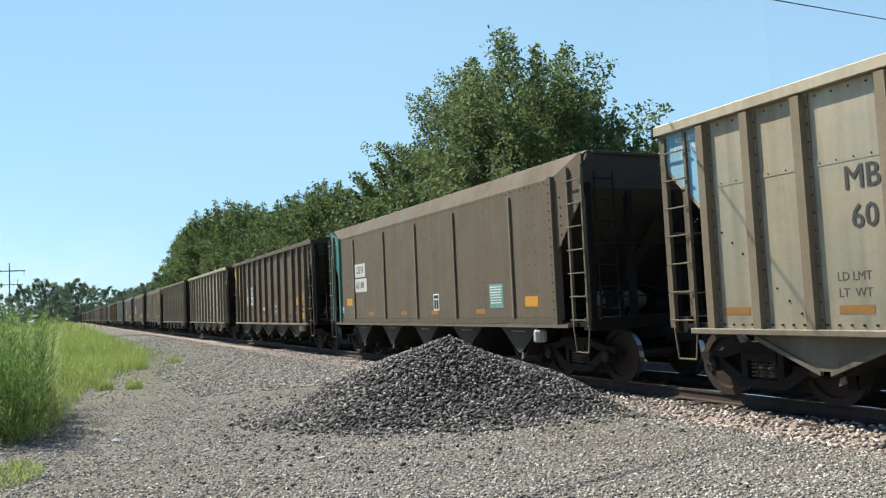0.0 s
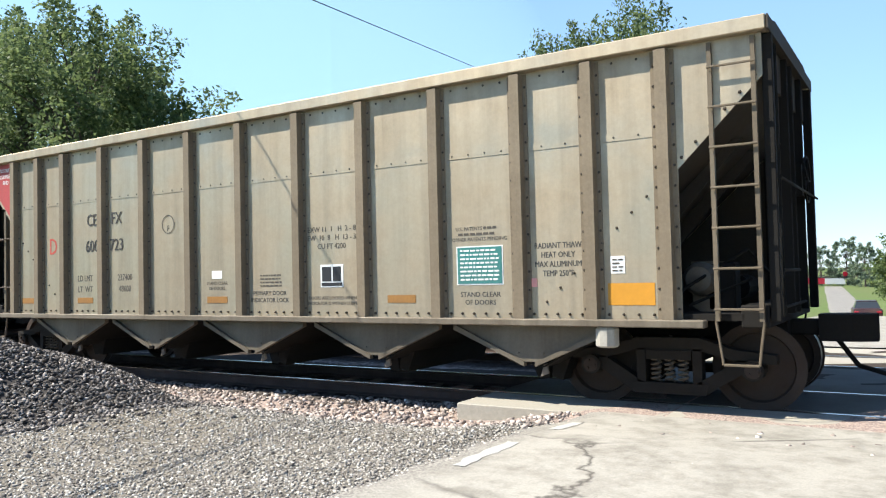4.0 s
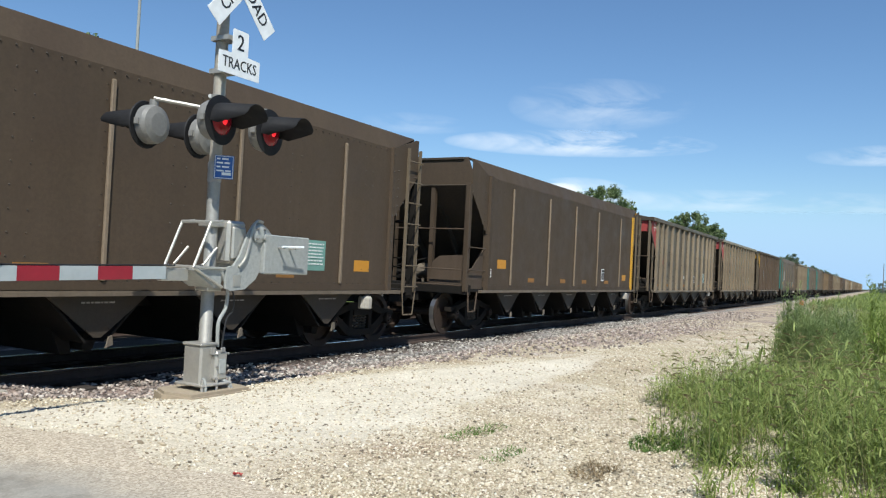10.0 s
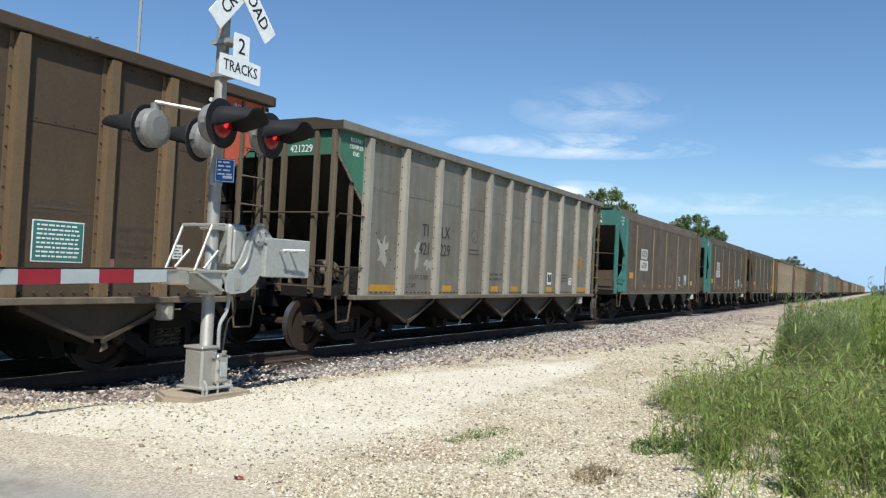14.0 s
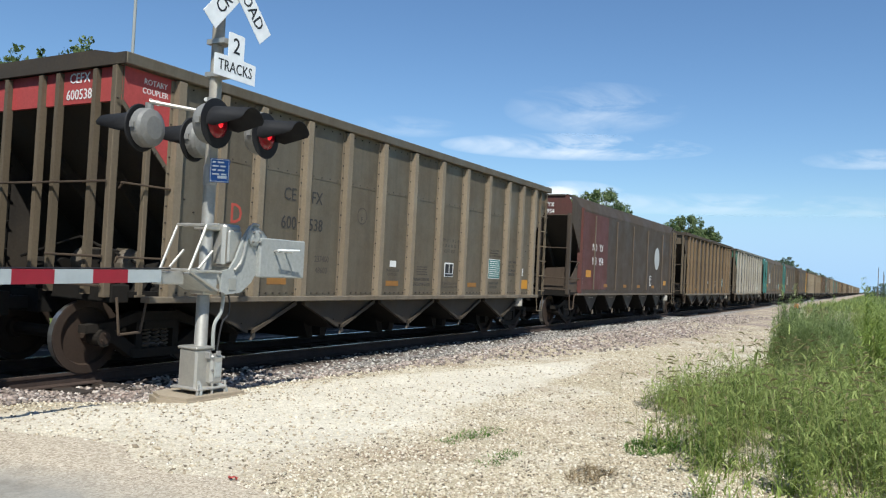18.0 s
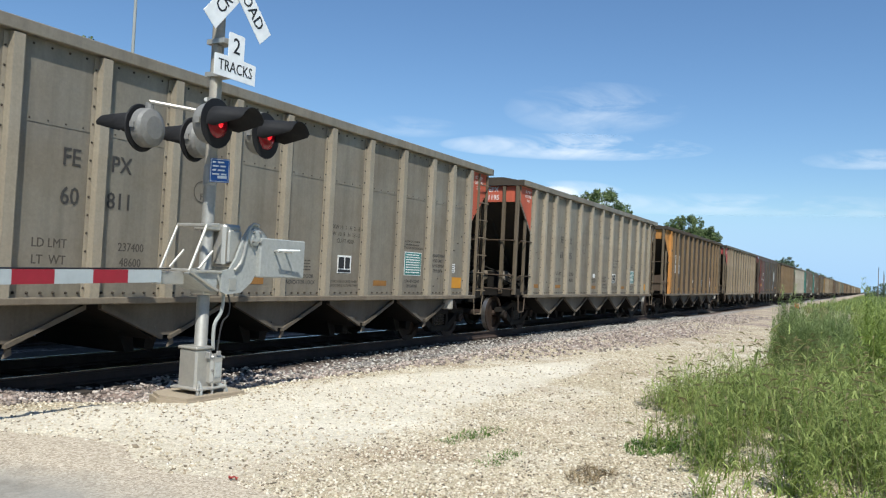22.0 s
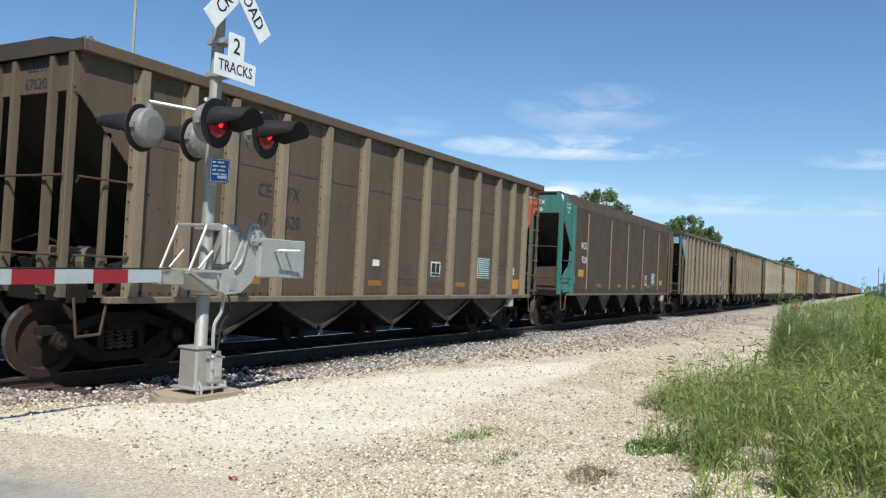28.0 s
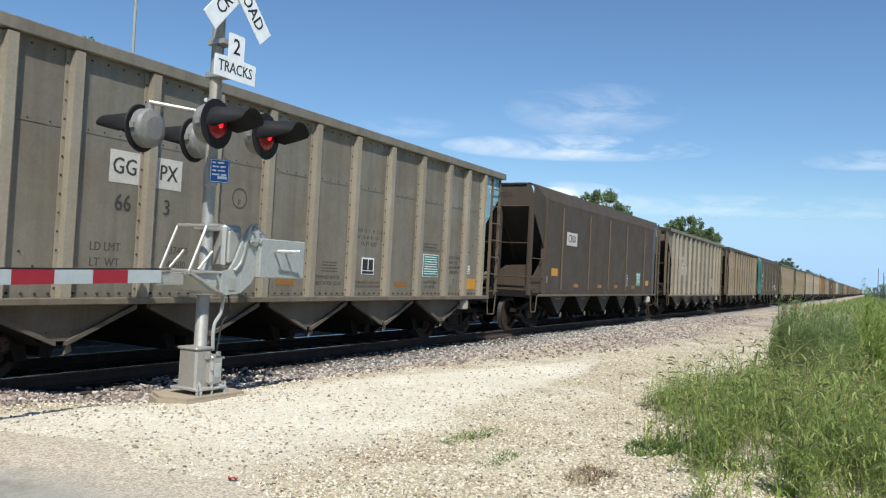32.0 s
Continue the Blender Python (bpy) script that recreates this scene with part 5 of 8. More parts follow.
RUSSET_RIB = coat(0.11, 0.075, 0.05, 0.4, 0.3, 0.45, 0.2)
DUN = coat(0.130, 0.098, 0.069, 0.35, 0.3, 0.6, 0.15)
DARK = coat(0.075, 0.058, 0.046, 0.45, 0.35, 0.6, 0.15)
CREAM = coat(0.42, 0.39, 0.33, 0.3, 0.25, 0.45, 0.2)
MAROON = coat(0.115, 0.036, 0.033, 0.35, 0.3)
TEALP = coat(0.045, 0.205, 0.18, 0.35, 0.3)
GREENP = coat(0.04, 0.17, 0.11, 0.25, 0.3)
REDP = coat(0.42, 0.06, 0.06, 0.2, 0.2)
SCARLET = coat(0.55, 0.11, 0.06, 0.2, 0.25)
YELLOWP = coat(0.62, 0.33, 0.03, 0.2, 0.2)
ORANGEP = coat(0.55, 0.25, 0.06, 0.25, 0.25)
BLUEP = coat(0.22, 0.42, 0.55, 0.2, 0.2)
PATCH = coat(0.62, 0.60, 0.56, 0.2, 0.15)

# chute coats darker than the sides: shade below the sill put into colour
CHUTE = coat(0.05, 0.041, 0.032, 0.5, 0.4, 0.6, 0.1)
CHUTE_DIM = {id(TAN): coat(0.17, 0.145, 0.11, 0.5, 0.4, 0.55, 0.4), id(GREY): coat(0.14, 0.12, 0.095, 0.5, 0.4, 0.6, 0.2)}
TXT_RIB = "ribbed aluminium coal hopper car, dusty "
TXT_FLAT = "smooth-sided steel coal hopper car, dusty "
# the train from the first car seen whole to the last, in the order in which they pass
NEAR = [
    ("rib", TAN, TAN_RIB, BLUEP, None, ("MB", "KX"), ("60", "93"), TXT_RIB + "tan with blue end", ("ladder", {"gap": 0.36, "size": 0.40, "x": -3.46, "z": 2.74},)),
    ("flat", DUN, DUN, TEALP, None, ("CE", "FX"), ("62", "188"), TXT_FLAT + "dun brown with teal end", ("ladder", {"plate": PATCH, "ink": M_INK, "x": -4.3, "size": 0.3, "z": 2.62, "stencil": 1.0})),
    ("rib", RUSSET, RUSSET_RIB, YELLOWP, None, ("CI", "TX"), ("600", "363"), TXT_RIB + "russet with yellow end", ("noteal", {"plate": PATCH, "x": -3.46, "z": 2.47},)),
    ("rib", TAN, TAN_RIB, REDP, None, ("CE", "FX"), ("600", "723"), TXT_RIB + "tan with red end", ()),
    ("rib", TAUPE, TAUPE_RIB, REDP, None, ("CE", "FX"), ("600", "540"), TXT_RIB + "taupe with red end", ()),
    ("flat", BROWN, BROWN, None, YELLOWP, None, None, TXT_FLAT + "brown with yellow ladder end", ("noteal",)),
    ("flat", BROWN, BROWN, TEALP, None, ("CE", "FX"), ("62", "232"), TXT_FLAT + "brown with teal end", ({"plate": PATCH, "ink": M_INK},)),
    ("flat", DUN, DUN, TEALP, None, ("CE", "FX"), ("62", "589"), TXT_FLAT + "dun grey with teal end", ({"plate": PATCH, "ink": M_INK},)),
    ("rib", coat(0.285, 0.26, 0.215, 0.35, 0.3, 0.5, 0.5), CREAM, GREENP, None, ("TI", "LX"), ("421", "229"), TXT_RIB + "grey, pale posts, green end", ("wide", {"posts": RIBS_WIDE, "x": -3.58, "z": 2.32, "gap": 0.42, "size": 0.36, "step": 0.38})),
    ("rib", BROWN, BROWN_RIB, None, SCARLET, None, None, TXT_RIB + "brown with scarlet end", ()),
    ("flat", DARK, DARK, MAROON, None, ("ND", "YX"), ("933", "954"), TXT_FLAT + "brown and maroon, pale disc", ("noteal", {"x": -4.4, "gap": 0.36, "size": 0.36})),
    ("rib", TAUPE, TAUPE_RIB, REDP, None, ("CE", "FX"), ("600", "538"), TXT_RIB + "taupe with red end band", ()),
    ("rib", BROWN, BROWN_RIB, ORANGEP, None, ("CE", "FX"), ("61", "010"), TXT_RIB + "brown with orange end", ("plated", {"plate": PATCH, "x": -4.56, "notice": coat(0.22, 0.085, 0.06, 0.3, 0.2)},)),
    ("rib", GREY, GREY_RIB, SCARLET, None, ("FE", "PX"), ("61", "195"), TXT_RIB + "grey with scarlet end", ()),
    ("rib", GREY, GREY_RIB, None, SCARLET, ("FE", "PX"), ("60", "811"), TXT_RIB + "grey with pale posts", ()),
    ("rib", TAUPE, TAUPE_RIB, None, SCARLET, ("CE", "FX"), ("67", "320"), TXT_RIB + "taupe with sprayed scribbles", ()),
    ("rib", TAUPE, TAUPE_RIB, BLUEP, None, ("MB", "KX"), ("60", "11"), TXT_RIB + "taupe with pale blue end", ({"gap": 0.36, "size": 0.40, "x": -3.46, "z": 2.74},)),
    ("flat", BROWN, BROWN, TEALP, None, ("NC", "EX"), ("92", "26"), TXT_FLAT + "dark brown with teal end", ({"x": -5.0, "size": 0.3},)),
    ("rib", DUN, TAUPE_RIB, None, SCARLET, ("CE", "FX"), ("67", "620"), TXT_RIB + "dun with tan posts", ()),
    ("rib", GREY, GREY_RIB, None, SCARLET, ("ND", "YX"), ("34", "092"), TXT_RIB + "grey with scarlet end", ({"plate": PATCH},)),
    ("flat", DARK, DARK, None, coat(0.07, 0.10, 0.125, 0.4, 0.35), ("CR", "IX"), ("", ""), TXT_FLAT + "dark brown with white plate", ({"plate": PATCH, "ink": M_INK, "x": -3.92, "z": 2.72, "stencil": 2.25},)),
    ("rib", GREY, GREY_RIB, None, BLUEP, ("GG", "PX"), ("66", "3"), TXT_RIB + "grey with pale blue end", ({"plate": PATCH, "lower": None},)),
]
FAR_KINDS = [("rib", TAN, TAN_RIB, None), ("rib", TAUPE, TAUPE_RIB, REDP), ("flat", DUN, DUN, TEALP), ("rib", RUSSET, RUSSET_RIB, None), ("rib", BROWN, BROWN_RIB, None),
             ("flat", BROWN, BROWN, None), ("rib", GREY, GREY_RIB, SCARLET), ("rib", TAN, TAN_RIB, BLUEP), ("flat", DARK, DARK, None)]
FAR_NAMES = {id(TAN): "tan", id(TAUPE): "taupe", id(DUN): "dun", id(RUSSET): "russet", id(BROWN): "brown", id(GREY): "grey", id(DARK): "dark brown"}
AHEAD = [2, 2, 4, 3, 0, 7, 3, 8, 1, 0, 4, 6, 2, 7, 5, 0, 3, 1, 7, 0, 4, 7, 6, 0]     # from the car before the first, forwards
AFTER = [4, 1, 8, 5, 3, 0, 6, 4, 1, 2, 0, 7, 3, 5]
ORDER = []
for n, spec in enumerate(NEAR):
    kind, side, ribs, left, right, mark, number, label, extra = spec
    coal_car(kind, side, ribs, left, right, mark, number, True, label, extra)
    ORDER.append(n)
for first, step, kinds in ((-1, -1, AHEAD), (len(NEAR), 1, AFTER)):
    for k, n in enumerate(kinds):
        kind, side, ribs, left = FAR_KINDS[n]
        coal_car(kind, side, ribs, left, None, None, None, False, (TXT_FLAT if kind == "flat" else TXT_RIB) + FAR_NAMES[id(side)] + " in the long train")
        ORDER.append(first + step * k)

# pale disc and maroon field on the maroon-ended car, red letter on two others
disc = shared("pale_disc", lambda: lathe(B(), [(0.36, 0), (0.36, 0.004)], 28, pose(0, 0, 0, 90)))
part("pale_disc", disc, coat(0.5, 0.52, 0.52, 0.1, 0.1), CARS[10], "pale grey painted disc", pose(3.72, -SIDE - 0.004, 2.5) @ Matrix.Diagonal((1.15, 1, 1.3, 1)))
part("maroon_field", shared("maroon_field", lambda: box(B(), -6.08, -3.3, -SIDE - 0.003, -SIDE - 0.001, 1.16, 3.66)), MAROON, CARS[10], "maroon painted panels")
for n in (3, 4, 11):
    lettering("D", -4.96, 2.2, 0.42, M_REDINK, CARS[n], 0.8)
decal("faded_plate", 5.74, 1.86, 0.50, 0.62, coat(0.34, 0.20, 0.05, 0.45, 0.4), CARS[2], "faded amber patch")
decal("amber_plate", 4.88, 1.84, 0.34, 0.28, M_ORANGE, CARS[2])
part("yellow_field", shared("yellow_field", lambda: prism(B(), [(-6.06, 3.83), (-5.47, 3.83), (-5.47, 1.95), (-6.06, 2.40)], -SIDE - 0.004, -SIDE - 0.001)), YELLOWP, CARS[2], "yellow painted panel")
part("orange_field", shared("orange_field", lambda: prism(B(), [(-6.06, 3.83), (-5.47, 3.83), (-5.47, 1.03), (-6.06, 1.03)], -SIDE - 0.004, -SIDE - 0.001)), ORANGEP, CARS[12], "orange painted panel")


# pale sprayed scribbles low on the side of one car
def scribble(car, x, z, w, h, seed):
    def make():
        rng = random.Random(seed)
        bm = B()
        pts = []
        for k in range(40):
            u = k / 39
            pts.append((w * (u - 0.5) + 0.16 * w * math.sin(k * 0.9 + seed), h * (0.5 * math.sin(k * 1.27 + seed) + 0.12 * rng.uniform(-1, 1))))
        fine = []
        for p0, p1, p2, p3 in zip(pts, pts[1:], pts[2:], pts[3:]):
            for j in range(4):
                t = j / 4
                fine.append([0.5 * (2 * b + (c - a) * t + (2 * a - 5 * b + 4 * c - d) * t * t + (3 * b - a - 3 * c + d) * t ** 3) for a, b, c, d in zip(p0, p1, p2, p3)])
        rows = []
        for i, (u, v) in enumerate(fine):
            n = fine[min(i + 1, len(fine) - 1)]
            o = fine[max(i - 1, 0)]
            d = Vector((n[0] - o[0], n[1] - o[1]))
            d = d.normalized() if d.length else Vector((1, 0))
            e = 0.014 + 0.008 * math.sin(i * 0.21)
            rows.append((bm.verts.new((u - d.y * e, -0.0003 * (i % 7), v + d.x * e)), bm.verts.new((u + d.y * e, -0.0003 * (i % 7), v - d.x * e))))
        for p, q in zip(rows, rows[1:]):
            bm.faces.new((p[0], p[1], q[1], q[0]))
        return bm
    part("scribble", shared(("scribble", w, h, seed), make), M_SPRAY, car, "pale sprayed scribble", pose(x, -SIDE - 0.004, z))


M_SPRAY = dusty("spray_paint", (0.38, 0.375, 0.37), 0.7, amount=0.7, streak=0.5, dirt=(0.22, 0.19, 0.15))
for a, b, w, h, sd in ((-5.15, 1.5, 0.5, 0.62, 1), (-4.25, 1.5, 0.8, 0.70, 2), (-2.0, 1.4, 0.8, 0.45, 3), (-0.85, 1.45, 0.8, 0.5, 4), (2.7, 1.42, 0.8, 0.4, 6), (5.0, 1.45, 0.5, 0.35, 7)):
    scribble(CARS[15], a, b, w, h, sd)


# ---- crossing signals and gates ----
def signal_head(parent, x, y, z, back, lit):
    """Flashing light: black round backing with a hood, housing behind, red lens. Faces -y, or +y when back is set."""
    m = pose(x, y, z, 0, 0, 190 if back else 8)
    head = part("lamp_backing", lathe(B(), [(0.245, 0.0), (0.252, 0.012), (0.10, 0.02)], 28, pose(0, 0, 0, 90)), M_HOOD, parent, "black round lamp backing", m)
    body = lathe(B(), [(0.205, 0.02), (0.205, 0.10), (0.19, 0.14), (0.12, 0.165), (0.0001, 0.17)], 40, pose(0, 0, 0, -90))
    rod(body, (0, 0.08, 0.19), (0, 0.08, 0.26), 0.045, sides=10)
    for s in (-1, 1):
        box(body, s * 0.205 - 0.02, s * 0.205 + 0.02, 0.03, 0.08, -0.03, 0.03)
    part("lamp_housing", body, M_HOUSING, head, "cast aluminium lamp housing")
    part("lens", lathe(B(), [(0.150, -0.004), (0.148, 0.025), (0.10, 0.05), (0.0001, 0.06)], 24, pose(0, 0, 0, 90)), M_LENS, head, "red glass lens", smooth=True)
    if lit:
        part("bulb_glow", lathe(B(), [(0.042, 0.046), (0.03, 0.066), (0.0001, 0.070)], 14, pose(0.0, 0, -0.01, 90)), M_LIT, head, "lit red bulb")
    # hood: a curved visor over the upper half of the lens, longer above
    bm = B()
    n = 20
    ring = []
    for i in range(n + 1):
        a = radians(-12 + 204 * i / n)
        top = math.sin(a)
        depth = 0.05 + 0.40 * smooth_step(-0.2, 0.42, top)
        c, s = math.cos(a), math.sin(a)
        ring.append([bm.verts.new((r * c, yy, r * s - (0.055 if yy < -0.1 else 0))) for r, yy in ((0.175, -0.01), (0.20, -depth), (0.194, -depth), (0.169, -0.01))])
    for p, q in zip(ring, ring[1:]):
        for k in range(3):
            bm.faces.new((p[k], q[k], q[k + 1], p[k + 1]))
    bmesh.ops.recalc_face_normals(bm, faces=bm.faces)
    part("hood", bm, M_HOOD, head, "black metal hood", smooth=True)
    return head


def crossing_signal():
    """Mast with crossbuck, track count, four flashing lights and its junction box; origin at the foot of the mast."""
    s = tagged(new("crossing_signal"), "galvanised crossing signal mast with crossbuck and red flashing lights", "crossing signal", "crossing signals")
    mast = lathe(B(), [(0.078, 0.0), (0.078, 0.30), (0.068, 0.31), (0.065, 2.17), (0.065, 2.19), (0.03, 2.20)], 18)
    part("mast", mast, M_MAST_LOW, s, "galvanised steel mast", smooth=True)
    part("upper_mast", lathe(B(), [(0.055, 2.205), (0.0641, 2.205), (0.0641, 2.22), (0.066, 4.86), (0.066, 4.9), (0.075, 4.91), (0.03, 4.97)], 18), M_MAST, s, "weathered upper mast with brown stains", smooth=True)
    part("coupling", lathe(B(), [(0.068, 2.18), (0.074, 2.20), (0.074, 2.38), (0.068, 2.40)], 18), coat(0.40, 0.40, 0.39, 0.3, 0.2, 0.6, 0.3), s, "dull ribbed sleeve")
    # junction base
    part("junction_base", box(B(), -0.17, 0.05, -0.13, 0.13, 0.04, 0.46, 0.02), M_ALU, s, "cast aluminium base box")
    cover = part("base_cover", box(B(), -0.02, 0.15, -0.20, 0.02, 0.09, 0.40, 0.025), M_ALU, s, "bolted box cover")
    part("cover_plate", box(B(), 0.02, 0.11, -0.207, -0.199, 0.16, 0.32, 0.006), M_GREYPAINT, cover)
    part("base_flange", box(B(), -0.22, 0.20, -0.22, 0.18, 0.045, 0.07, 0.006), M_ALU, s, "cast base flange")
    for x in (-0.01, 0.14):
        for z in (0.12, 0.24, 0.37):
            part("cover_bolt", rod(B(), (x, -0.215, z), (x, -0.195, z), 0.012, sides=6), M_HOUSING, cover)
    part("hinge", box(B(), -0.05, -0.015, -0.19, -0.12, 0.36, 0.43, 0.006), M_HOUSING, cover)
    part("clasp", box(B(), 0.03, 0.09, -0.215, -0.195, 0.39, 0.44, 0.006), M_HOUSING, cover)
    part("lid", box(B(), -0.185, 0.06, -0.14, 0.14, 0.455, 0.485, 0.01), M_ALU, s, "cast lid of the base box")
    part("conduit", hose([(0.10, -0.16, 0.10), (0.16, -0.19, 0.06), (0.20, -0.20, 0.02), (0.22, -0.20, -0.04)], 0.022), M_GREYPAINT, s, "bent grey conduit")
    part("conduit", hose([(-0.12, -0.13, 0.12), (-0.15, -0.19, 0.08), (-0.16, -0.21, 0.02), (-0.16, -0.21, -0.04)], 0.018), M_GREYPAINT, s, "bent grey conduit")
    for x in (-0.2, 0.0, 0.18):
        part("base_bolt", rod(B(), (x, -0.2, -0.02), (x, -0.2, 0.12), 0.016, sides=6), M_ALU, s)
    # crossbuck
    for tilt, text in ((47, "RAIL  ROAD"), (-50, "CROSSING")):
        y = -0.17 if tilt > 0 else -0.155
        blade = part("crossbuck_blade", box(B(), -0.62, 0.62, -0.004, 0.004, -0.115, 0.115, 0.003), M_SIGN, s, "white crossbuck blade with black letters", pose(0.11, y, 4.34) @ pose(0, 0, 0, 0, tilt, 0))
        write(text, 0.205, 0.90, M_BLACK, blade, pose(0, -0.0055, 0))
    part("sign_bracket", box(box(B(), -0.02, 0.02, -0.15, 0.0, 4.31, 4.37), -0.08, 0.08, -0.075, 0.075, 4.30, 4.38), M_ALU, s)
    # track count
    plate = part("track_plate", prism(B(), [(-0.30, -0.115), (0.30, -0.115), (0.30, 0.105), (0.115, 0.115), (0.115, 0.36), (0.10, 0.375), (-0.10, 0.375), (-0.115, 0.36), (-0.115, 0.115), (-0.30, 0.105)], -0.005, 0.003), M_SIGN, s, "white sign that counts two tracks", pose(0.07, -0.20, 3.43))
    write("TRACKS", 0.165, 0.82, M_BLACK, plate, pose(0, -0.007, 0))
    write("2", 0.24, 0.9, M_BLACK, plate, pose(0, -0.007, 0.235))
    for z in (3.36, 3.71):
        part("sign_bracket", box(box(B(), -0.02, 0.18, -0.20, -0.16, z - 0.02, z + 0.02), -0.085, 0.085, -0.17, 0.08, z - 0.025, z + 0.025), M_ALU, s)
        part("worm_band", lathe(B(), [(0.071, z - 0.012), (0.074, z), (0.071, z + 0.012)], 16), M_BLACK, s)
    # arms and lights
    part("cross_arm", rod(rod(B(), (-0.47, 0.45, 3.01), (0.0, 0.05, 2.96), 0.022), (0.27, 0.45, 3.01), (0.0, 0.05, 2.96), 0.022), M_ALU, s)
    part("cross_arm", rod(rod(B(), (-0.37, -0.26, 3.01), (0.0, -0.05, 2.96), 0.022), (0.37, -0.26, 3.01), (0.0, -0.05, 2.96), 0.022), M_ALU, s)
    part("arm_clamp", box(B(), -0.10, 0.10, -0.10, 0.10, 2.90, 3.03, 0.02), M_ALU, s)
    for x, lit in ((-0.36, True), (0.36, True)):
        signal_head(s, x + 0.05, -0.36, 2.77, False, lit)
        signal_head(s, x - 0.10, 0.55, 2.74, True, False)
    blue = part("notice_plate", box(B(), -0.10, 0.10, -0.004, 0.004, -0.125, 0.125, 0.003), M_BLUE, s, "small blue emergency notice plate", pose(0.0, -0.13, 2.34, 0, 0, -44))
    part("border", box(B(), -0.094, 0.094, -0.0055, -0.0045, -0.119, 0.119), M_SIGN, blue)
    part("field", box(B(), -0.088, 0.088, -0.007, -0.0058, -0.113, 0.113), M_BLUE, blue)
    rows = lines_of("notice_text", 0, 0, 0.15, 4, 0.042, M_SIGN, blue, y=-0.009, seed=21)
    rows.matrix_basis = pose(0, -0.009, 0.095)
    part("number_bar", box(B(), -0.02, 0.075, -0.009, -0.0075, -0.085, -0.055), M_SIGN, blue)
    part("cable", hose([(0.09, -0.08, 1.25), (0.16, -0.12, 1.05), (0.15, -0.12, 0.85), (0.06, -0.12, 0.70), (0.08, -0.1, 0.44)], 0.02), M_GREYPAINT, s, "grey flexible conduit")
    part("cable", hose([(0.12, -0.10, 1.22), (0.25, -0.12, 1.0), (0.26, -0.12, 0.82), (0.17, -0.12, 0.72), (0.12, -0.12, 0.42)], 0.010), M_BLACK, s, "black looped cable")
    return s


def tube(bm, pts, r, sides):
    """One closed tube through the points."""
    rings = []
    for i, p in enumerate(pts):
        d = (pts[min(i + 1, len(pts) - 1)] - pts[max(i - 1, 0)]).normalized()
        u = d.cross(Vector((0.31, 0.92, 0.23))).normalized()
        w = d.cross(u)
        rings.append([bm.verts.new(p + (u * math.cos(2 * math.pi * k / sides) + w * math.sin(2 * math.pi * k / sides)) * r) for k in range(sides)])
    fs = []
    for p, q in zip(rings, rings[1:]):
        fs += [bm.faces.new((p[k], p[(k + 1) % sides], q[(k + 1) % sides], q[k])) for k in range(sides)]
    fs += [bm.faces.new(list(reversed(rings[0]))), bm.faces.new(rings[-1])]
    bmesh.ops.recalc_face_normals(bm, faces=fs)
    return bm


def hose(points, r, sides=8):
    bm = B()
    pts = [Vector(p) for p in points]
    fine = []
    for i in range(len(pts) - 1):
        p0, p1, p2, p3 = pts[max(i - 1, 0)], pts[i], pts[i + 1], pts[min(i + 2, len(pts) - 1)]
        for k in range(5):
            t = k / 5
            fine.append(0.5 * ((2 * p1) + (p2 - p0) * t + (2 * p0 - 5 * p1 + 4 * p2 - p3) * t * t + (3 * p1 - p0 - 3 * p2 + p3) * t ** 3))
    fine.append(pts[-1])
    tube(bm, fine, r, sides)
    return bm


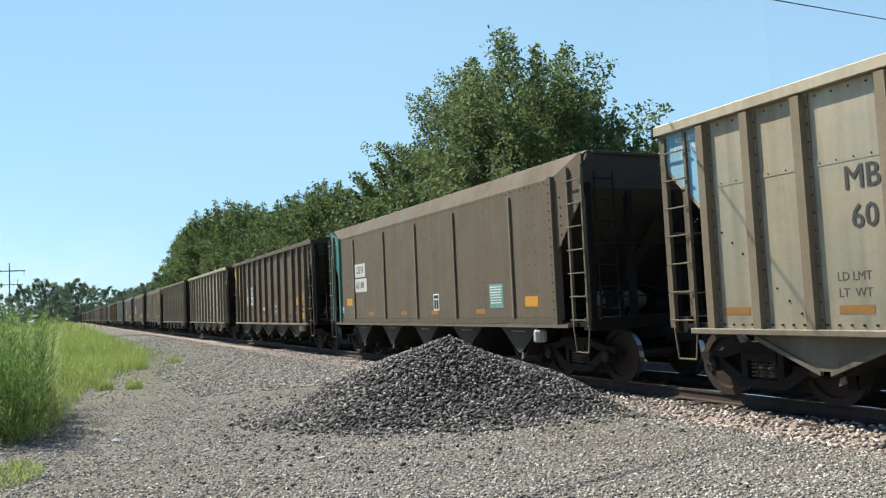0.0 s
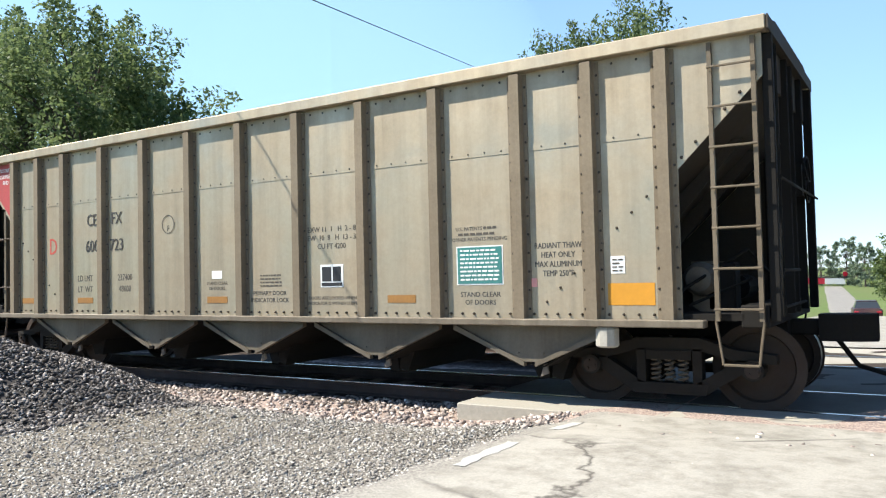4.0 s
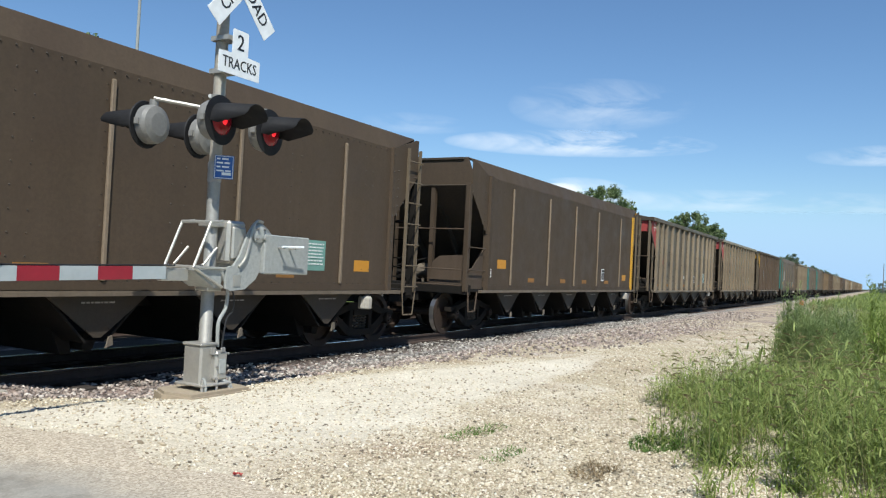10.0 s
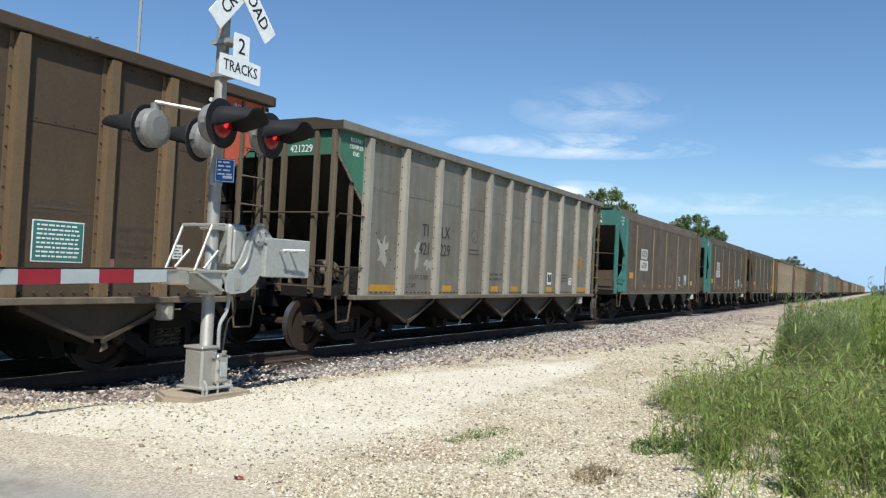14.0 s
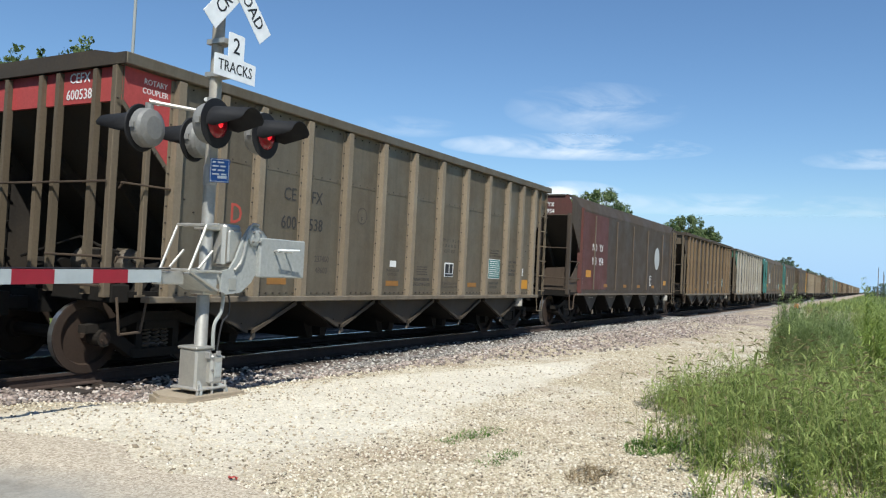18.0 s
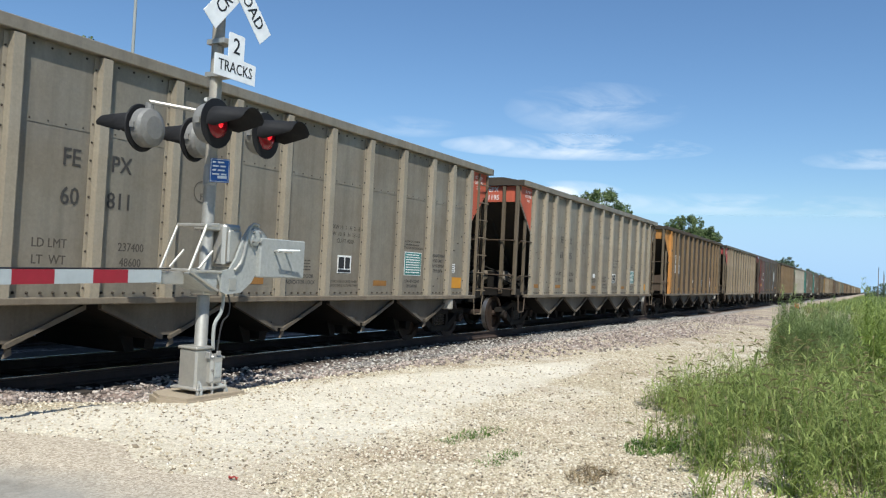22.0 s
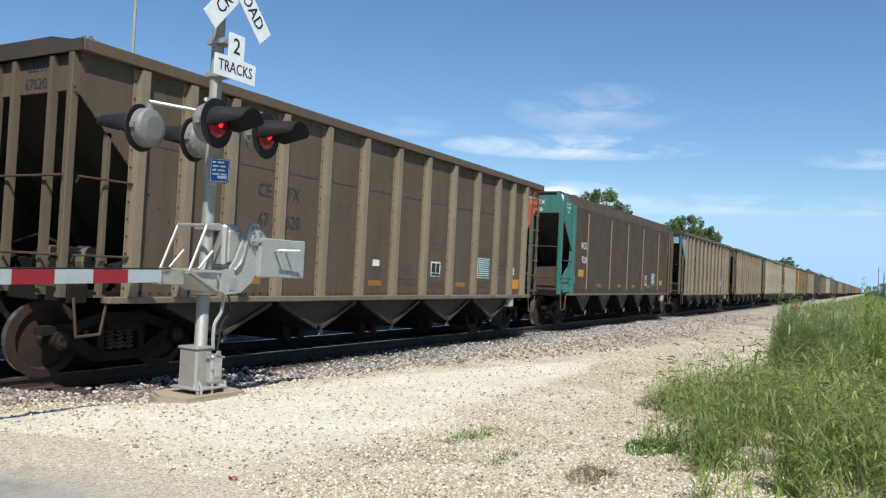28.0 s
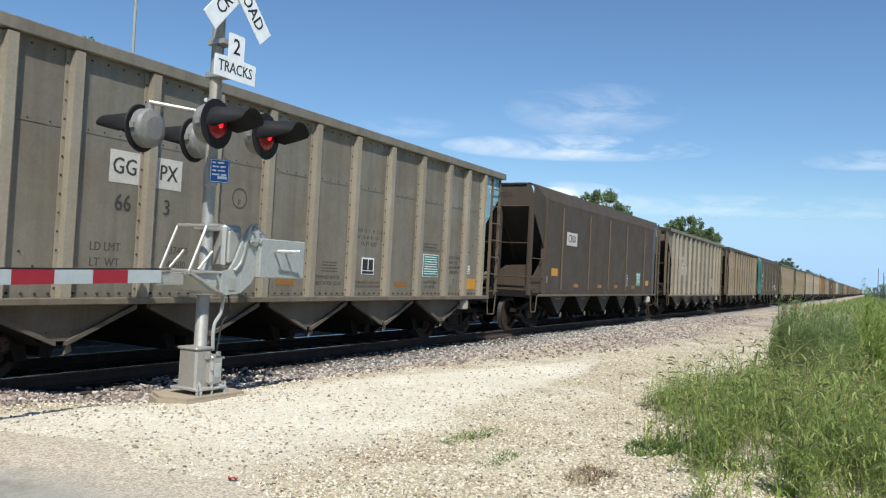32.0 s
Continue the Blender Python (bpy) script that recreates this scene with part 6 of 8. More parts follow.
def crossing_gate():
    """Gate machine on the mast, its arm lowered over the road, and the counterweights; same origin as the signal."""
    g = tagged(new("crossing_gate"), "grey crossing gate machine with lowered red and white arm", "crossing gate", "crossing gates")
    part("machine_case", box(B(), 0.09, 0.36, -0.16, 0.16, 1.46, 1.92, 0.03), M_ALU, g, "cast aluminium gate machine case")
    part("case_lid", box(B(), 0.13, 0.33, -0.19, -0.155, 1.50, 1.86, 0.02), M_ALU, g)
    part("drive_disc", lathe(B(), [(0.10, 0), (0.10, 0.025), (0.05, 0.04)], 24, pose(0.46, -0.235, 1.80, 90)), M_GREYPAINT, g)
    # support arms either side: curved plates from the machine shaft to the counterweight and the arm
    outline = [(0.02, 1.20), (0.10, 1.17), (0.34, 1.19), (0.52, 1.30), (0.62, 1.44), (0.76, 1.53), (0.92, 1.55), (0.92, 1.72), (0.82, 1.76), (0.70, 1.86), (0.56, 1.93), (0.46, 1.92), (0.36, 1.80), (0.24, 1.56), (0.14, 1.44), (0.02, 1.42)]
    for y in (-0.235, 0.205):
        part("support_arm", prism(B(), [(u * 0.88, w) for u, w in outline], y, y + 0.03), M_GREYPAINT, g, "curved grey support arm")
    part("arm_flange", hose([(0.18, -0.25, 1.43), (0.28, -0.25, 1.54), (0.35, -0.25, 1.80), (0.41, -0.25, 1.93), (0.51, -0.25, 1.93)], 0.016, 6), M_ALU, g)
    for k in range(4):
        a = radians(45 + 90 * k)
        part("disc_bolt", rod(B(), (0.46 + 0.075 * math.cos(a), -0.30, 1.80 + 0.075 * math.sin(a)), (0.46 + 0.075 * math.cos(a), -0.24, 1.80 + 0.075 * math.sin(a)), 0.013, sides=6), M_HOUSING, g)
    for y0, y1 in ((-0.29, -0.225), (0.195, 0.26)):
        w = part("counterweight", box(B(), 0.52, 1.28, y0, y1, 1.36, 1.80, 0.012), M_GREYPAINT, g, "pale grey counterweight plate")
        if y0 < 0:
            for x in (0.74, 0.92):
                part("weight_bolt", rod(B(), (x, -0.40, 1.66), (x, -0.28, 1.66), 0.012, sides=6), M_ALU, w)
    part("locking_rod", rod(B(), (0.68, -0.40, 1.67), (1.02, -0.42, 1.68), 0.013), M_SIGN, g, "thin red and white rod")
    part("plate_number", box(B(), 0.12, 0.22, -0.243, -0.236, 1.22, 1.34), M_ALU, g)
    # bracket frame on the arm side of the mast
    frame_bm = B()
    for y in (-0.22, 0.2):
        for a, b in (((-0.42, y, 1.41), (0.28, y, 1.40)), ((-0.42, y, 1.41), (-0.22, y, 1.88)), ((-0.22, y, 1.88), (-0.05, y, 1.90)), ((-0.42, y, 1.41), (-0.02, y, 1.21)), ((-0.30, y, 1.43), (-0.12, y, 1.62))):
            rod(frame_bm, a, b, 0.015, sides=6)
    for z, x in ((1.41, -0.42), (1.88, -0.22)):
        rod(frame_bm, (x, -0.22, z), (x, 0.2, z), 0.018, sides=6)
    part("bracket_frame", frame_bm, M_ALU, g, "welded aluminium bracket frame")
    part("mast_clamp", box(box(B(), -0.10, 0.10, -0.10, 0.10, 1.84, 1.90, 0.01), -0.10, 0.10, -0.10, 0.10, 1.16, 1.22, 0.01), M_ALU, g)
    part("base_bracket", prism(B(), [(-0.42, 1.38), (-0.02, 1.40), (-0.02, 1.20), (-0.10, 1.20)], -0.20, 0.18), M_GREYPAINT, g)
    # arm, drooping a little to its tip
    sag = pose(0, 0, 0.02, 0, 0, 4.5) @ pose(-0.5, 0, 1.33) @ pose(0, 0, 0, 0, -1.05, 0) @ pose(0.5, 0, -1.33)
    part("arm_adaptor", box(B(), -0.74, -0.40, -0.135, -0.065, 1.265, 1.395, 0.008), M_ALU, g, "bare aluminium arm adaptor")
    edges = [-0.74] + [-1.15 - 0.387 * k for k in range(11)]
    for k, (x1, x) in enumerate(zip(edges, edges[1:])):
        part("arm_stripe", box(B(), x, x1 - 0.001, -0.125, -0.085, 1.272, 1.392), M_ARM if k % 2 == 0 else M_REDTAPE, g, "white stripe" if k % 2 == 0 else "red stripe", sag)
    for x in (-5.02, -3.80, -2.52):
        lamp = part("arm_lamp", box(B(), x - 0.04, x + 0.04, -0.14, -0.07, 1.392, 1.44), M_BLACK, g, m=sag)
        part("arm_lens", lathe(B(), [(0.045, -0.05), (0.052, -0.03), (0.052, 0.03), (0.045, 0.05)], 14, pose(x, -0.105, 1.485, 90)), M_LENS, lamp, "small red arm lamp")
    part("arm_cable", hose([(-5.0, -0.10, 1.40), (-3.5, -0.10, 1.402), (-2.0, -0.10, 1.40), (-0.6, -0.10, 1.405)], 0.008, 6), M_BLACK, g, m=sag)
    return g


MAST = (5.95, 6.20, 0.13)
signal, gate = crossing_signal(), crossing_gate()
signal.matrix_basis = pose(*MAST)
gate.matrix_basis = pose(MAST[0], MAST[1], MAST[2] - 0.135)
copy_thing(signal, pose(-6.45, 17.6, 0.10, 0, 0, 180))
copy_thing(gate, pose(-6.45, 17.6, -0.055, 0, 0, 180))


M_FOOTING = dusty("stained_concrete", (0.36, 0.30, 0.22), 0.9, amount=0.5, streak=0.0, dirt=(0.24, 0.19, 0.13))


def foundation(x, y, z):
    bm = prism(B(), [(-0.42, -0.30), (0.40, -0.33), (0.47, -0.1), (0.42, 0.26), (0.13, 0.36), (-0.34, 0.34), (-0.47, 0.08)], -0.14, 0.0, "z")
    bmesh.ops.bevel(bm, geom=[e for e in bm.edges if all(v.co.z > -0.01 for v in e.verts)], offset=0.03, segments=2, affect="EDGES")
    tagged(part("foundation", bm, M_FOOTING, None, m=pose(x, y, z)), "weathered concrete footing of the crossing signal", "footing", "signal footings")


foundation(*MAST)
foundation(-6.45, 17.6, 0.10)


# ---- poles and wires ----
def utility_pole(x, y, h, arm=True, label="weathered wooden utility pole with a crossarm"):
    z = ground_z(x, y)
    p = tagged(new("utility_pole"), label, "utility pole", "utility poles")
    p.matrix_basis = pose(x, y, z - 0.05)
    part("pole", rod(B(), (0, 0, 0), (0, 0, h), 0.16, 0.10, 10), M_WOODPOLE, p)
    if arm:
        part("crossarm", box(B(), -1.2, 1.2, -0.15, -0.03, h - 0.55, h - 0.42), M_WOODPOLE, p)
        part("brace", rod(rod(B(), (-0.6, -0.1, h - 0.52), (0, -0.1, h - 1.2), 0.02, sides=6), (0.6, -0.1, h - 0.52), (0, -0.1, h - 1.2), 0.02, sides=6), M_WOODPOLE, p)
        for xx in (-1.05, -0.4, 0.4, 1.05):
            part("insulator", lathe(B(), [(0.03, h - 0.42), (0.05, h - 0.36), (0.03, h - 0.27)], 8, pose(xx, -0.09, 0)), M_GREYPAINT, p)
    return p


utility_pole(-9.4, 35, 10.6)
utility_pole(-13.0, 62, 10.5)
utility_pole(320, -1.4, 11.0)
utility_pole(380, -3.6, 11.0)
utility_pole(450, -4.6, 11.0)


def wire(a, b, sag, r=0.012):
    a, b = Vector(a), Vector(b)
    pts = [a.lerp(b, k / 12) - Vector((0, 0, sag * 4 * (k / 12) * (1 - k / 12))) for k in range(13)]
    tagged(part("overhead_wire", tube(B(), pts, r, 5), M_WIRE), "thin dark overhead wire strung across the track", "wire", "overhead wires")


wire((-7.0, -6.0, 5.2), (-21.4, 43, 13.4), 0.0, 0.016)


def antenna(x, y, h):
    a = tagged(new("radio_mast"), "thin grey steel radio mast behind the tracks", "radio mast")
    a.matrix_basis = pose(x, y, ground_z(x, y) - 0.05)
    part("tube", rod(B(), (0, 0, 0), (0, 0, h), 0.07, 0.045, 8), M_GREYPAINT, a)
    part("base_plate", box(B(), -0.25, 0.25, -0.25, 0.25, 0, 0.06, 0.01), M_GREYPAINT, a)


antenna(18.9, 24.0, 20.0)


def h_frame(x, y, h, lean):
    p = tagged(new("transmission_pole"), "tall wooden transmission pole with crossarms beyond the field", "utility pole", "transmission poles")
    p.matrix_basis = pose(x, y, ground_z(x, y) - 0.1, 0, 0, lean)
    for s in ((-2.4, 2.4) if lean < 80 else (0.0,)):
        part("pole", rod(B(), (s, 0, 0), (s, 0, h), 0.28, 0.18, 8), M_WOODPOLE, p)
    part("crossarm", box(B(), -5.2, 5.2, -0.15, 0.15, h - 3.2, h - 2.8), M_WOODPOLE, p)
    for s in (-4.8, 0.0, 4.8):
        part("insulator", rod(B(), (s, 0, h - 4.6), (s, 0, h - 3.1), 0.10, sides=6), M_GREYPAINT, p)


h_frame(-330, -17.5, 24.0, 86)
h_frame(-520, -25.5, 27.0, 70)


# ---- house beyond the tracks ----
def house():
    roof_m = dusty("red_metal_roof", (0.50, 0.06, 0.08), 0.45, 0.1, amount=0.2, streak=0.2, dirt=(0.3, 0.05, 0.05))
    wall_m = dusty("grey_siding", (0.42, 0.42, 0.41), 0.8, amount=0.2, streak=0.2, dirt=(0.3, 0.29, 0.27))
    glass = plain("dark_glass", (0.05, 0.06, 0.08), 0.08, spec=0.6)
    h = tagged(new("house"), "small grey house with a red standing-seam metal roof", "house")
    h.matrix_basis = pose(-28.6, 47.0, ground_z(-28.6, 47) - 0.3, 0, 0, 12)
    w, d, e, r = 4.2, 3.6, 1.75, 4.9
    part("wall", box(B(), -w, w, -d, -d + 0.2, 0, e), wall_m, h)
    part("wall", box(B(), -w, w, d - 0.2, d, 0, e), wall_m, h)
    for s in (-1, 1):
        part("wall", prism(B(), [(-d + 0.2, 0), (d - 0.2, 0), (d - 0.2, e), (0, r - 0.25), (-d + 0.2, e)], s * w - (0.2 if s > 0 else 0), s * w + (0.2 if s < 0 else 0), "x"), wall_m, h)
    for s in (-1, 1):
        slope = prism(B(), [(0, r), (s * (d + 0.45), e - 0.2), (s * (d + 0.45), e - 0.32), (0, r - 0.12)], -w - 0.4, w + 0.4, "x")
        rf = part("roof", slope, roof_m, h, "red metal roof slope")
        seam = B()
        for k in range(19):
            x = -w - 0.35 + k * (2 * w + 0.7) / 18
            rod(seam, (x, 0, r + 0.01), (x, s * (d + 0.45), e - 0.19), 0.025, sides=5)
        tagged(part("roof_seams", seam, roof_m, rf), kind="stuff")
    part("porch_roof", prism(B(), [(-d - 2.0, 1.05), (-d - 2.0, 1.15), (-d, 1.75), (-d, 1.62)], -w - 0.2, w + 0.2, "x"), roof_m, h, "red metal porch roof")
    for x in (-w, -1.4, 1.4, w):
        part("porch_post", box(B(), x - 0.06, x + 0.06, -d - 1.9, -d - 1.78, 0, 1.1), M_SIGN, h)
    dm = part("dormer", box(B(), -1.1, 0.5, -2.4, -0.6, 2.7, 3.7), wall_m, h)
    part("dormer_roof", prism(B(), [(-1.4, 3.6), (-0.3, 4.45), (0.8, 3.6), (0.8, 3.72), (-0.3, 4.57), (-1.4, 3.72)], -2.7, -0.2), roof_m, dm)
    for x in (-3.0, -0.3, 2.6):
        win = part("window", box(B(), x - 0.45, x + 0.45, -d - 0.02, -d + 0.02, 0.35, 1.35), M_SIGN, h)
        part("pane", box(B(), x - 0.38, x + 0.38, -d - 0.035, -d - 0.021, 0.42, 1.28), glass, win)
    win = part("window", box(B(), -0.75, 0.15, -2.45, -2.39, 2.85, 3.55), M_SIGN, h)
    part("pane", box(B(), -0.68, 0.08, -2.465, -2.451, 2.92, 3.48), glass, win)


house()


# ---- trees and weeds ----
def leaf_material(name, dark, light, trans=0.25):
    m, nt, b = shader(name)
    r = nt.nodes.new("ShaderNodeNewGeometry").outputs["Random Per Island"]
    c = ramp_of(nt, r, [(0.0, dark), (0.6, [(x + y) / 2 for x, y in zip(dark, light)]), (1.0, light)])
    big = noise_of(nt, coords(nt), 0.35, 3)
    c = mixed(nt, 0.5, c, ramp_of(nt, big, [(0.3, (0.55, 0.6, 0.5)), (0.7, (1.0, 1.0, 0.9))]), "MULTIPLY")
    nt.links.new(c, b.inputs["Base Color"])
    b.inputs["Roughness"].default_value = 0.6
    b.inputs["Specular IOR Level"].default_value = 0.25
    t = nt.nodes.new("ShaderNodeBsdfTranslucent")
    nt.links.new(c, t.inputs["Color"])
    mx = nt.nodes.new("ShaderNodeMixShader")
    mx.inputs[0].default_value = trans
    nt.links.new(b.outputs[0], mx.inputs[1])
    nt.links.new(t.outputs[0], mx.inputs[2])
    nt.links.new(mx.outputs[0], nt.nodes["Material Output"].inputs["Surface"])
    return m


M_LEAF = leaf_material("maple_leaves", (0.082, 0.118, 0.050), (0.225, 0.275, 0.115), 0.45)
M_LEAF_B = leaf_material("woodland_leaves", (0.072, 0.108, 0.042), (0.20, 0.255, 0.095), 0.42)
# far leaves paler and bluer: the haze of distance is put into their colour
M_LEAF_FAR = leaf_material("far_leaves", (0.14, 0.185, 0.135), (0.25, 0.31, 0.215), 0.4)
M_BARK = dusty("bark", (0.10, 0.085, 0.07), 0.9, amount=0.5)
M_WEED = leaf_material("tall_weeds", (0.20, 0.26, 0.07), (0.47, 0.53, 0.20), 0.5)
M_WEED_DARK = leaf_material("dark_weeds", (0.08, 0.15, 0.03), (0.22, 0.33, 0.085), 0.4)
M_PLUME = leaf_material("feathery_weeds", (0.21, 0.28, 0.11), (0.42, 0.49, 0.23), 0.5)
M_GRASS = leaf_material("grass", (0.20, 0.27, 0.06), (0.40, 0.48, 0.14), 0.4)
M_STRAW = leaf_material("dead_straw", (0.26, 0.185, 0.11), (0.42, 0.32, 0.20), 0.3)
M_DRY = leaf_material("dry_grass", (0.20, 0.17, 0.08), (0.36, 0.33, 0.17), 0.3)


def mesh_of(name, verts, faces, material):
    me = bpy.data.meshes.new(name)
    k = faces.shape[1]
    me.vertices.add(len(verts))
    me.vertices.foreach_set("co", verts.astype(np.float32).ravel())
    me.loops.add(faces.size)
    me.loops.foreach_set("vertex_index", faces.astype(np.int32).ravel())
    me.polygons.add(len(faces))
    me.polygons.foreach_set("loop_start", np.arange(0, faces.size, k, dtype=np.int32))
    me.update(calc_edges=True)
    me.materials.append(material)
    return me


def leaves_mesh(name, centres, radii, per, size, rng, material, spray=1.0):
    """Leaves as small bent quads, in clumps round the given centres."""
    n = len(centres) * per
    c = np.repeat(np.array(centres), per, 0)
    r = np.repeat(np.array(radii), per)
    d = rng.normal(size=(n, 3))
    d /= np.linalg.norm(d, axis=1)[:, None]
    # each clump is a spray drawn out upwards and away from the trunk
    axis = np.array(centres) * (1.0, 1.0, 0.25)
    axis /= np.linalg.norm(axis, axis=1)[:, None] + 1e-6
    axis = np.repeat((axis * 0.85 + (0, 0, 0.35)) * spray, per, 0)
    along = rng.uniform(-1.0, 1.15, n)
    slim = 0.85 * np.sqrt(np.clip(1.0 - 0.62 * np.abs(along), 0.05, 1.0))
    p = c + d * (r * slim * rng.uniform(0.1, 1.0, n) ** 0.6)[:, None] * (1, 1, 0.75) + axis * (r * along)[:, None]
    a = rng.normal(size=(n, 3))
    a[:, 2] -= 0.35
    a /= np.linalg.norm(a, axis=1)[:, None]
    b = np.cross(a, rng.normal(size=(n, 3)))
    b /= np.linalg.norm(b, axis=1)[:, None] + 1e-9
    s = size * rng.uniform(0.6, 1.3, n)[:, None]
    v = np.stack([p - a * s, p - b * s * 0.5, p + a * s, p + b * s * 0.5], 1).reshape(-1, 3)
    return mesh_of(name, v, np.arange(4 * n).reshape(-1, 4), material)


TREES = {}


def tree_form(key, h, w, seed, clumps, per, size, material, bare=0.18, spray=1.0):
    """Meshes of a tree: tapered trunk with limbs, and a crown in clumps at the ends of the limbs."""
    if key in TREES:
        return TREES[key]
    rng = np.random.default_rng(seed)
    bm = B()
    rod(bm, (0, 0, -0.3), (0.1, 0, h * 0.35), h * 0.022, h * 0.015, 9)
    rod(bm, (0.1, 0, h * 0.34), (0.0, 0.2, h * 0.8), h * 0.015, h * 0.003, 8)
    centres, radii = [], []
    for k in range(clumps):
        u = rng.uniform(bare, 1.0)
        a = rng.uniform(0, 2 * math.pi)
        prof = math.sin(math.pi * (0.12 + 0.83 * ((u - bare) / (1 - bare)) ** 0.85)) ** 0.7
        r = w * prof * rng.uniform(0.35, 1.0) ** 0.6 * (1 + 0.25 * math.sin(3 * a + seed))
        p = Vector((r * math.cos(a), r * math.sin(a), h * u * (0.97 + 0.03 * math.sin(5 * a))))
        centres.append(p[:])
        radii.append(w * rng.uniform(0.09, 0.21))
        if k % 3 == 0:
            base = Vector((0.05, 0.05, max(h * 0.2, p.z * rng.uniform(0.45, 0.75))))
            mid = base.lerp(p, 0.5) + Vector((0, 0, 0.06 * h * rng.uniform(-0.2, 1)))
            rod(bm, base, mid, h * 0.006, h * 0.004, 6)
            rod(bm, mid, p, h * 0.004, h * 0.0012, 5)
    trunk = finish(bm, "trunk")
    trunk.materials.append(M_BARK)
    TREES[key] = (trunk, leaves_mesh("crown", centres, radii, per, size, rng, material, spray))
    return TREES[key]


def tree(form, x, y, scale=1.0, turn=0.0, label="broad leafy tree in full summer leaf behind the tracks", tall=1.0, group="trees behind the tracks"):
    trunk, crown = form
    t = tagged(new("tree"), label, "tree", group)
    t.matrix_basis = pose(x, y, ground_z(x, y), 0, 0, turn) @ Matrix.Diagonal((scale, scale, scale * tall, 1))
    part("trunk", trunk, M_BARK, t)
    part("crown", crown, crown.materials[0], t)
    return t


BIG = tree_form("big", 16.4, 6.0, 3, 270, 210, 0.10, M_LEAF)
BROAD = tree_form("broad", 13.6, 5.8, 8, 240, 210, 0.10, M_LEAF)
WOOD = tree_form("wood", 13.6, 5.0, 14, 190, 85, 0.17, M_LEAF_B, 0.08)
LOW = tree_form("low", 8.8, 4.5, 21, 150, 80, 0.15, M_LEAF_B, 0.04)
M_LEAF_R = leaf_material("round_tree_leaves", (0.095, 0.135, 0.06), (0.24, 0.30, 0.13), 0.4)
ROUND = tree_form("round", 13.8, 6.2, 9, 210, 100, 0.17, M_LEAF_R, 0.05, 0.35)
FAR = tree_form("far", 13.0, 6.0, 33, 115, 85, 0.24, M_LEAF_FAR, 0.02, 0.4)

# the tall group opposite the rock pile
tree(BIG, -40.5, 23.0, 1.05, 10, tall=0.91)
tree(BROAD, -33.4, 22.0, 1.24, 80, tall=0.85)
tree(WOOD, -30.6, 22.8, 0.84, 200)
tree(LOW, -30.0, 21.5, 0.88, 40)
tree(WOOD, -51.0, 23.0, 0.98, 130)
tree(LOW, -44.0, 20.5, 1.1, 75)
tree(LOW, -37.0, 20.0, 0.95, 15)
tree(WOOD, -60.0, 24.0, 0.86, 300)
tree(WOOD, -67.0, 22.5, 0.90, 20)
tree(LOW, -54.0, 20.5, 1.0, 250)
# woods along the far side of the line
rng_w = random.Random(5)
spots = [(-75, 14.2), (-83, 14.0), (-91, 15.4), (-100, 15.0), (-110, 16.0), (-121, 17.8), (-132, 19.6), (-145, 19.4), (-158, 18.2), (-172, 16.0), (-190, 14.2), (-208, 13.2), (-228, 12.6), (-250, 12.0), (-275, 12.6), (-305, 13.6), (-340, 14.2), (-385, 14.4), (-440, 14.6), (-500, 14.5)]
for k, (x, h) in enumerate(spots):
    form = WOOD if x > -160 else FAR
    tree(form, x, 24.0 + rng_w.uniform(-1.5, 2.5), h / 13.6, rng_w.uniform(0, 360), "leafy woodland tree in the wood along the line", group="woodland trees")
    if x > -200:
        tree(LOW, x + 4, 20.5 + rng_w.uniform(-1, 1), h / 13 * 0.95, rng_w.uniform(0, 360), "low leafy tree at the edge of the wood", group="woodland trees")
# beyond the crossing
tree(WOOD, -15.0, 42.0, 1.06, 30, "leafy tree by the road beyond the tracks", group="trees by the road")
tree(BROAD, -10.6, 30.0, 0.80, 90, "leafy tree by the road beyond the tracks", tall=1.14, group="trees by the road")
tree(BIG, -12.5, 38.0, 0.72, 10, "leafy tree by the road beyond the tracks", group="trees by the road")
tree(LOW, -17.5, 33.0, 1.0, 150, "leafy tree by the road beyond the tracks", group="trees by the road")
tree(WOOD, -18.5, 52.0, 0.85, 200, "leafy tree by the road beyond the tracks", group="trees by the road")
tree(LOW, 7.5, 55.0, 0.75, 50, "leafy tree by the road beyond the tracks", group="trees by the road")
tree(LOW, 12.0, 42.0, 0.8, 95, "leafy tree by the road beyond the tracks", group="trees by the road")
tree(LOW, -0.2, 66.0, 0.80, 20, "bushy tree beside the lane past the tracks", group="trees by the road")
tree(LOW, 1.6, 50.0, 0.72, 130, "bushy tree beside the lane past the tracks", group="trees by the road")
tree(LOW, 2.6, 58.0, 0.85, 230, "bushy tree beside the lane past the tracks", group="trees by the road")
tree(BROAD, 5.2, 44.0, 0.60, 75, "bushy tree beside the lane past the tracks", group="trees by the road")
for k in range(26):
    x, y = -70 + 4.6 * k, 182 + 12 * math.sin(k * 2.3)
    tree(FAR, x, y, 0.66 + 0.12 * math.sin(k * 1.7), 40 * k, "hazy tree far along the road", group="trees far off")


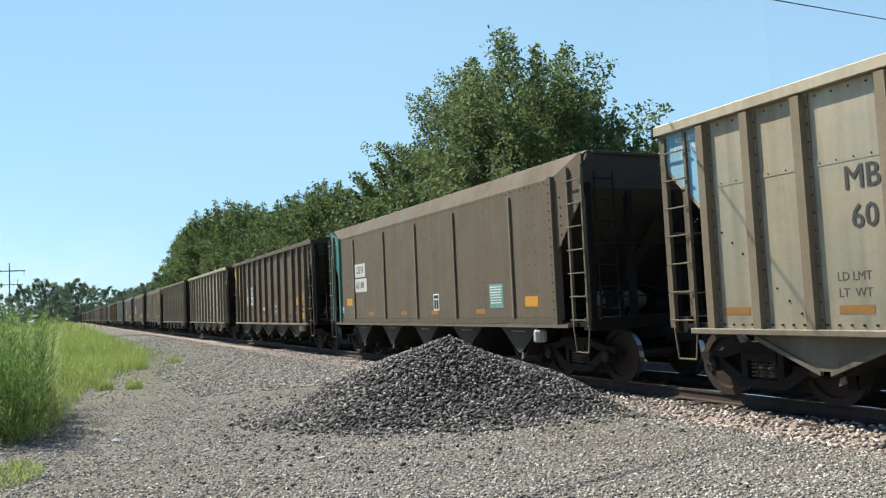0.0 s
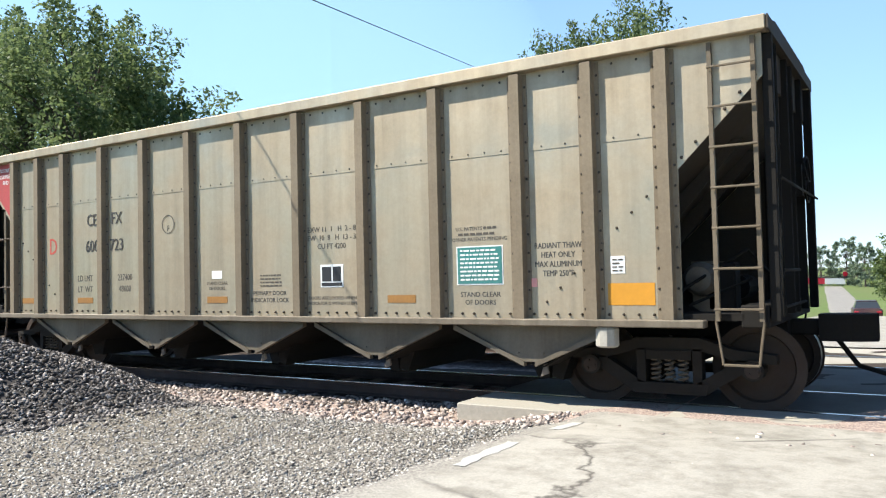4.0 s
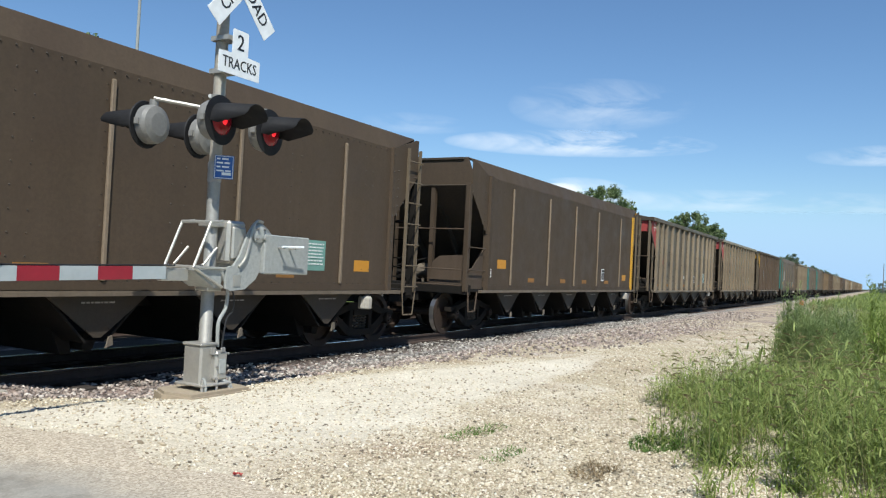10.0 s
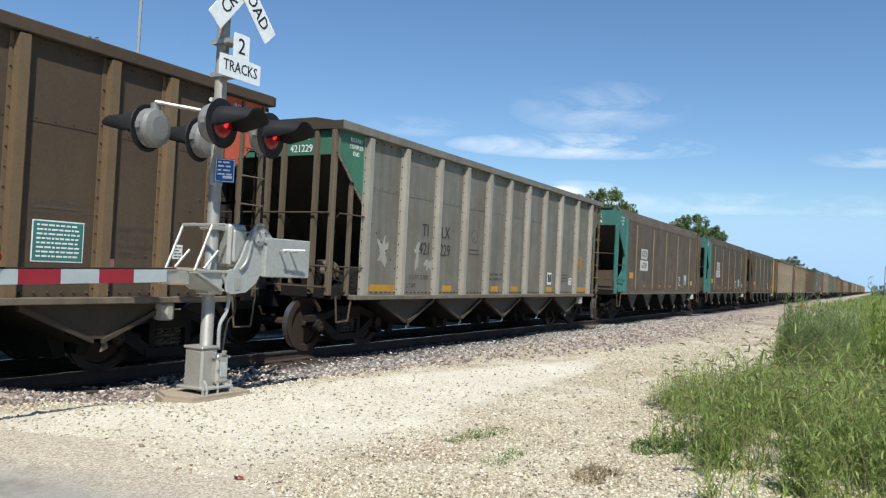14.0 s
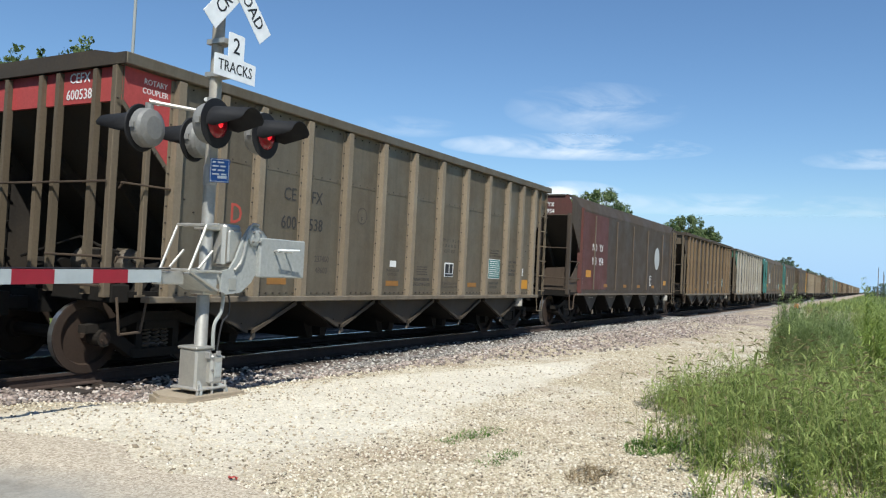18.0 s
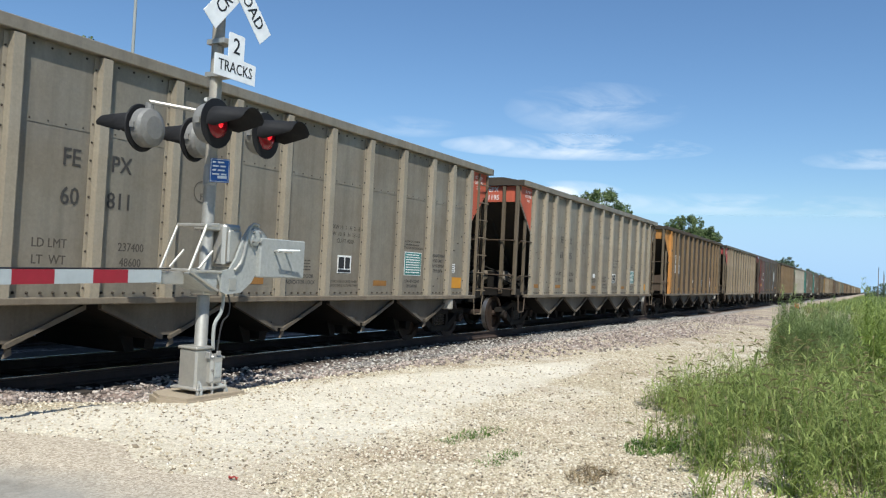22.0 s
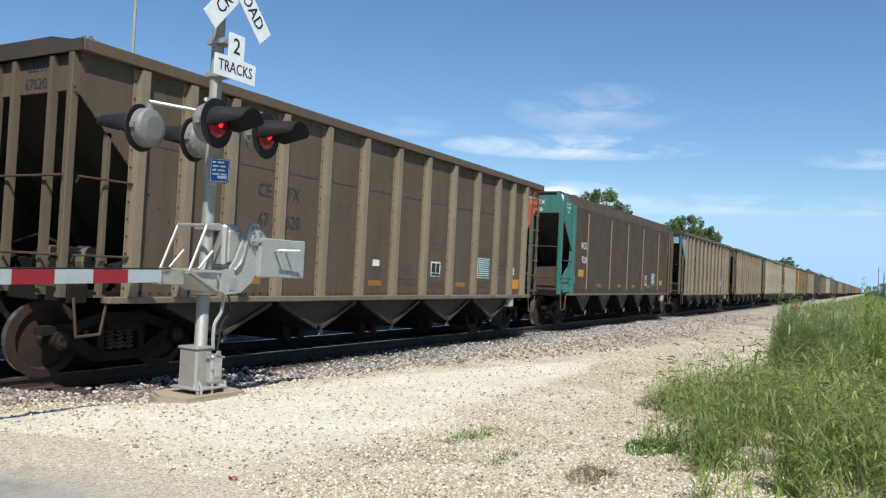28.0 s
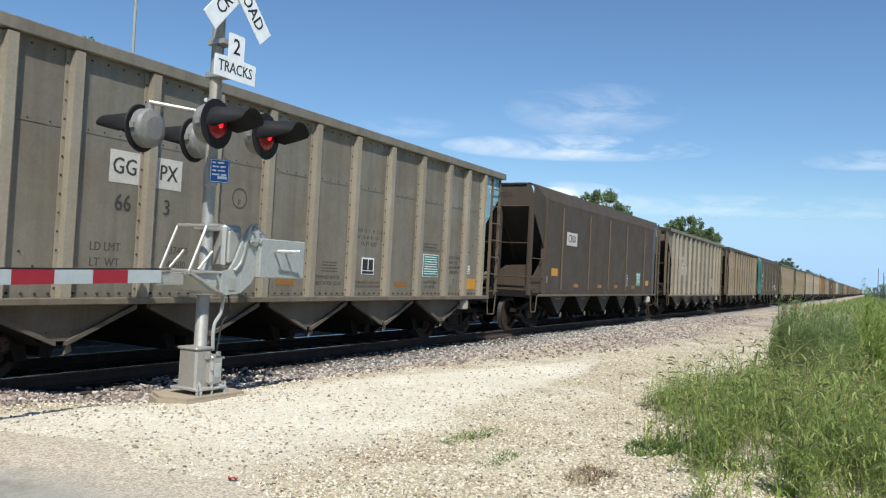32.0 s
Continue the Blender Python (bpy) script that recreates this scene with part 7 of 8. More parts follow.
def small_car(x, y, turn):
    """A dark saloon seen from behind, waiting in the lane."""
    car = tagged(new("car"), "dark maroon saloon car on the lane past the tracks", "car")
    car.matrix_basis = pose(x, y, ground_z(x, y) + 0.03, 0, 0, turn)
    paint = dusty("saloon_paint", (0.055, 0.022, 0.024), 0.3, 0.2, amount=0.25, streak=0.1, spec=0.5)
    dark = plain("saloon_glass", (0.03, 0.035, 0.04), 0.08, spec=0.6)
    lower = [(-2.25, 0.30), (-2.28, 0.62), (-2.18, 0.92), (-1.55, 0.98), (1.0, 0.95), (2.0, 0.82), (2.28, 0.60), (2.25, 0.30)]
    bm = prism(B(), [(-p, z) for p, z in lower], -0.88, 0.88, "y")
    bmesh.ops.bevel(bm, geom=list(bm.edges), offset=0.06, segments=2, affect="EDGES")
    spin = pose(0, 0, 0, 0, 0, -90)
    body = part("body", bm, paint, car, m=spin)
    roof = B()
    rows = [[roof.verts.new((px, py, z)) for px, py in ((x0, -w), (x1, -w), (x1, w), (x0, w))] for x0, x1, w, z in ((-0.95, 1.60, 0.80, 0.95), (-0.35, 0.95, 0.62, 1.42))]
    for k in range(4):
        roof.faces.new((rows[0][k], rows[0][(k + 1) % 4], rows[1][(k + 1) % 4], rows[1][k]))
    roof.faces.new(rows[1])
    part("windows", roof, dark, car, "dark glass", spin)
    part("roof", box(B(), -0.40, 0.98, -0.64, 0.64, 1.405, 1.45, 0.02), paint, car, m=spin)
    for px in (-1.38, 1.36):
        for py in (-0.80, 0.80):
            tyre = part("wheel", rod(B(), (px, py - 0.1, 0.32), (px, py + 0.1, 0.32), 0.32, sides=18), M_BLACK, car, m=spin)
            part("hub_cap", rod(B(), (px, py - 0.105, 0.32), (px, py + 0.105, 0.32), 0.19, sides=14), M_HOUSING, tyre)
    for py in (-0.68, 0.68):
        part("tail_lamp", box(B(), 2.17, 2.30, py - 0.16, py + 0.16, 0.66, 0.80, 0.02), M_REDTAPE, car, m=spin)
    part("plate_bar", box(B(), 2.26, 2.295, -0.16, 0.16, 0.56, 0.66), M_SIGN, car, m=spin)
    part("bumper", box(B(), 2.2, 2.33, -0.84, 0.84, 0.34, 0.52, 0.04), paint, car, m=spin)


small_car(-3.75, 62.0, 6.0)
# behind the train on the right
tree(WOOD, 21.0, 31.0, 0.80, 60)
tree(LOW, 27.0, 30.5, 1.08, 120)
tree(WOOD, 30.5, 33.0, 0.74, 220)
tree(ROUND, 96.0, 31.0, 0.96, 15, "round leafy tree far beyond the tracks", group="trees far off")
tree(ROUND, 108.0, 33.0, 0.90, 95, "round leafy tree far beyond the tracks", group="trees far off")
tree(ROUND, 150.0, 31.0, 1.06, 35, "round leafy tree far beyond the tracks", group="trees far off")
tree(ROUND, 164.0, 31.0, 0.95, 200, "round leafy tree far beyond the tracks", group="trees far off")
tree(LOW, 139.0, 30.0, 1.25, 5, "thin leafy tree far beyond the tracks", group="trees far off")
for k, (x, y, s) in enumerate(((345, 32, 1.1), (372, 33, 1.05), (500, 34, 1.05), (540, 34, 1.0), (640, 36, 1.1), (760, 38, 1.1), (900, 40, 1.2), (330, 1.6, 0.30), (350, -2.6, 0.42), (300, -4.5, 0.42), (420, -0.5, 0.36), (440, -16, 0.6), (560, -22, 0.7))):
    tree(FAR, x, y, s, 57 * k, "hazy tree at the far end of the line", group="trees far off")
# field edge on the left
for k, (x, y, s) in enumerate(((-235, -4.5, 0.86), (-250, -9.5, 0.80), (-262, -13, 0.62), (-300, -3.0, 0.75), (-380, -1.0, 1.1), (-170, -15.5, 0.85), (-175, -21, 0.9), (-420, 6, 1.4), (-700, 12, 2.0), (-760, 2, 2.0), (-820, -9, 2.0), (-720, 22, 2.0), (-600, 30, 1.6))):
    tree(FAR, x, y, s * 1.15, 71 * k, "hazy tree at the edge of the field", group="trees far off")


def blades(name, spots, label, material, heights, width, lean, seed, category="grass", segs=3):
    """Grass and weeds: tapered bent blades in one mesh."""
    rng = np.random.default_rng(seed)
    n = len(spots)
    p = np.array(spots)
    h = rng.uniform(*heights, n) * p[:, 3]
    a = rng.uniform(0, 2 * np.pi, n)
    d = np.stack([np.cos(a), np.sin(a), 0 * a], 1)
    side = np.stack([-np.sin(a + rng.uniform(-1, 1, n)), np.cos(a), 0 * a], 1)
    k = rng.uniform(0.2, 1.0, n) * lean
    rows = []
    for j in range(segs + 1):
        u = j / segs
        mid = p[:, :3] + np.stack([0 * h, 0 * h, h * u * (1 - 0.25 * k * u)], 1) + d * (h * k * u * u)[:, None]
        w = (width * (1 - u) ** 0.7 + 0.0008) * rng.uniform(0.7, 1.3, n)
        rows += [mid - side * w[:, None], mid + side * w[:, None]]
    v = np.stack(rows, 1).reshape(-1, 3)
    m = 2 * (segs + 1)
    f = np.concatenate([np.arange(n)[:, None] * m + np.array([2 * j, 2 * j + 1, 2 * j + 3, 2 * j + 2]) for j in range(segs)])
    return tagged(new(name, mesh_of(name, v, f, material)), label, category, kind="stuff")


def weed_stems(name, spots, label, material, heights, leaf, per, seed, droop=0.2):
    """Tall leafy stems, each with many narrow leaves up its length."""
    rng = np.random.default_rng(seed)
    vs, fs, base = [], [], 0
    for x, y, z, s in spots:
        h = rng.uniform(*heights) * s
        ax, ay = rng.normal(0, 0.07, 2)
        top = np.array([ax * h, ay * h, h])
        o = np.array([x, y, z])
        w = 0.005
        vs.append(np.array([o + (-w, 0, 0), o + (w, 0, 0), o + top + (0.001, 0, 0), o + top - (0.001, 0, 0)]))
        fs.append(np.arange(4)[None] + base)
        base += 4
        u = rng.uniform(0.08, 1.0, per)
        a = rng.uniform(0, 2 * np.pi, per)
        L = leaf * rng.uniform(0.6, 1.2, per) * (1.15 - 0.75 * u)
        c = o + top * u[:, None]
        d = np.stack([np.cos(a), np.sin(a), rng.uniform(0.35, 1.3, per) - droop], 1)
        sd = np.stack([-np.sin(a), np.cos(a), 0 * a], 1) * (L * 0.075 + 0.002)[:, None]
        mid = c + d * (L * 0.5)[:, None]
        tip = c + d * L[:, None] - np.stack([0 * L, 0 * L, L * droop], 1)
        q = np.stack([c, mid - sd, tip, mid + sd], 1).reshape(-1, 3)
        vs.append(q)
        fs.append(np.arange(4 * per).reshape(-1, 4) + base)
        base += 4 * per
    return tagged(new(name, mesh_of(name, np.concatenate(vs), np.concatenate(fs), material)), label, "weeds", kind="stuff")


def strew(n, seed, x0, x1, y0, y1, keep, power=1.0, scale=lambda x, y: 1.0):
    rng = random.Random(seed)
    out = []
    while len(out) < n:
        x = x0 + (x1 - x0) * rng.random() ** power
        y = rng.uniform(y0, y1)
        if keep(x, y, rng):
            out.append((x, y, ground_z(x, y) - 0.01, scale(x, y)))
    return out


# right verge: near tussock, then a strip that runs on beside the track
def tussock(x, y):
    """0..1 density of the near tussock on the right."""
    e = ((x - 8.35) / 3.2) ** 2 + ((y - 0.27) / 1.62) ** 2 + 0.35 * noise.noise((x * 1.1, y * 1.1, 2.0))
    return 1 - e


def edge_r(x):
    return 1.45 + 0.05 * (x - 8) + 0.35 * noise.noise((x * 0.5, 0.0, 6.0)) if x < 60 else 4.2


def tufts(n, seed, x0, x1, y0, y1, keep, per, wide, scale):
    """Blades that spring from shared roots."""
    rng = random.Random(seed)
    out = []
    for x, y, z, s in strew(n, seed, x0, x1, y0, y1, keep):
        k = scale(x, y) * rng.uniform(0.55, 1.25)
        for _ in range(per):
            a, d = rng.uniform(0, 6.283), wide * rng.random() ** 0.5
            out.append((x + d * math.cos(a), y + d * math.sin(a), z, k * rng.uniform(0.6, 1.1)))
    return out


def ribbons(base, azim, length, rise, droop, width, segs=3):
    """Arching leaf ribbons: vertices and quads; all inputs are arrays with one entry a leaf."""
    n = len(base)
    out = np.stack([np.cos(azim), np.sin(azim)], 1)
    side = np.stack([-np.sin(azim), np.cos(azim), 0 * azim], 1)
    rows = []
    for j in range(segs + 1):
        u = j / segs
        flat = length * u * np.sqrt(np.maximum(1 - rise ** 2, 0.05)) * (1 + 0.25 * droop * u)
        up = length * (rise * u - droop * u * u)
        mid = base + np.concatenate([out * flat[:, None], up[:, None]], 1)
        w = width * (0.55 + 1.1 * u - 1.6 * u * u) if j < segs else width * 0.04
        rows += [mid - side * w[:, None], mid + side * w[:, None]]
    v = np.stack(rows, 1).reshape(-1, 3)
    m = 2 * (segs + 1)
    f = np.concatenate([np.arange(n)[:, None] * m + np.array([2 * j, 2 * j + 1, 2 * j + 3, 2 * j + 2]) for j in range(segs)])
    return v, f


def leafy_grass(name, spots, label, material, heights, leaf, per, seed, width=0.007, lean=0.22):
    """Coarse grass on jointed stems: each stem leans and carries broad arching leaves."""
    rng = np.random.default_rng(seed)
    p = np.array(spots)
    n = len(p)
    h = rng.uniform(*heights, n) * p[:, 3]
    a = rng.uniform(0, 2 * np.pi, n)
    k = np.abs(rng.normal(0, lean, n))
    v0, f0 = ribbons(p[:, :3], a, h * 1.04, np.cos(k), 0.06 + 0.10 * k, np.full(n, 0.0032))
    u = np.tile(np.linspace(0.12, 0.97, per), n) + rng.uniform(-0.06, 0.06, n * per)
    i = np.repeat(np.arange(n), per)
    flat = h[i] * u * np.sin(k[i])
    base = p[i, :3] + np.stack([np.cos(a[i]) * flat, np.sin(a[i]) * flat, h[i] * u * np.cos(k[i]) * (1 - 0.08 * u)], 1)
    L = leaf * rng.uniform(0.55, 1.25, n * per) * (1.1 - 0.35 * u) * np.clip(p[i, 3], 0.6, 1.2)
    az = a[i] + np.tile(np.arange(per) * 2.6, n) + rng.uniform(-0.9, 0.9, n * per)
    v1, f1 = ribbons(base, az, L, rng.uniform(0.45, 0.95, n * per), rng.uniform(0.15, 0.85, n * per), width * rng.uniform(0.7, 1.35, n * per))
    v, f = np.concatenate([v0, v1]), np.concatenate([f0, f1 + len(v0)])
    return tagged(new(name, mesh_of(name, v, f, material)), label, "grass", kind="stuff")


def foxtails(name, spots, label, material, heights, seed, lean=0.35):
    """Thin stalks that nod over into bristly seed heads."""
    rng = np.random.default_rng(seed)
    vs, fs, base = [], [], 0
    for x, y, z, s in spots:
        h, a, k = rng.uniform(*heights) * s, rng.uniform(0, 6.283), abs(rng.normal(0, lean)) + 0.1
        d = np.array([math.cos(a), math.sin(a), 0.0])
        o = np.array([x, y, z])
        line = [o + d * h * k * q * q + np.array([0, 0, h * (q - 0.12 * k * q ** 3)]) for q in (0.0, 0.4, 0.75, 1.0)]
        step = (line[-1] - line[-2]) / np.linalg.norm(line[-1] - line[-2])
        head = rng.uniform(0.055, 0.10)
        bend = [line[-1]]
        for q in range(3):
            step = step + d * 0.45 - np.array([0, 0, 0.32])
            step = step / np.linalg.norm(step)
            bend.append(bend[-1] + step * head / 3)
        side = np.array([-d[1], d[0], 0.0])
        for pts, ws in ((line, (0.0016, 0.0015, 0.0013, 0.0012)), (bend, (0.003, 0.0075, 0.007, 0.0015))):
            for turn in ((side,) if pts is line else (side, np.cross(side, step))):
                rows = np.array([q for p_, w in zip(pts, ws) for q in (p_ - turn * w, p_ + turn * w)])
                vs.append(rows)
                fs.append(np.array([(2 * j, 2 * j + 1, 2 * j + 3, 2 * j + 2) for j in range(len(pts) - 1)]) + base)
                base += len(rows)
    return tagged(new(name, mesh_of(name, np.concatenate(vs), np.concatenate(fs), material)), label, "grass", kind="stuff")


def plumes(name, spots, label, material, heights, leaf, per, seed, wide=0.10):
    """Tall stems clothed in fine upswept leaves that taper to a soft pointed top."""
    rng = np.random.default_rng(seed)
    p = np.array(spots)
    n = len(p)
    h = rng.uniform(*heights, n) * p[:, 3]
    a = rng.uniform(0, 2 * np.pi, n)
    k = np.abs(rng.normal(0, 0.07, n))
    v0, f0 = ribbons(p[:, :3], a, h, np.cos(k), 0 * k, np.full(n, 0.005))
    i = np.repeat(np.arange(n), per)
    u = rng.uniform(0.05, 1.0, n * per) ** 0.75
    flat = h[i] * u * np.sin(k[i])
    base = p[i, :3] + np.stack([np.cos(a[i]) * flat, np.sin(a[i]) * flat, h[i] * u * np.cos(k[i])], 1)
    az = rng.uniform(0, 2 * np.pi, n * per)
    off = wide * np.sin(np.pi * np.clip(0.12 + 0.88 * u, 0, 1)) ** 0.8 * rng.uniform(0, 1, n * per)
    base[:, 0] += np.cos(az) * off
    base[:, 1] += np.sin(az) * off
    base[:, 2] += off * 0.6
    L = leaf * rng.uniform(0.5, 1.3, n * per) * (1.15 - 0.65 * u)
    v1, f1 = ribbons(base, az, L, rng.uniform(0.55, 0.97, n * per), rng.uniform(0.0, 0.35, n * per), 0.0014 + L * 0.05, 2)
    v, f = np.concatenate([v0, v1]), np.concatenate([f0, f1 + len(v0)])
    return tagged(new(name, mesh_of(name, v, f, material)), label, "weeds", kind="stuff")


def mound(x, y):
    return 0.45 + 0.65 * max(0.0, min(1.0, tussock(x, y) * 1.3))


leafy_grass("verge_grass", tufts(230, 51, 5.0, 12.8, -2.4, 2.4, lambda x, y, r: tussock(x, y) > -0.05 + r.random() * 0.5, 9, 0.11, mound),
            "coarse leafy green grass growing over the limestone gravel", M_WEED, (0.42, 0.86), 0.24, 6, 1, 0.0085, 0.15)
leafy_grass("verge_grass", tufts(70, 81, 8.6, 11.4, 0.9, 2.3, lambda x, y, r: noise.noise((x * 1.2, y * 1.2, 4.0)) > -0.25 and y < 2.25 - 0.16 * (x - 9), 12, 0.13, lambda x, y: 0.85),
            "coarse leafy green grass at the edge of the gravel", M_WEED, (0.32, 0.70), 0.21, 6, 20, 0.008, 0.15)
# darker leaf colour puts the shade between the stems into the low grass
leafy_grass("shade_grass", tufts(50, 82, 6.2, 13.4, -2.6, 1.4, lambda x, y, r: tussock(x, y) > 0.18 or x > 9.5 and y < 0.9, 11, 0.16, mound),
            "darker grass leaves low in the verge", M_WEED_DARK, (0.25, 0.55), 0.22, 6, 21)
blades("low_grass", strew(2600, 67, 4.9, 13.5, -2.0, 2.6, lambda x, y, r: tussock(x, y) > -0.15 + 0.5 * r.random() and noise.noise((x * 1.3, y * 1.3, 9.0)) > 0.0), "short yellow-green grass in the gravel", M_GRASS, (0.05, 0.22), 0.006, 1.4, 14)
foxtails("seed_grass", strew(520, 52, 5.0, 12.5, -1.8, 2.4, lambda x, y, r: tussock(x, y) > -0.22 + r.random() * 0.6, scale=lambda x, y: 0.55 + 0.5 * mound(x, y)),
         "nodding seed heads of foxtail grass", M_DRY, (0.45, 0.92), 2)
weed_stems("verge_weeds", strew(150, 53, 6.8, 13.5, -2.6, 0.6, lambda x, y, r: tussock(x, y) > 0.35 * r.random() or y < 0.0 and x > 8), "leafy green weeds in the verge", M_WEED, (0.35, 0.80), 0.15, 30, 3)
plumes("tall_weeds", tufts(13, 54, 13.0, 14.6, 0.8, 1.6, lambda x, y, r: ((x - 13.8) / 0.7) ** 2 + ((y - 1.22) / 0.24) ** 2 < 1, 9, 0.14, lambda x, y: 1.06), "clump of tall feathery green weeds beside the track", M_PLUME, (0.80, 1.14), 0.12, 210, 4, 0.12)
plumes("tall_weeds", tufts(20, 70, 12.4, 14.4, 0.15, 0.95, lambda x, y, r: ((x - 13.3) / 0.95) ** 2 + ((y - 0.62) / 0.36) ** 2 < 1, 10, 0.18, lambda x, y: 1.04), "broad clump of tall feathery green weeds", M_PLUME, (0.76, 1.10), 0.12, 210, 16, 0.12)
weed_stems("tall_weeds", tufts(34, 71, 10.6, 17.0, -3.4, 0.05, lambda x, y, r: y < 0.02 + 0.02 * (x - 11) and noise.noise((x * 0.6, y * 0.8, 8.0)) > -0.35, 9, 0.25, lambda x, y: 1.0), "tall leafy green weeds along the verge", M_GRASS, (1.15, 1.70), 0.17, 120, 17, 0.05)
# dark leaf colour stands for the shaded foot of the tall weeds
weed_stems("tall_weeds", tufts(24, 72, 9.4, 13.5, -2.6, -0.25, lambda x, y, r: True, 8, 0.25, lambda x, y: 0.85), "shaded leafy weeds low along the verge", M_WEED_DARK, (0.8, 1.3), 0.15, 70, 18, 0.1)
weed_stems("tall_weeds", tufts(90, 73, 16.5, 40.0, -7.0, 0.9, lambda x, y, r: y < 0.3 + 0.03 * (x - 16) and noise.noise((x * 0.5, y * 0.8, 8.0)) > -0.2, 7, 0.30, lambda x, y: 0.85), "leafy green weeds farther along the verge", M_WEED, (0.75, 1.25), 0.15, 60, 19, 0.05)
blades("verge_strip", strew(15000, 55, 12.5, 95.0, -9.0, 4.2, lambda x, y, r: y < edge_r(x) - 0.6 * r.random() and noise.noise((x * 0.8, y * 0.8, 3.0)) > -0.35, 2.0, lambda x, y: 0.65 + 0.006 * x), "rough green grass strip that runs on beside the track", M_WEED, (0.15, 0.62), 0.010, 0.9, 5)
blades("dry_strip", strew(1500, 75, 22.0, 60.0, 0.0, 4.0, lambda x, y, r: edge_r(x) - 1.3 < y < edge_r(x) - 0.1 and noise.noise((x * 0.3, y * 0.8, 5.0)) > 0.0), "dry orange-brown grass at the edge of the strip", M_DRY, (0.2, 0.5), 0.009, 0.9, 25)
blades("far_strip", strew(9000, 56, 60.0, 420.0, -26.0, 4.4, lambda x, y, r: True, 2.0, lambda x, y: 1.0), "rough green grass far along the track", M_WEED, (0.3, 0.7), 0.05, 0.6, 6)
for n, (x, y, s) in enumerate(((5.95, 3.05, 1.0), (6.25, 2.98, 0.9), (5.45, 2.46, 0.7))):
    blades("grass_tuft", strew(150, 60 + n, x - 0.30, x + 0.30, y - 0.10, y + 0.10, lambda a, b, r: True), "small flat green tuft in the gravel", M_WEED_DARK, (0.02, 0.06), 0.005, 1.8, 70 + n)
blades("grass_mat", strew(700, 68, 6.3, 7.1, 1.4, 1.85, lambda a, b, r: ((a - 6.7) / 0.4) ** 2 + ((b - 1.62) / 0.2) ** 2 < 1), "low green mat of grass in the gravel", M_WEED_DARK, (0.02, 0.07), 0.005, 1.8, 74)
blades("dead_grass", strew(170, 66, 5.15, 5.65, 1.62, 1.86, lambda a, b, r: True), "flattened dead brown grass on the gravel", M_STRAW, (0.04, 0.10), 0.005, 3.0, 80)

# left verge: tall weeds at the edge, low pale grass before them
def low_edge(x):
    return 0.05 + 0.22 * (-x - 14) + 0.3 * noise.noise((x * 0.5, 0, 2.0)) if x > -28 else 3.1


def tall_edge(x):
    return -0.22 + 0.012 * (-x - 10.5)


blades("field_grass", strew(15000, 57, -90.0, -13.0, -3.0, 4.2, lambda x, y, r: y < low_edge(x) - 0.6 * r.random() and y > tall_edge(x) - 0.5, 1.0, lambda x, y: 0.7 + 0.006 * -x), "pale green grass strip along the left of the lot", M_GRASS, (0.18, 0.55), 0.010, 0.9, 7)
leafy_grass("near_grass", tufts(330, 58, -28.0, -11.5, -1.2, 2.6, lambda x, y, r: y < max(low_edge(x), tall_edge(x) + 0.2) - 0.7 * r.random() and noise.noise((x, y * 1.5, 5.0)) > -0.2, 9, 0.22, lambda x, y: 0.85), "pale green grass tufts at the edge of the lot", M_GRASS, (0.16, 0.50), 0.17, 5, 8, 0.007, 0.3)
plumes("tall_weeds", strew(420, 59, -42.0, -13.0, -5.0, 0.25, lambda x, y, r: y < tall_edge(x) and noise.noise((x * 0.7, y * 1.1, 4.0)) > -0.25, 0.7), "tall bright green leafy weeds at the edge of the lot", M_WEED, (0.95, 1.62), 0.17, 130, 9, 0.14)
plumes("tall_weeds", strew(150, 69, -13.6, -10.2, -1.7, -0.2, lambda x, y, r: y < tall_edge(x) and noise.noise((x * 2.5, y * 3, 1)) > -0.2), "tall green weeds on bare stems at the edge of the lot", M_WEED_DARK, (1.0, 1.65), 0.15, 110, 15, 0.12)
leafy_grass("edge_grass", tufts(160, 83, -15.5, -10.4, -1.6, 0.1, lambda x, y, r: y < tall_edge(x) + 0.25 * r.random(), 8, 0.15, lambda x, y: 1.0), "coarse leafy grass under the tall weeds", M_WEED, (0.3, 0.75), 0.22, 6, 26)
blades("weed_blades", strew(5000, 61, -60.0, -15.0, -6.0, 0.15, lambda x, y, r: y < tall_edge(x) - 0.3 * r.random(), 0.7), "tall bright green weeds at the edge of the lot", M_WEED, (0.5, 1.3), 0.008, 0.5, 10)
blades("far_field", strew(9000, 62, -420.0, -80.0, -40.0, 3.4, lambda x, y, r: True, 0.8, lambda x, y: 1.1), "tall weeds far along the field", M_WEED, (0.5, 1.4), 0.07, 0.5, 11)
blades("grass_tuft", strew(700, 63, -9.0, -7.6, -0.9, -0.15, lambda a, b, r: ((a + 8.4) / 0.7) ** 2 + ((b + 0.55) / 0.38) ** 2 < 1), "small bright green tuft at the edge of the gravel", M_WEED, (0.04, 0.14), 0.006, 1.2, 12)
for n, (x, y) in enumerate(((-16.7, 1.27), (-17.0, 0.75), (-22.5, 1.9), (-24.5, 3.0))):
    blades("grass_tuft", strew(150, 90 + n, x - 0.3, x + 0.3, y - 0.15, y + 0.15, lambda a, b, r: True), "small bright green tuft in the gravel", M_GRASS, (0.08, 0.30), 0.006, 1.0, 95 + n)
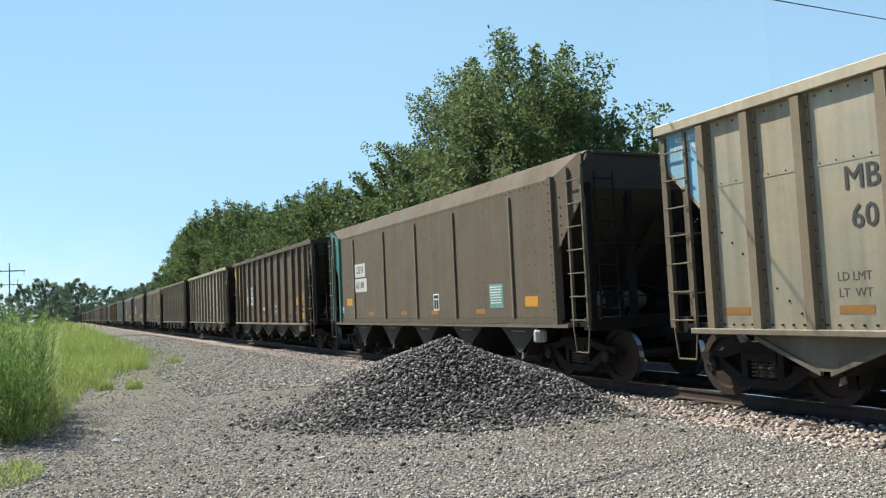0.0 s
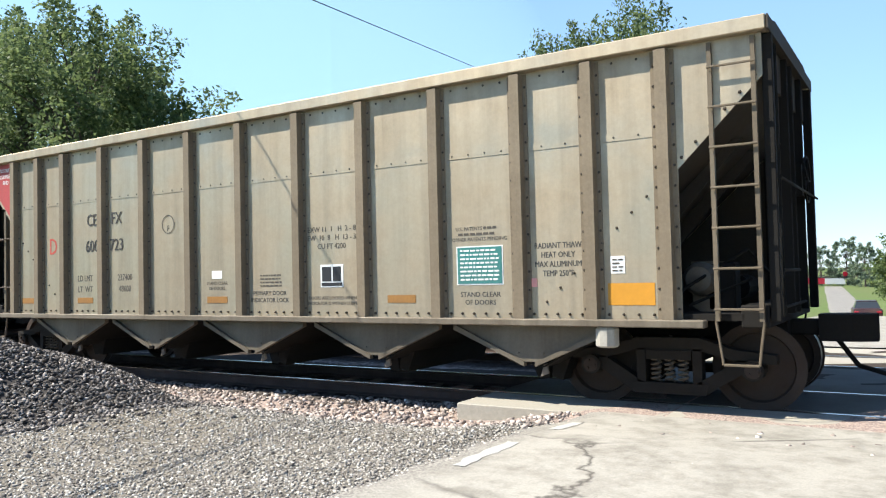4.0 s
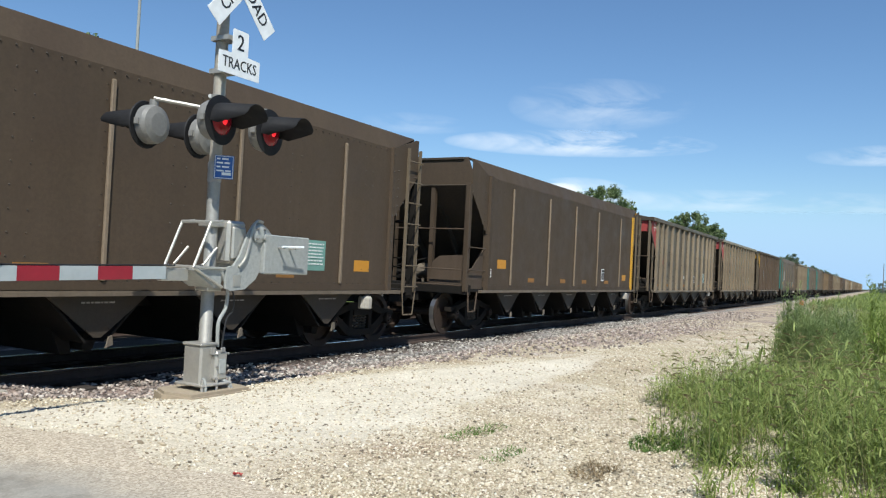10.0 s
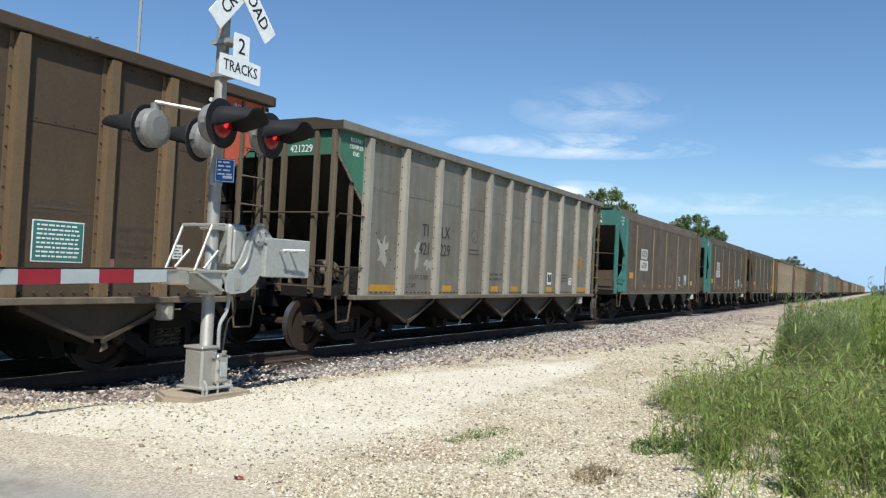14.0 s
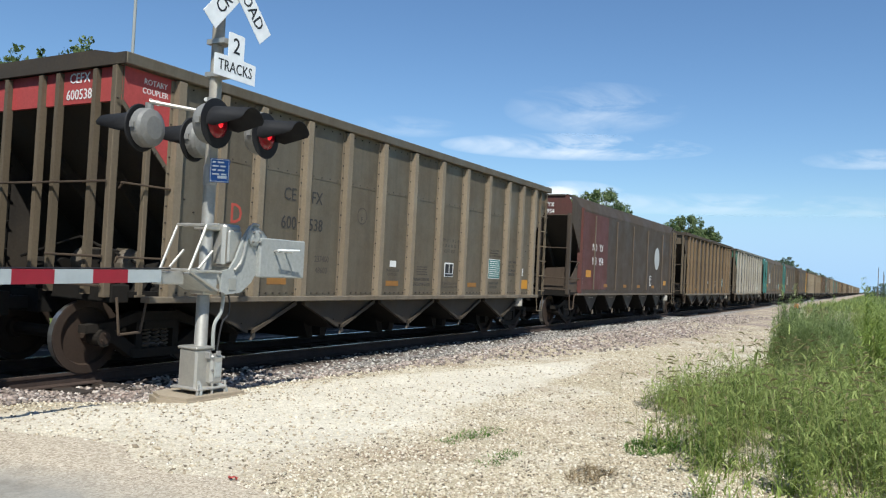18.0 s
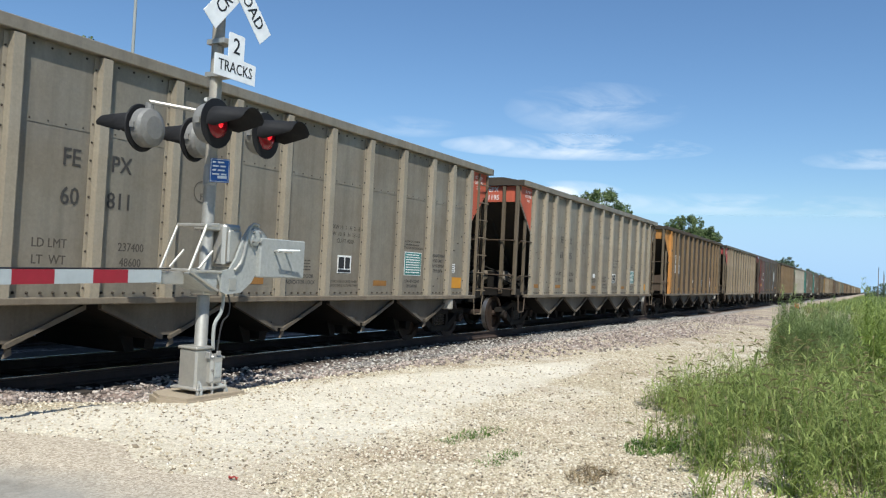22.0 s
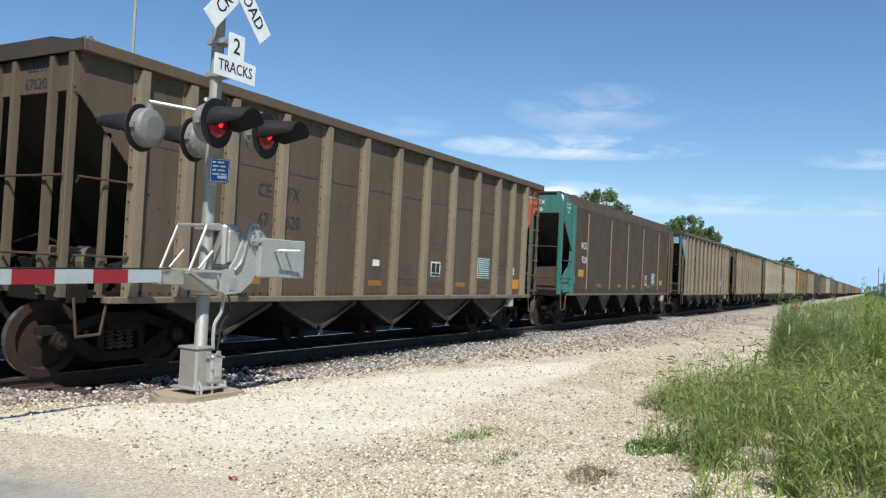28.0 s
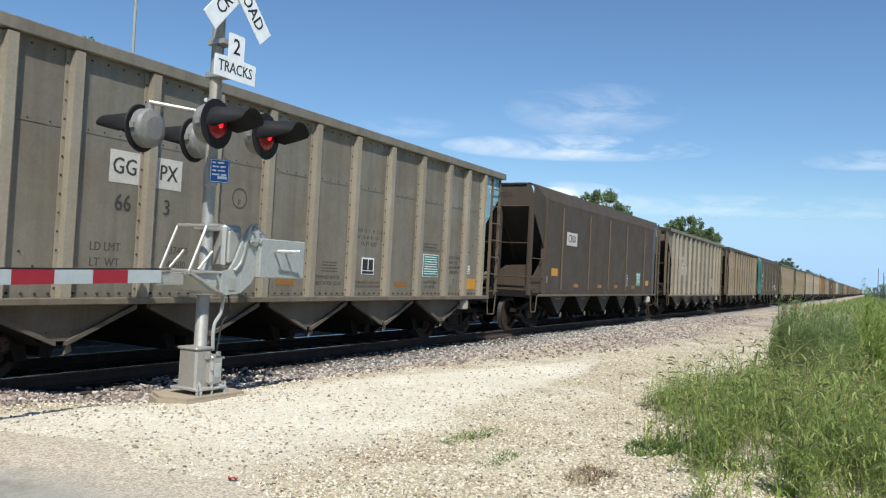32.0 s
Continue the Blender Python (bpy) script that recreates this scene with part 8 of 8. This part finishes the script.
# far verge
blades("far_verge", strew(14000, 64, -120.0, 60.0, 17.6, 22.0, lambda x, y, r: not -4.5 - 0.08 * (y - 8) < x < 5.0 - 0.08 * (y - 8)), "rough grass past the far track", M_WEED, (0.2, 0.6), 0.012, 0.8, 13)


# ---- clouds and haze sheets far off ----
def cloud_material(seed, tone, smooth):
    m, nt, b = shader("cloud_haze_glow")
    co = coords(nt)
    e = nt.nodes.new("ShaderNodeEmission")
    e.inputs[0].default_value, e.inputs[1].default_value = (*tone, 1), 0.95
    tr = nt.nodes.new("ShaderNodeBsdfTransparent")
    mx = nt.nodes.new("ShaderNodeMixShader")
    n = noise_of(nt, co, 1.0, 7, 0.62, (0.0016, 0.0016, 0.006))
    n.node.inputs["Distortion"].default_value = 0.6
    gen = coords(nt, "Generated")
    gr = nt.nodes.new("ShaderNodeTexGradient")
    gr.gradient_type = "SPHERICAL"
    mp = nt.nodes.new("ShaderNodeMapping")
    mp.inputs["Location"].default_value = (-1, 0, -1)
    mp.inputs["Scale"].default_value = (2, 0, 2)
    nt.links.new(gen, mp.inputs[0])
    nt.links.new(mp.outputs[0], gr.inputs[0])
    a = math_of(nt, "MULTIPLY", ramp_of(nt, n, [(0.0, (1, 1, 1)), (1.0, (1, 1, 1))] if smooth else [(0.42, (0, 0, 0)), (0.75, (1, 1, 1))]), math_of(nt, "POWER", gr.outputs["Fac"], 0.6), True)
    nt.links.new(math_of(nt, "MULTIPLY", a, seed), mx.inputs[0])
    nt.links.new(tr.outputs[0], mx.inputs[1])
    nt.links.new(e.outputs[0], mx.inputs[2])
    nt.links.new(mx.outputs[0], nt.nodes["Material Output"].inputs["Surface"])
    return m


def cloud(yaw, pitch, wide, high, strength, tone=(0.92, 0.95, 1.0), smooth=False, far=3800):
    """A thin glowing sheet far off in the given direction, for clouds and for sky haze."""
    a, b = radians(yaw), radians(pitch)
    p = EYE + far * Vector((-math.sin(a) * math.cos(b), math.cos(a) * math.cos(b), math.sin(b)))
    w, h = far * math.tan(radians(wide)) / 2, far * math.tan(radians(high)) / 2
    bm = B()
    prism(bm, [(w * math.cos(t), h * math.sin(t)) for t in [k * math.pi / 12 for k in range(24)]], -2, 2)
    ob = part("cloud_bank", bm, cloud_material(strength, tone, smooth), None, m=pose(p.x, p.y, p.z, 0, 0, yaw))
    tagged(ob, "thin white cloud bank low in the sky", "cloud", kind="structure")
    ob.visible_shadow = False


# three glowing sheets of haze colour added to pale the low sky
cloud(66.0, 4.0, 64, 56, 0.60, (0.30, 0.49, 0.67), True, 3000)
cloud(14.0, 4.0, 58, 56, 0.32, (0.29, 0.46, 0.68), True, 3000)
cloud(-88.0, 0.5, 64, 9.0, 0.85, (0.40, 0.60, 0.86), True, 3000)
cloud(-70.0, 9.5, 19, 2.0, 0.85)
cloud(-71.5, 12.2, 13, 4.0, 0.30)
cloud(-58.0, 10.5, 8, 1.6, 0.22)
cloud(-90.0, 8.6, 9, 1.4, 0.5)
cloud(-80.0, 5.6, 34, 1.6, 0.40)
cloud(-70.3, 6.0, 8, 2.2, 1.0)
cloud(-69.0, 6.1, 3.2, 1.1, 0.9, (0.95, 0.97, 1.0), True)
cloud(88.0, 4.0, 22, 5.0, 0.35)


# ---- litter ----
def scrap(x, y, size, colour, label, seed):
    rng = random.Random(seed)
    bm = B()
    n = 5
    vs = [[bm.verts.new((size * (i / n - 0.5 + rng.uniform(-0.04, 0.04)), size * 0.6 * (j / n - 0.5 + rng.uniform(-0.05, 0.05)), 0.3 * size * rng.random())) for i in range(n + 1)] for j in range(n + 1)]
    for j in range(n):
        for i in range(n):
            bm.faces.new((vs[j][i], vs[j][i + 1], vs[j + 1][i + 1], vs[j + 1][i]))
    r = bmesh.ops.solidify(bm, geom=bm.faces[:], thickness=0.002)
    tagged(part("litter", bm, plain("litter", colour, 0.5), None, m=pose(x, y, ground_z(x, y) + 0.012, 0, 0, seed * 40)), label, "litter", "scraps of litter")


scrap(-9.75, 0.55, 0.13, (0.75, 0.76, 0.78), "crumpled white paper scrap on the gravel", 1)
scrap(6.6, 0.45, 0.14, (0.04, 0.12, 0.45), "crumpled blue wrapper among the weeds", 2)
scrap(3.75, 3.55, 0.06, (0.55, 0.10, 0.08), "small red scrap on the gravel", 3)


def marker(x, y, h, colour, label):
    z = ground_z(x, y)
    m = tagged(new("marker_post"), label, "marker")
    m.matrix_basis = pose(x, y, z - 0.02)
    part("stake", box(B(), -0.05, 0.05, -0.05, 0.05, 0, h, 0.01), M_SIGN, m)
    part("cap", box(B(), -0.16, 0.16, -0.09, 0.09, h, h + 0.30, 0.03), plain("marker_paint", colour, 0.6), m)


marker(58.0, 4.5, 0.10, (0.62, 0.20, 0.06), "low orange-topped marker beside the track")
marker(62.0, 4.9, 0.08, (0.55, 0.09, 0.05), "low red-topped marker beside the track")


def motions():
    """The train rolls by from left to right; its wheels turn."""
    way = [(0.0, -8.29), (2.0, 12.64), (4.0, 33.56), (7.0, 63.88), (10.0, 96.77), (14.0, 140.73), (18.0, 184.94), (22.0, 229.37), (26.0, 274.76), (29.0, 309.08), (32.0, 343.48)]
    slack = (-0.07, 0.03, 0.0, 0.03, 0.08, 0.32, 0.01, 0.10, -0.19, 0.0, 0.04, -0.15, 0.03, 0.1, 0.12, 0.18, 0.04, -0.15, -0.17, -0.18, 0.24, 0.0)
    for car, n in zip(CARS, ORDER):
        off = slack[n] if 0 <= n < len(slack) else 0.0
        walk(car, [(t, pose(s - PITCH * n + 6.5 + off, TRACK, 0)) for t, s in way])
    ts = np.arange(0, 32.0 + 1e-6, 1 / 30)
    run = np.interp(ts, [t for t, _ in way], [s for _, s in way])
    for group, dx in ((WHEELS_A, -0.889), (WHEELS_B, 0.889)):
        first = group[0]
        walk(first, [(float(t), pose(dx, 0, WHEEL_R, 0, math.degrees(s / WHEEL_R) % 360, 0)) for t, s in zip(ts, run)])
        for other in group[1:]:
            other.rotation_mode = "QUATERNION"
            other.animation_data_create()
            other.animation_data.action = first.animation_data.action
            other.animation_data.action_slot = first.animation_data.action_slot


motions()
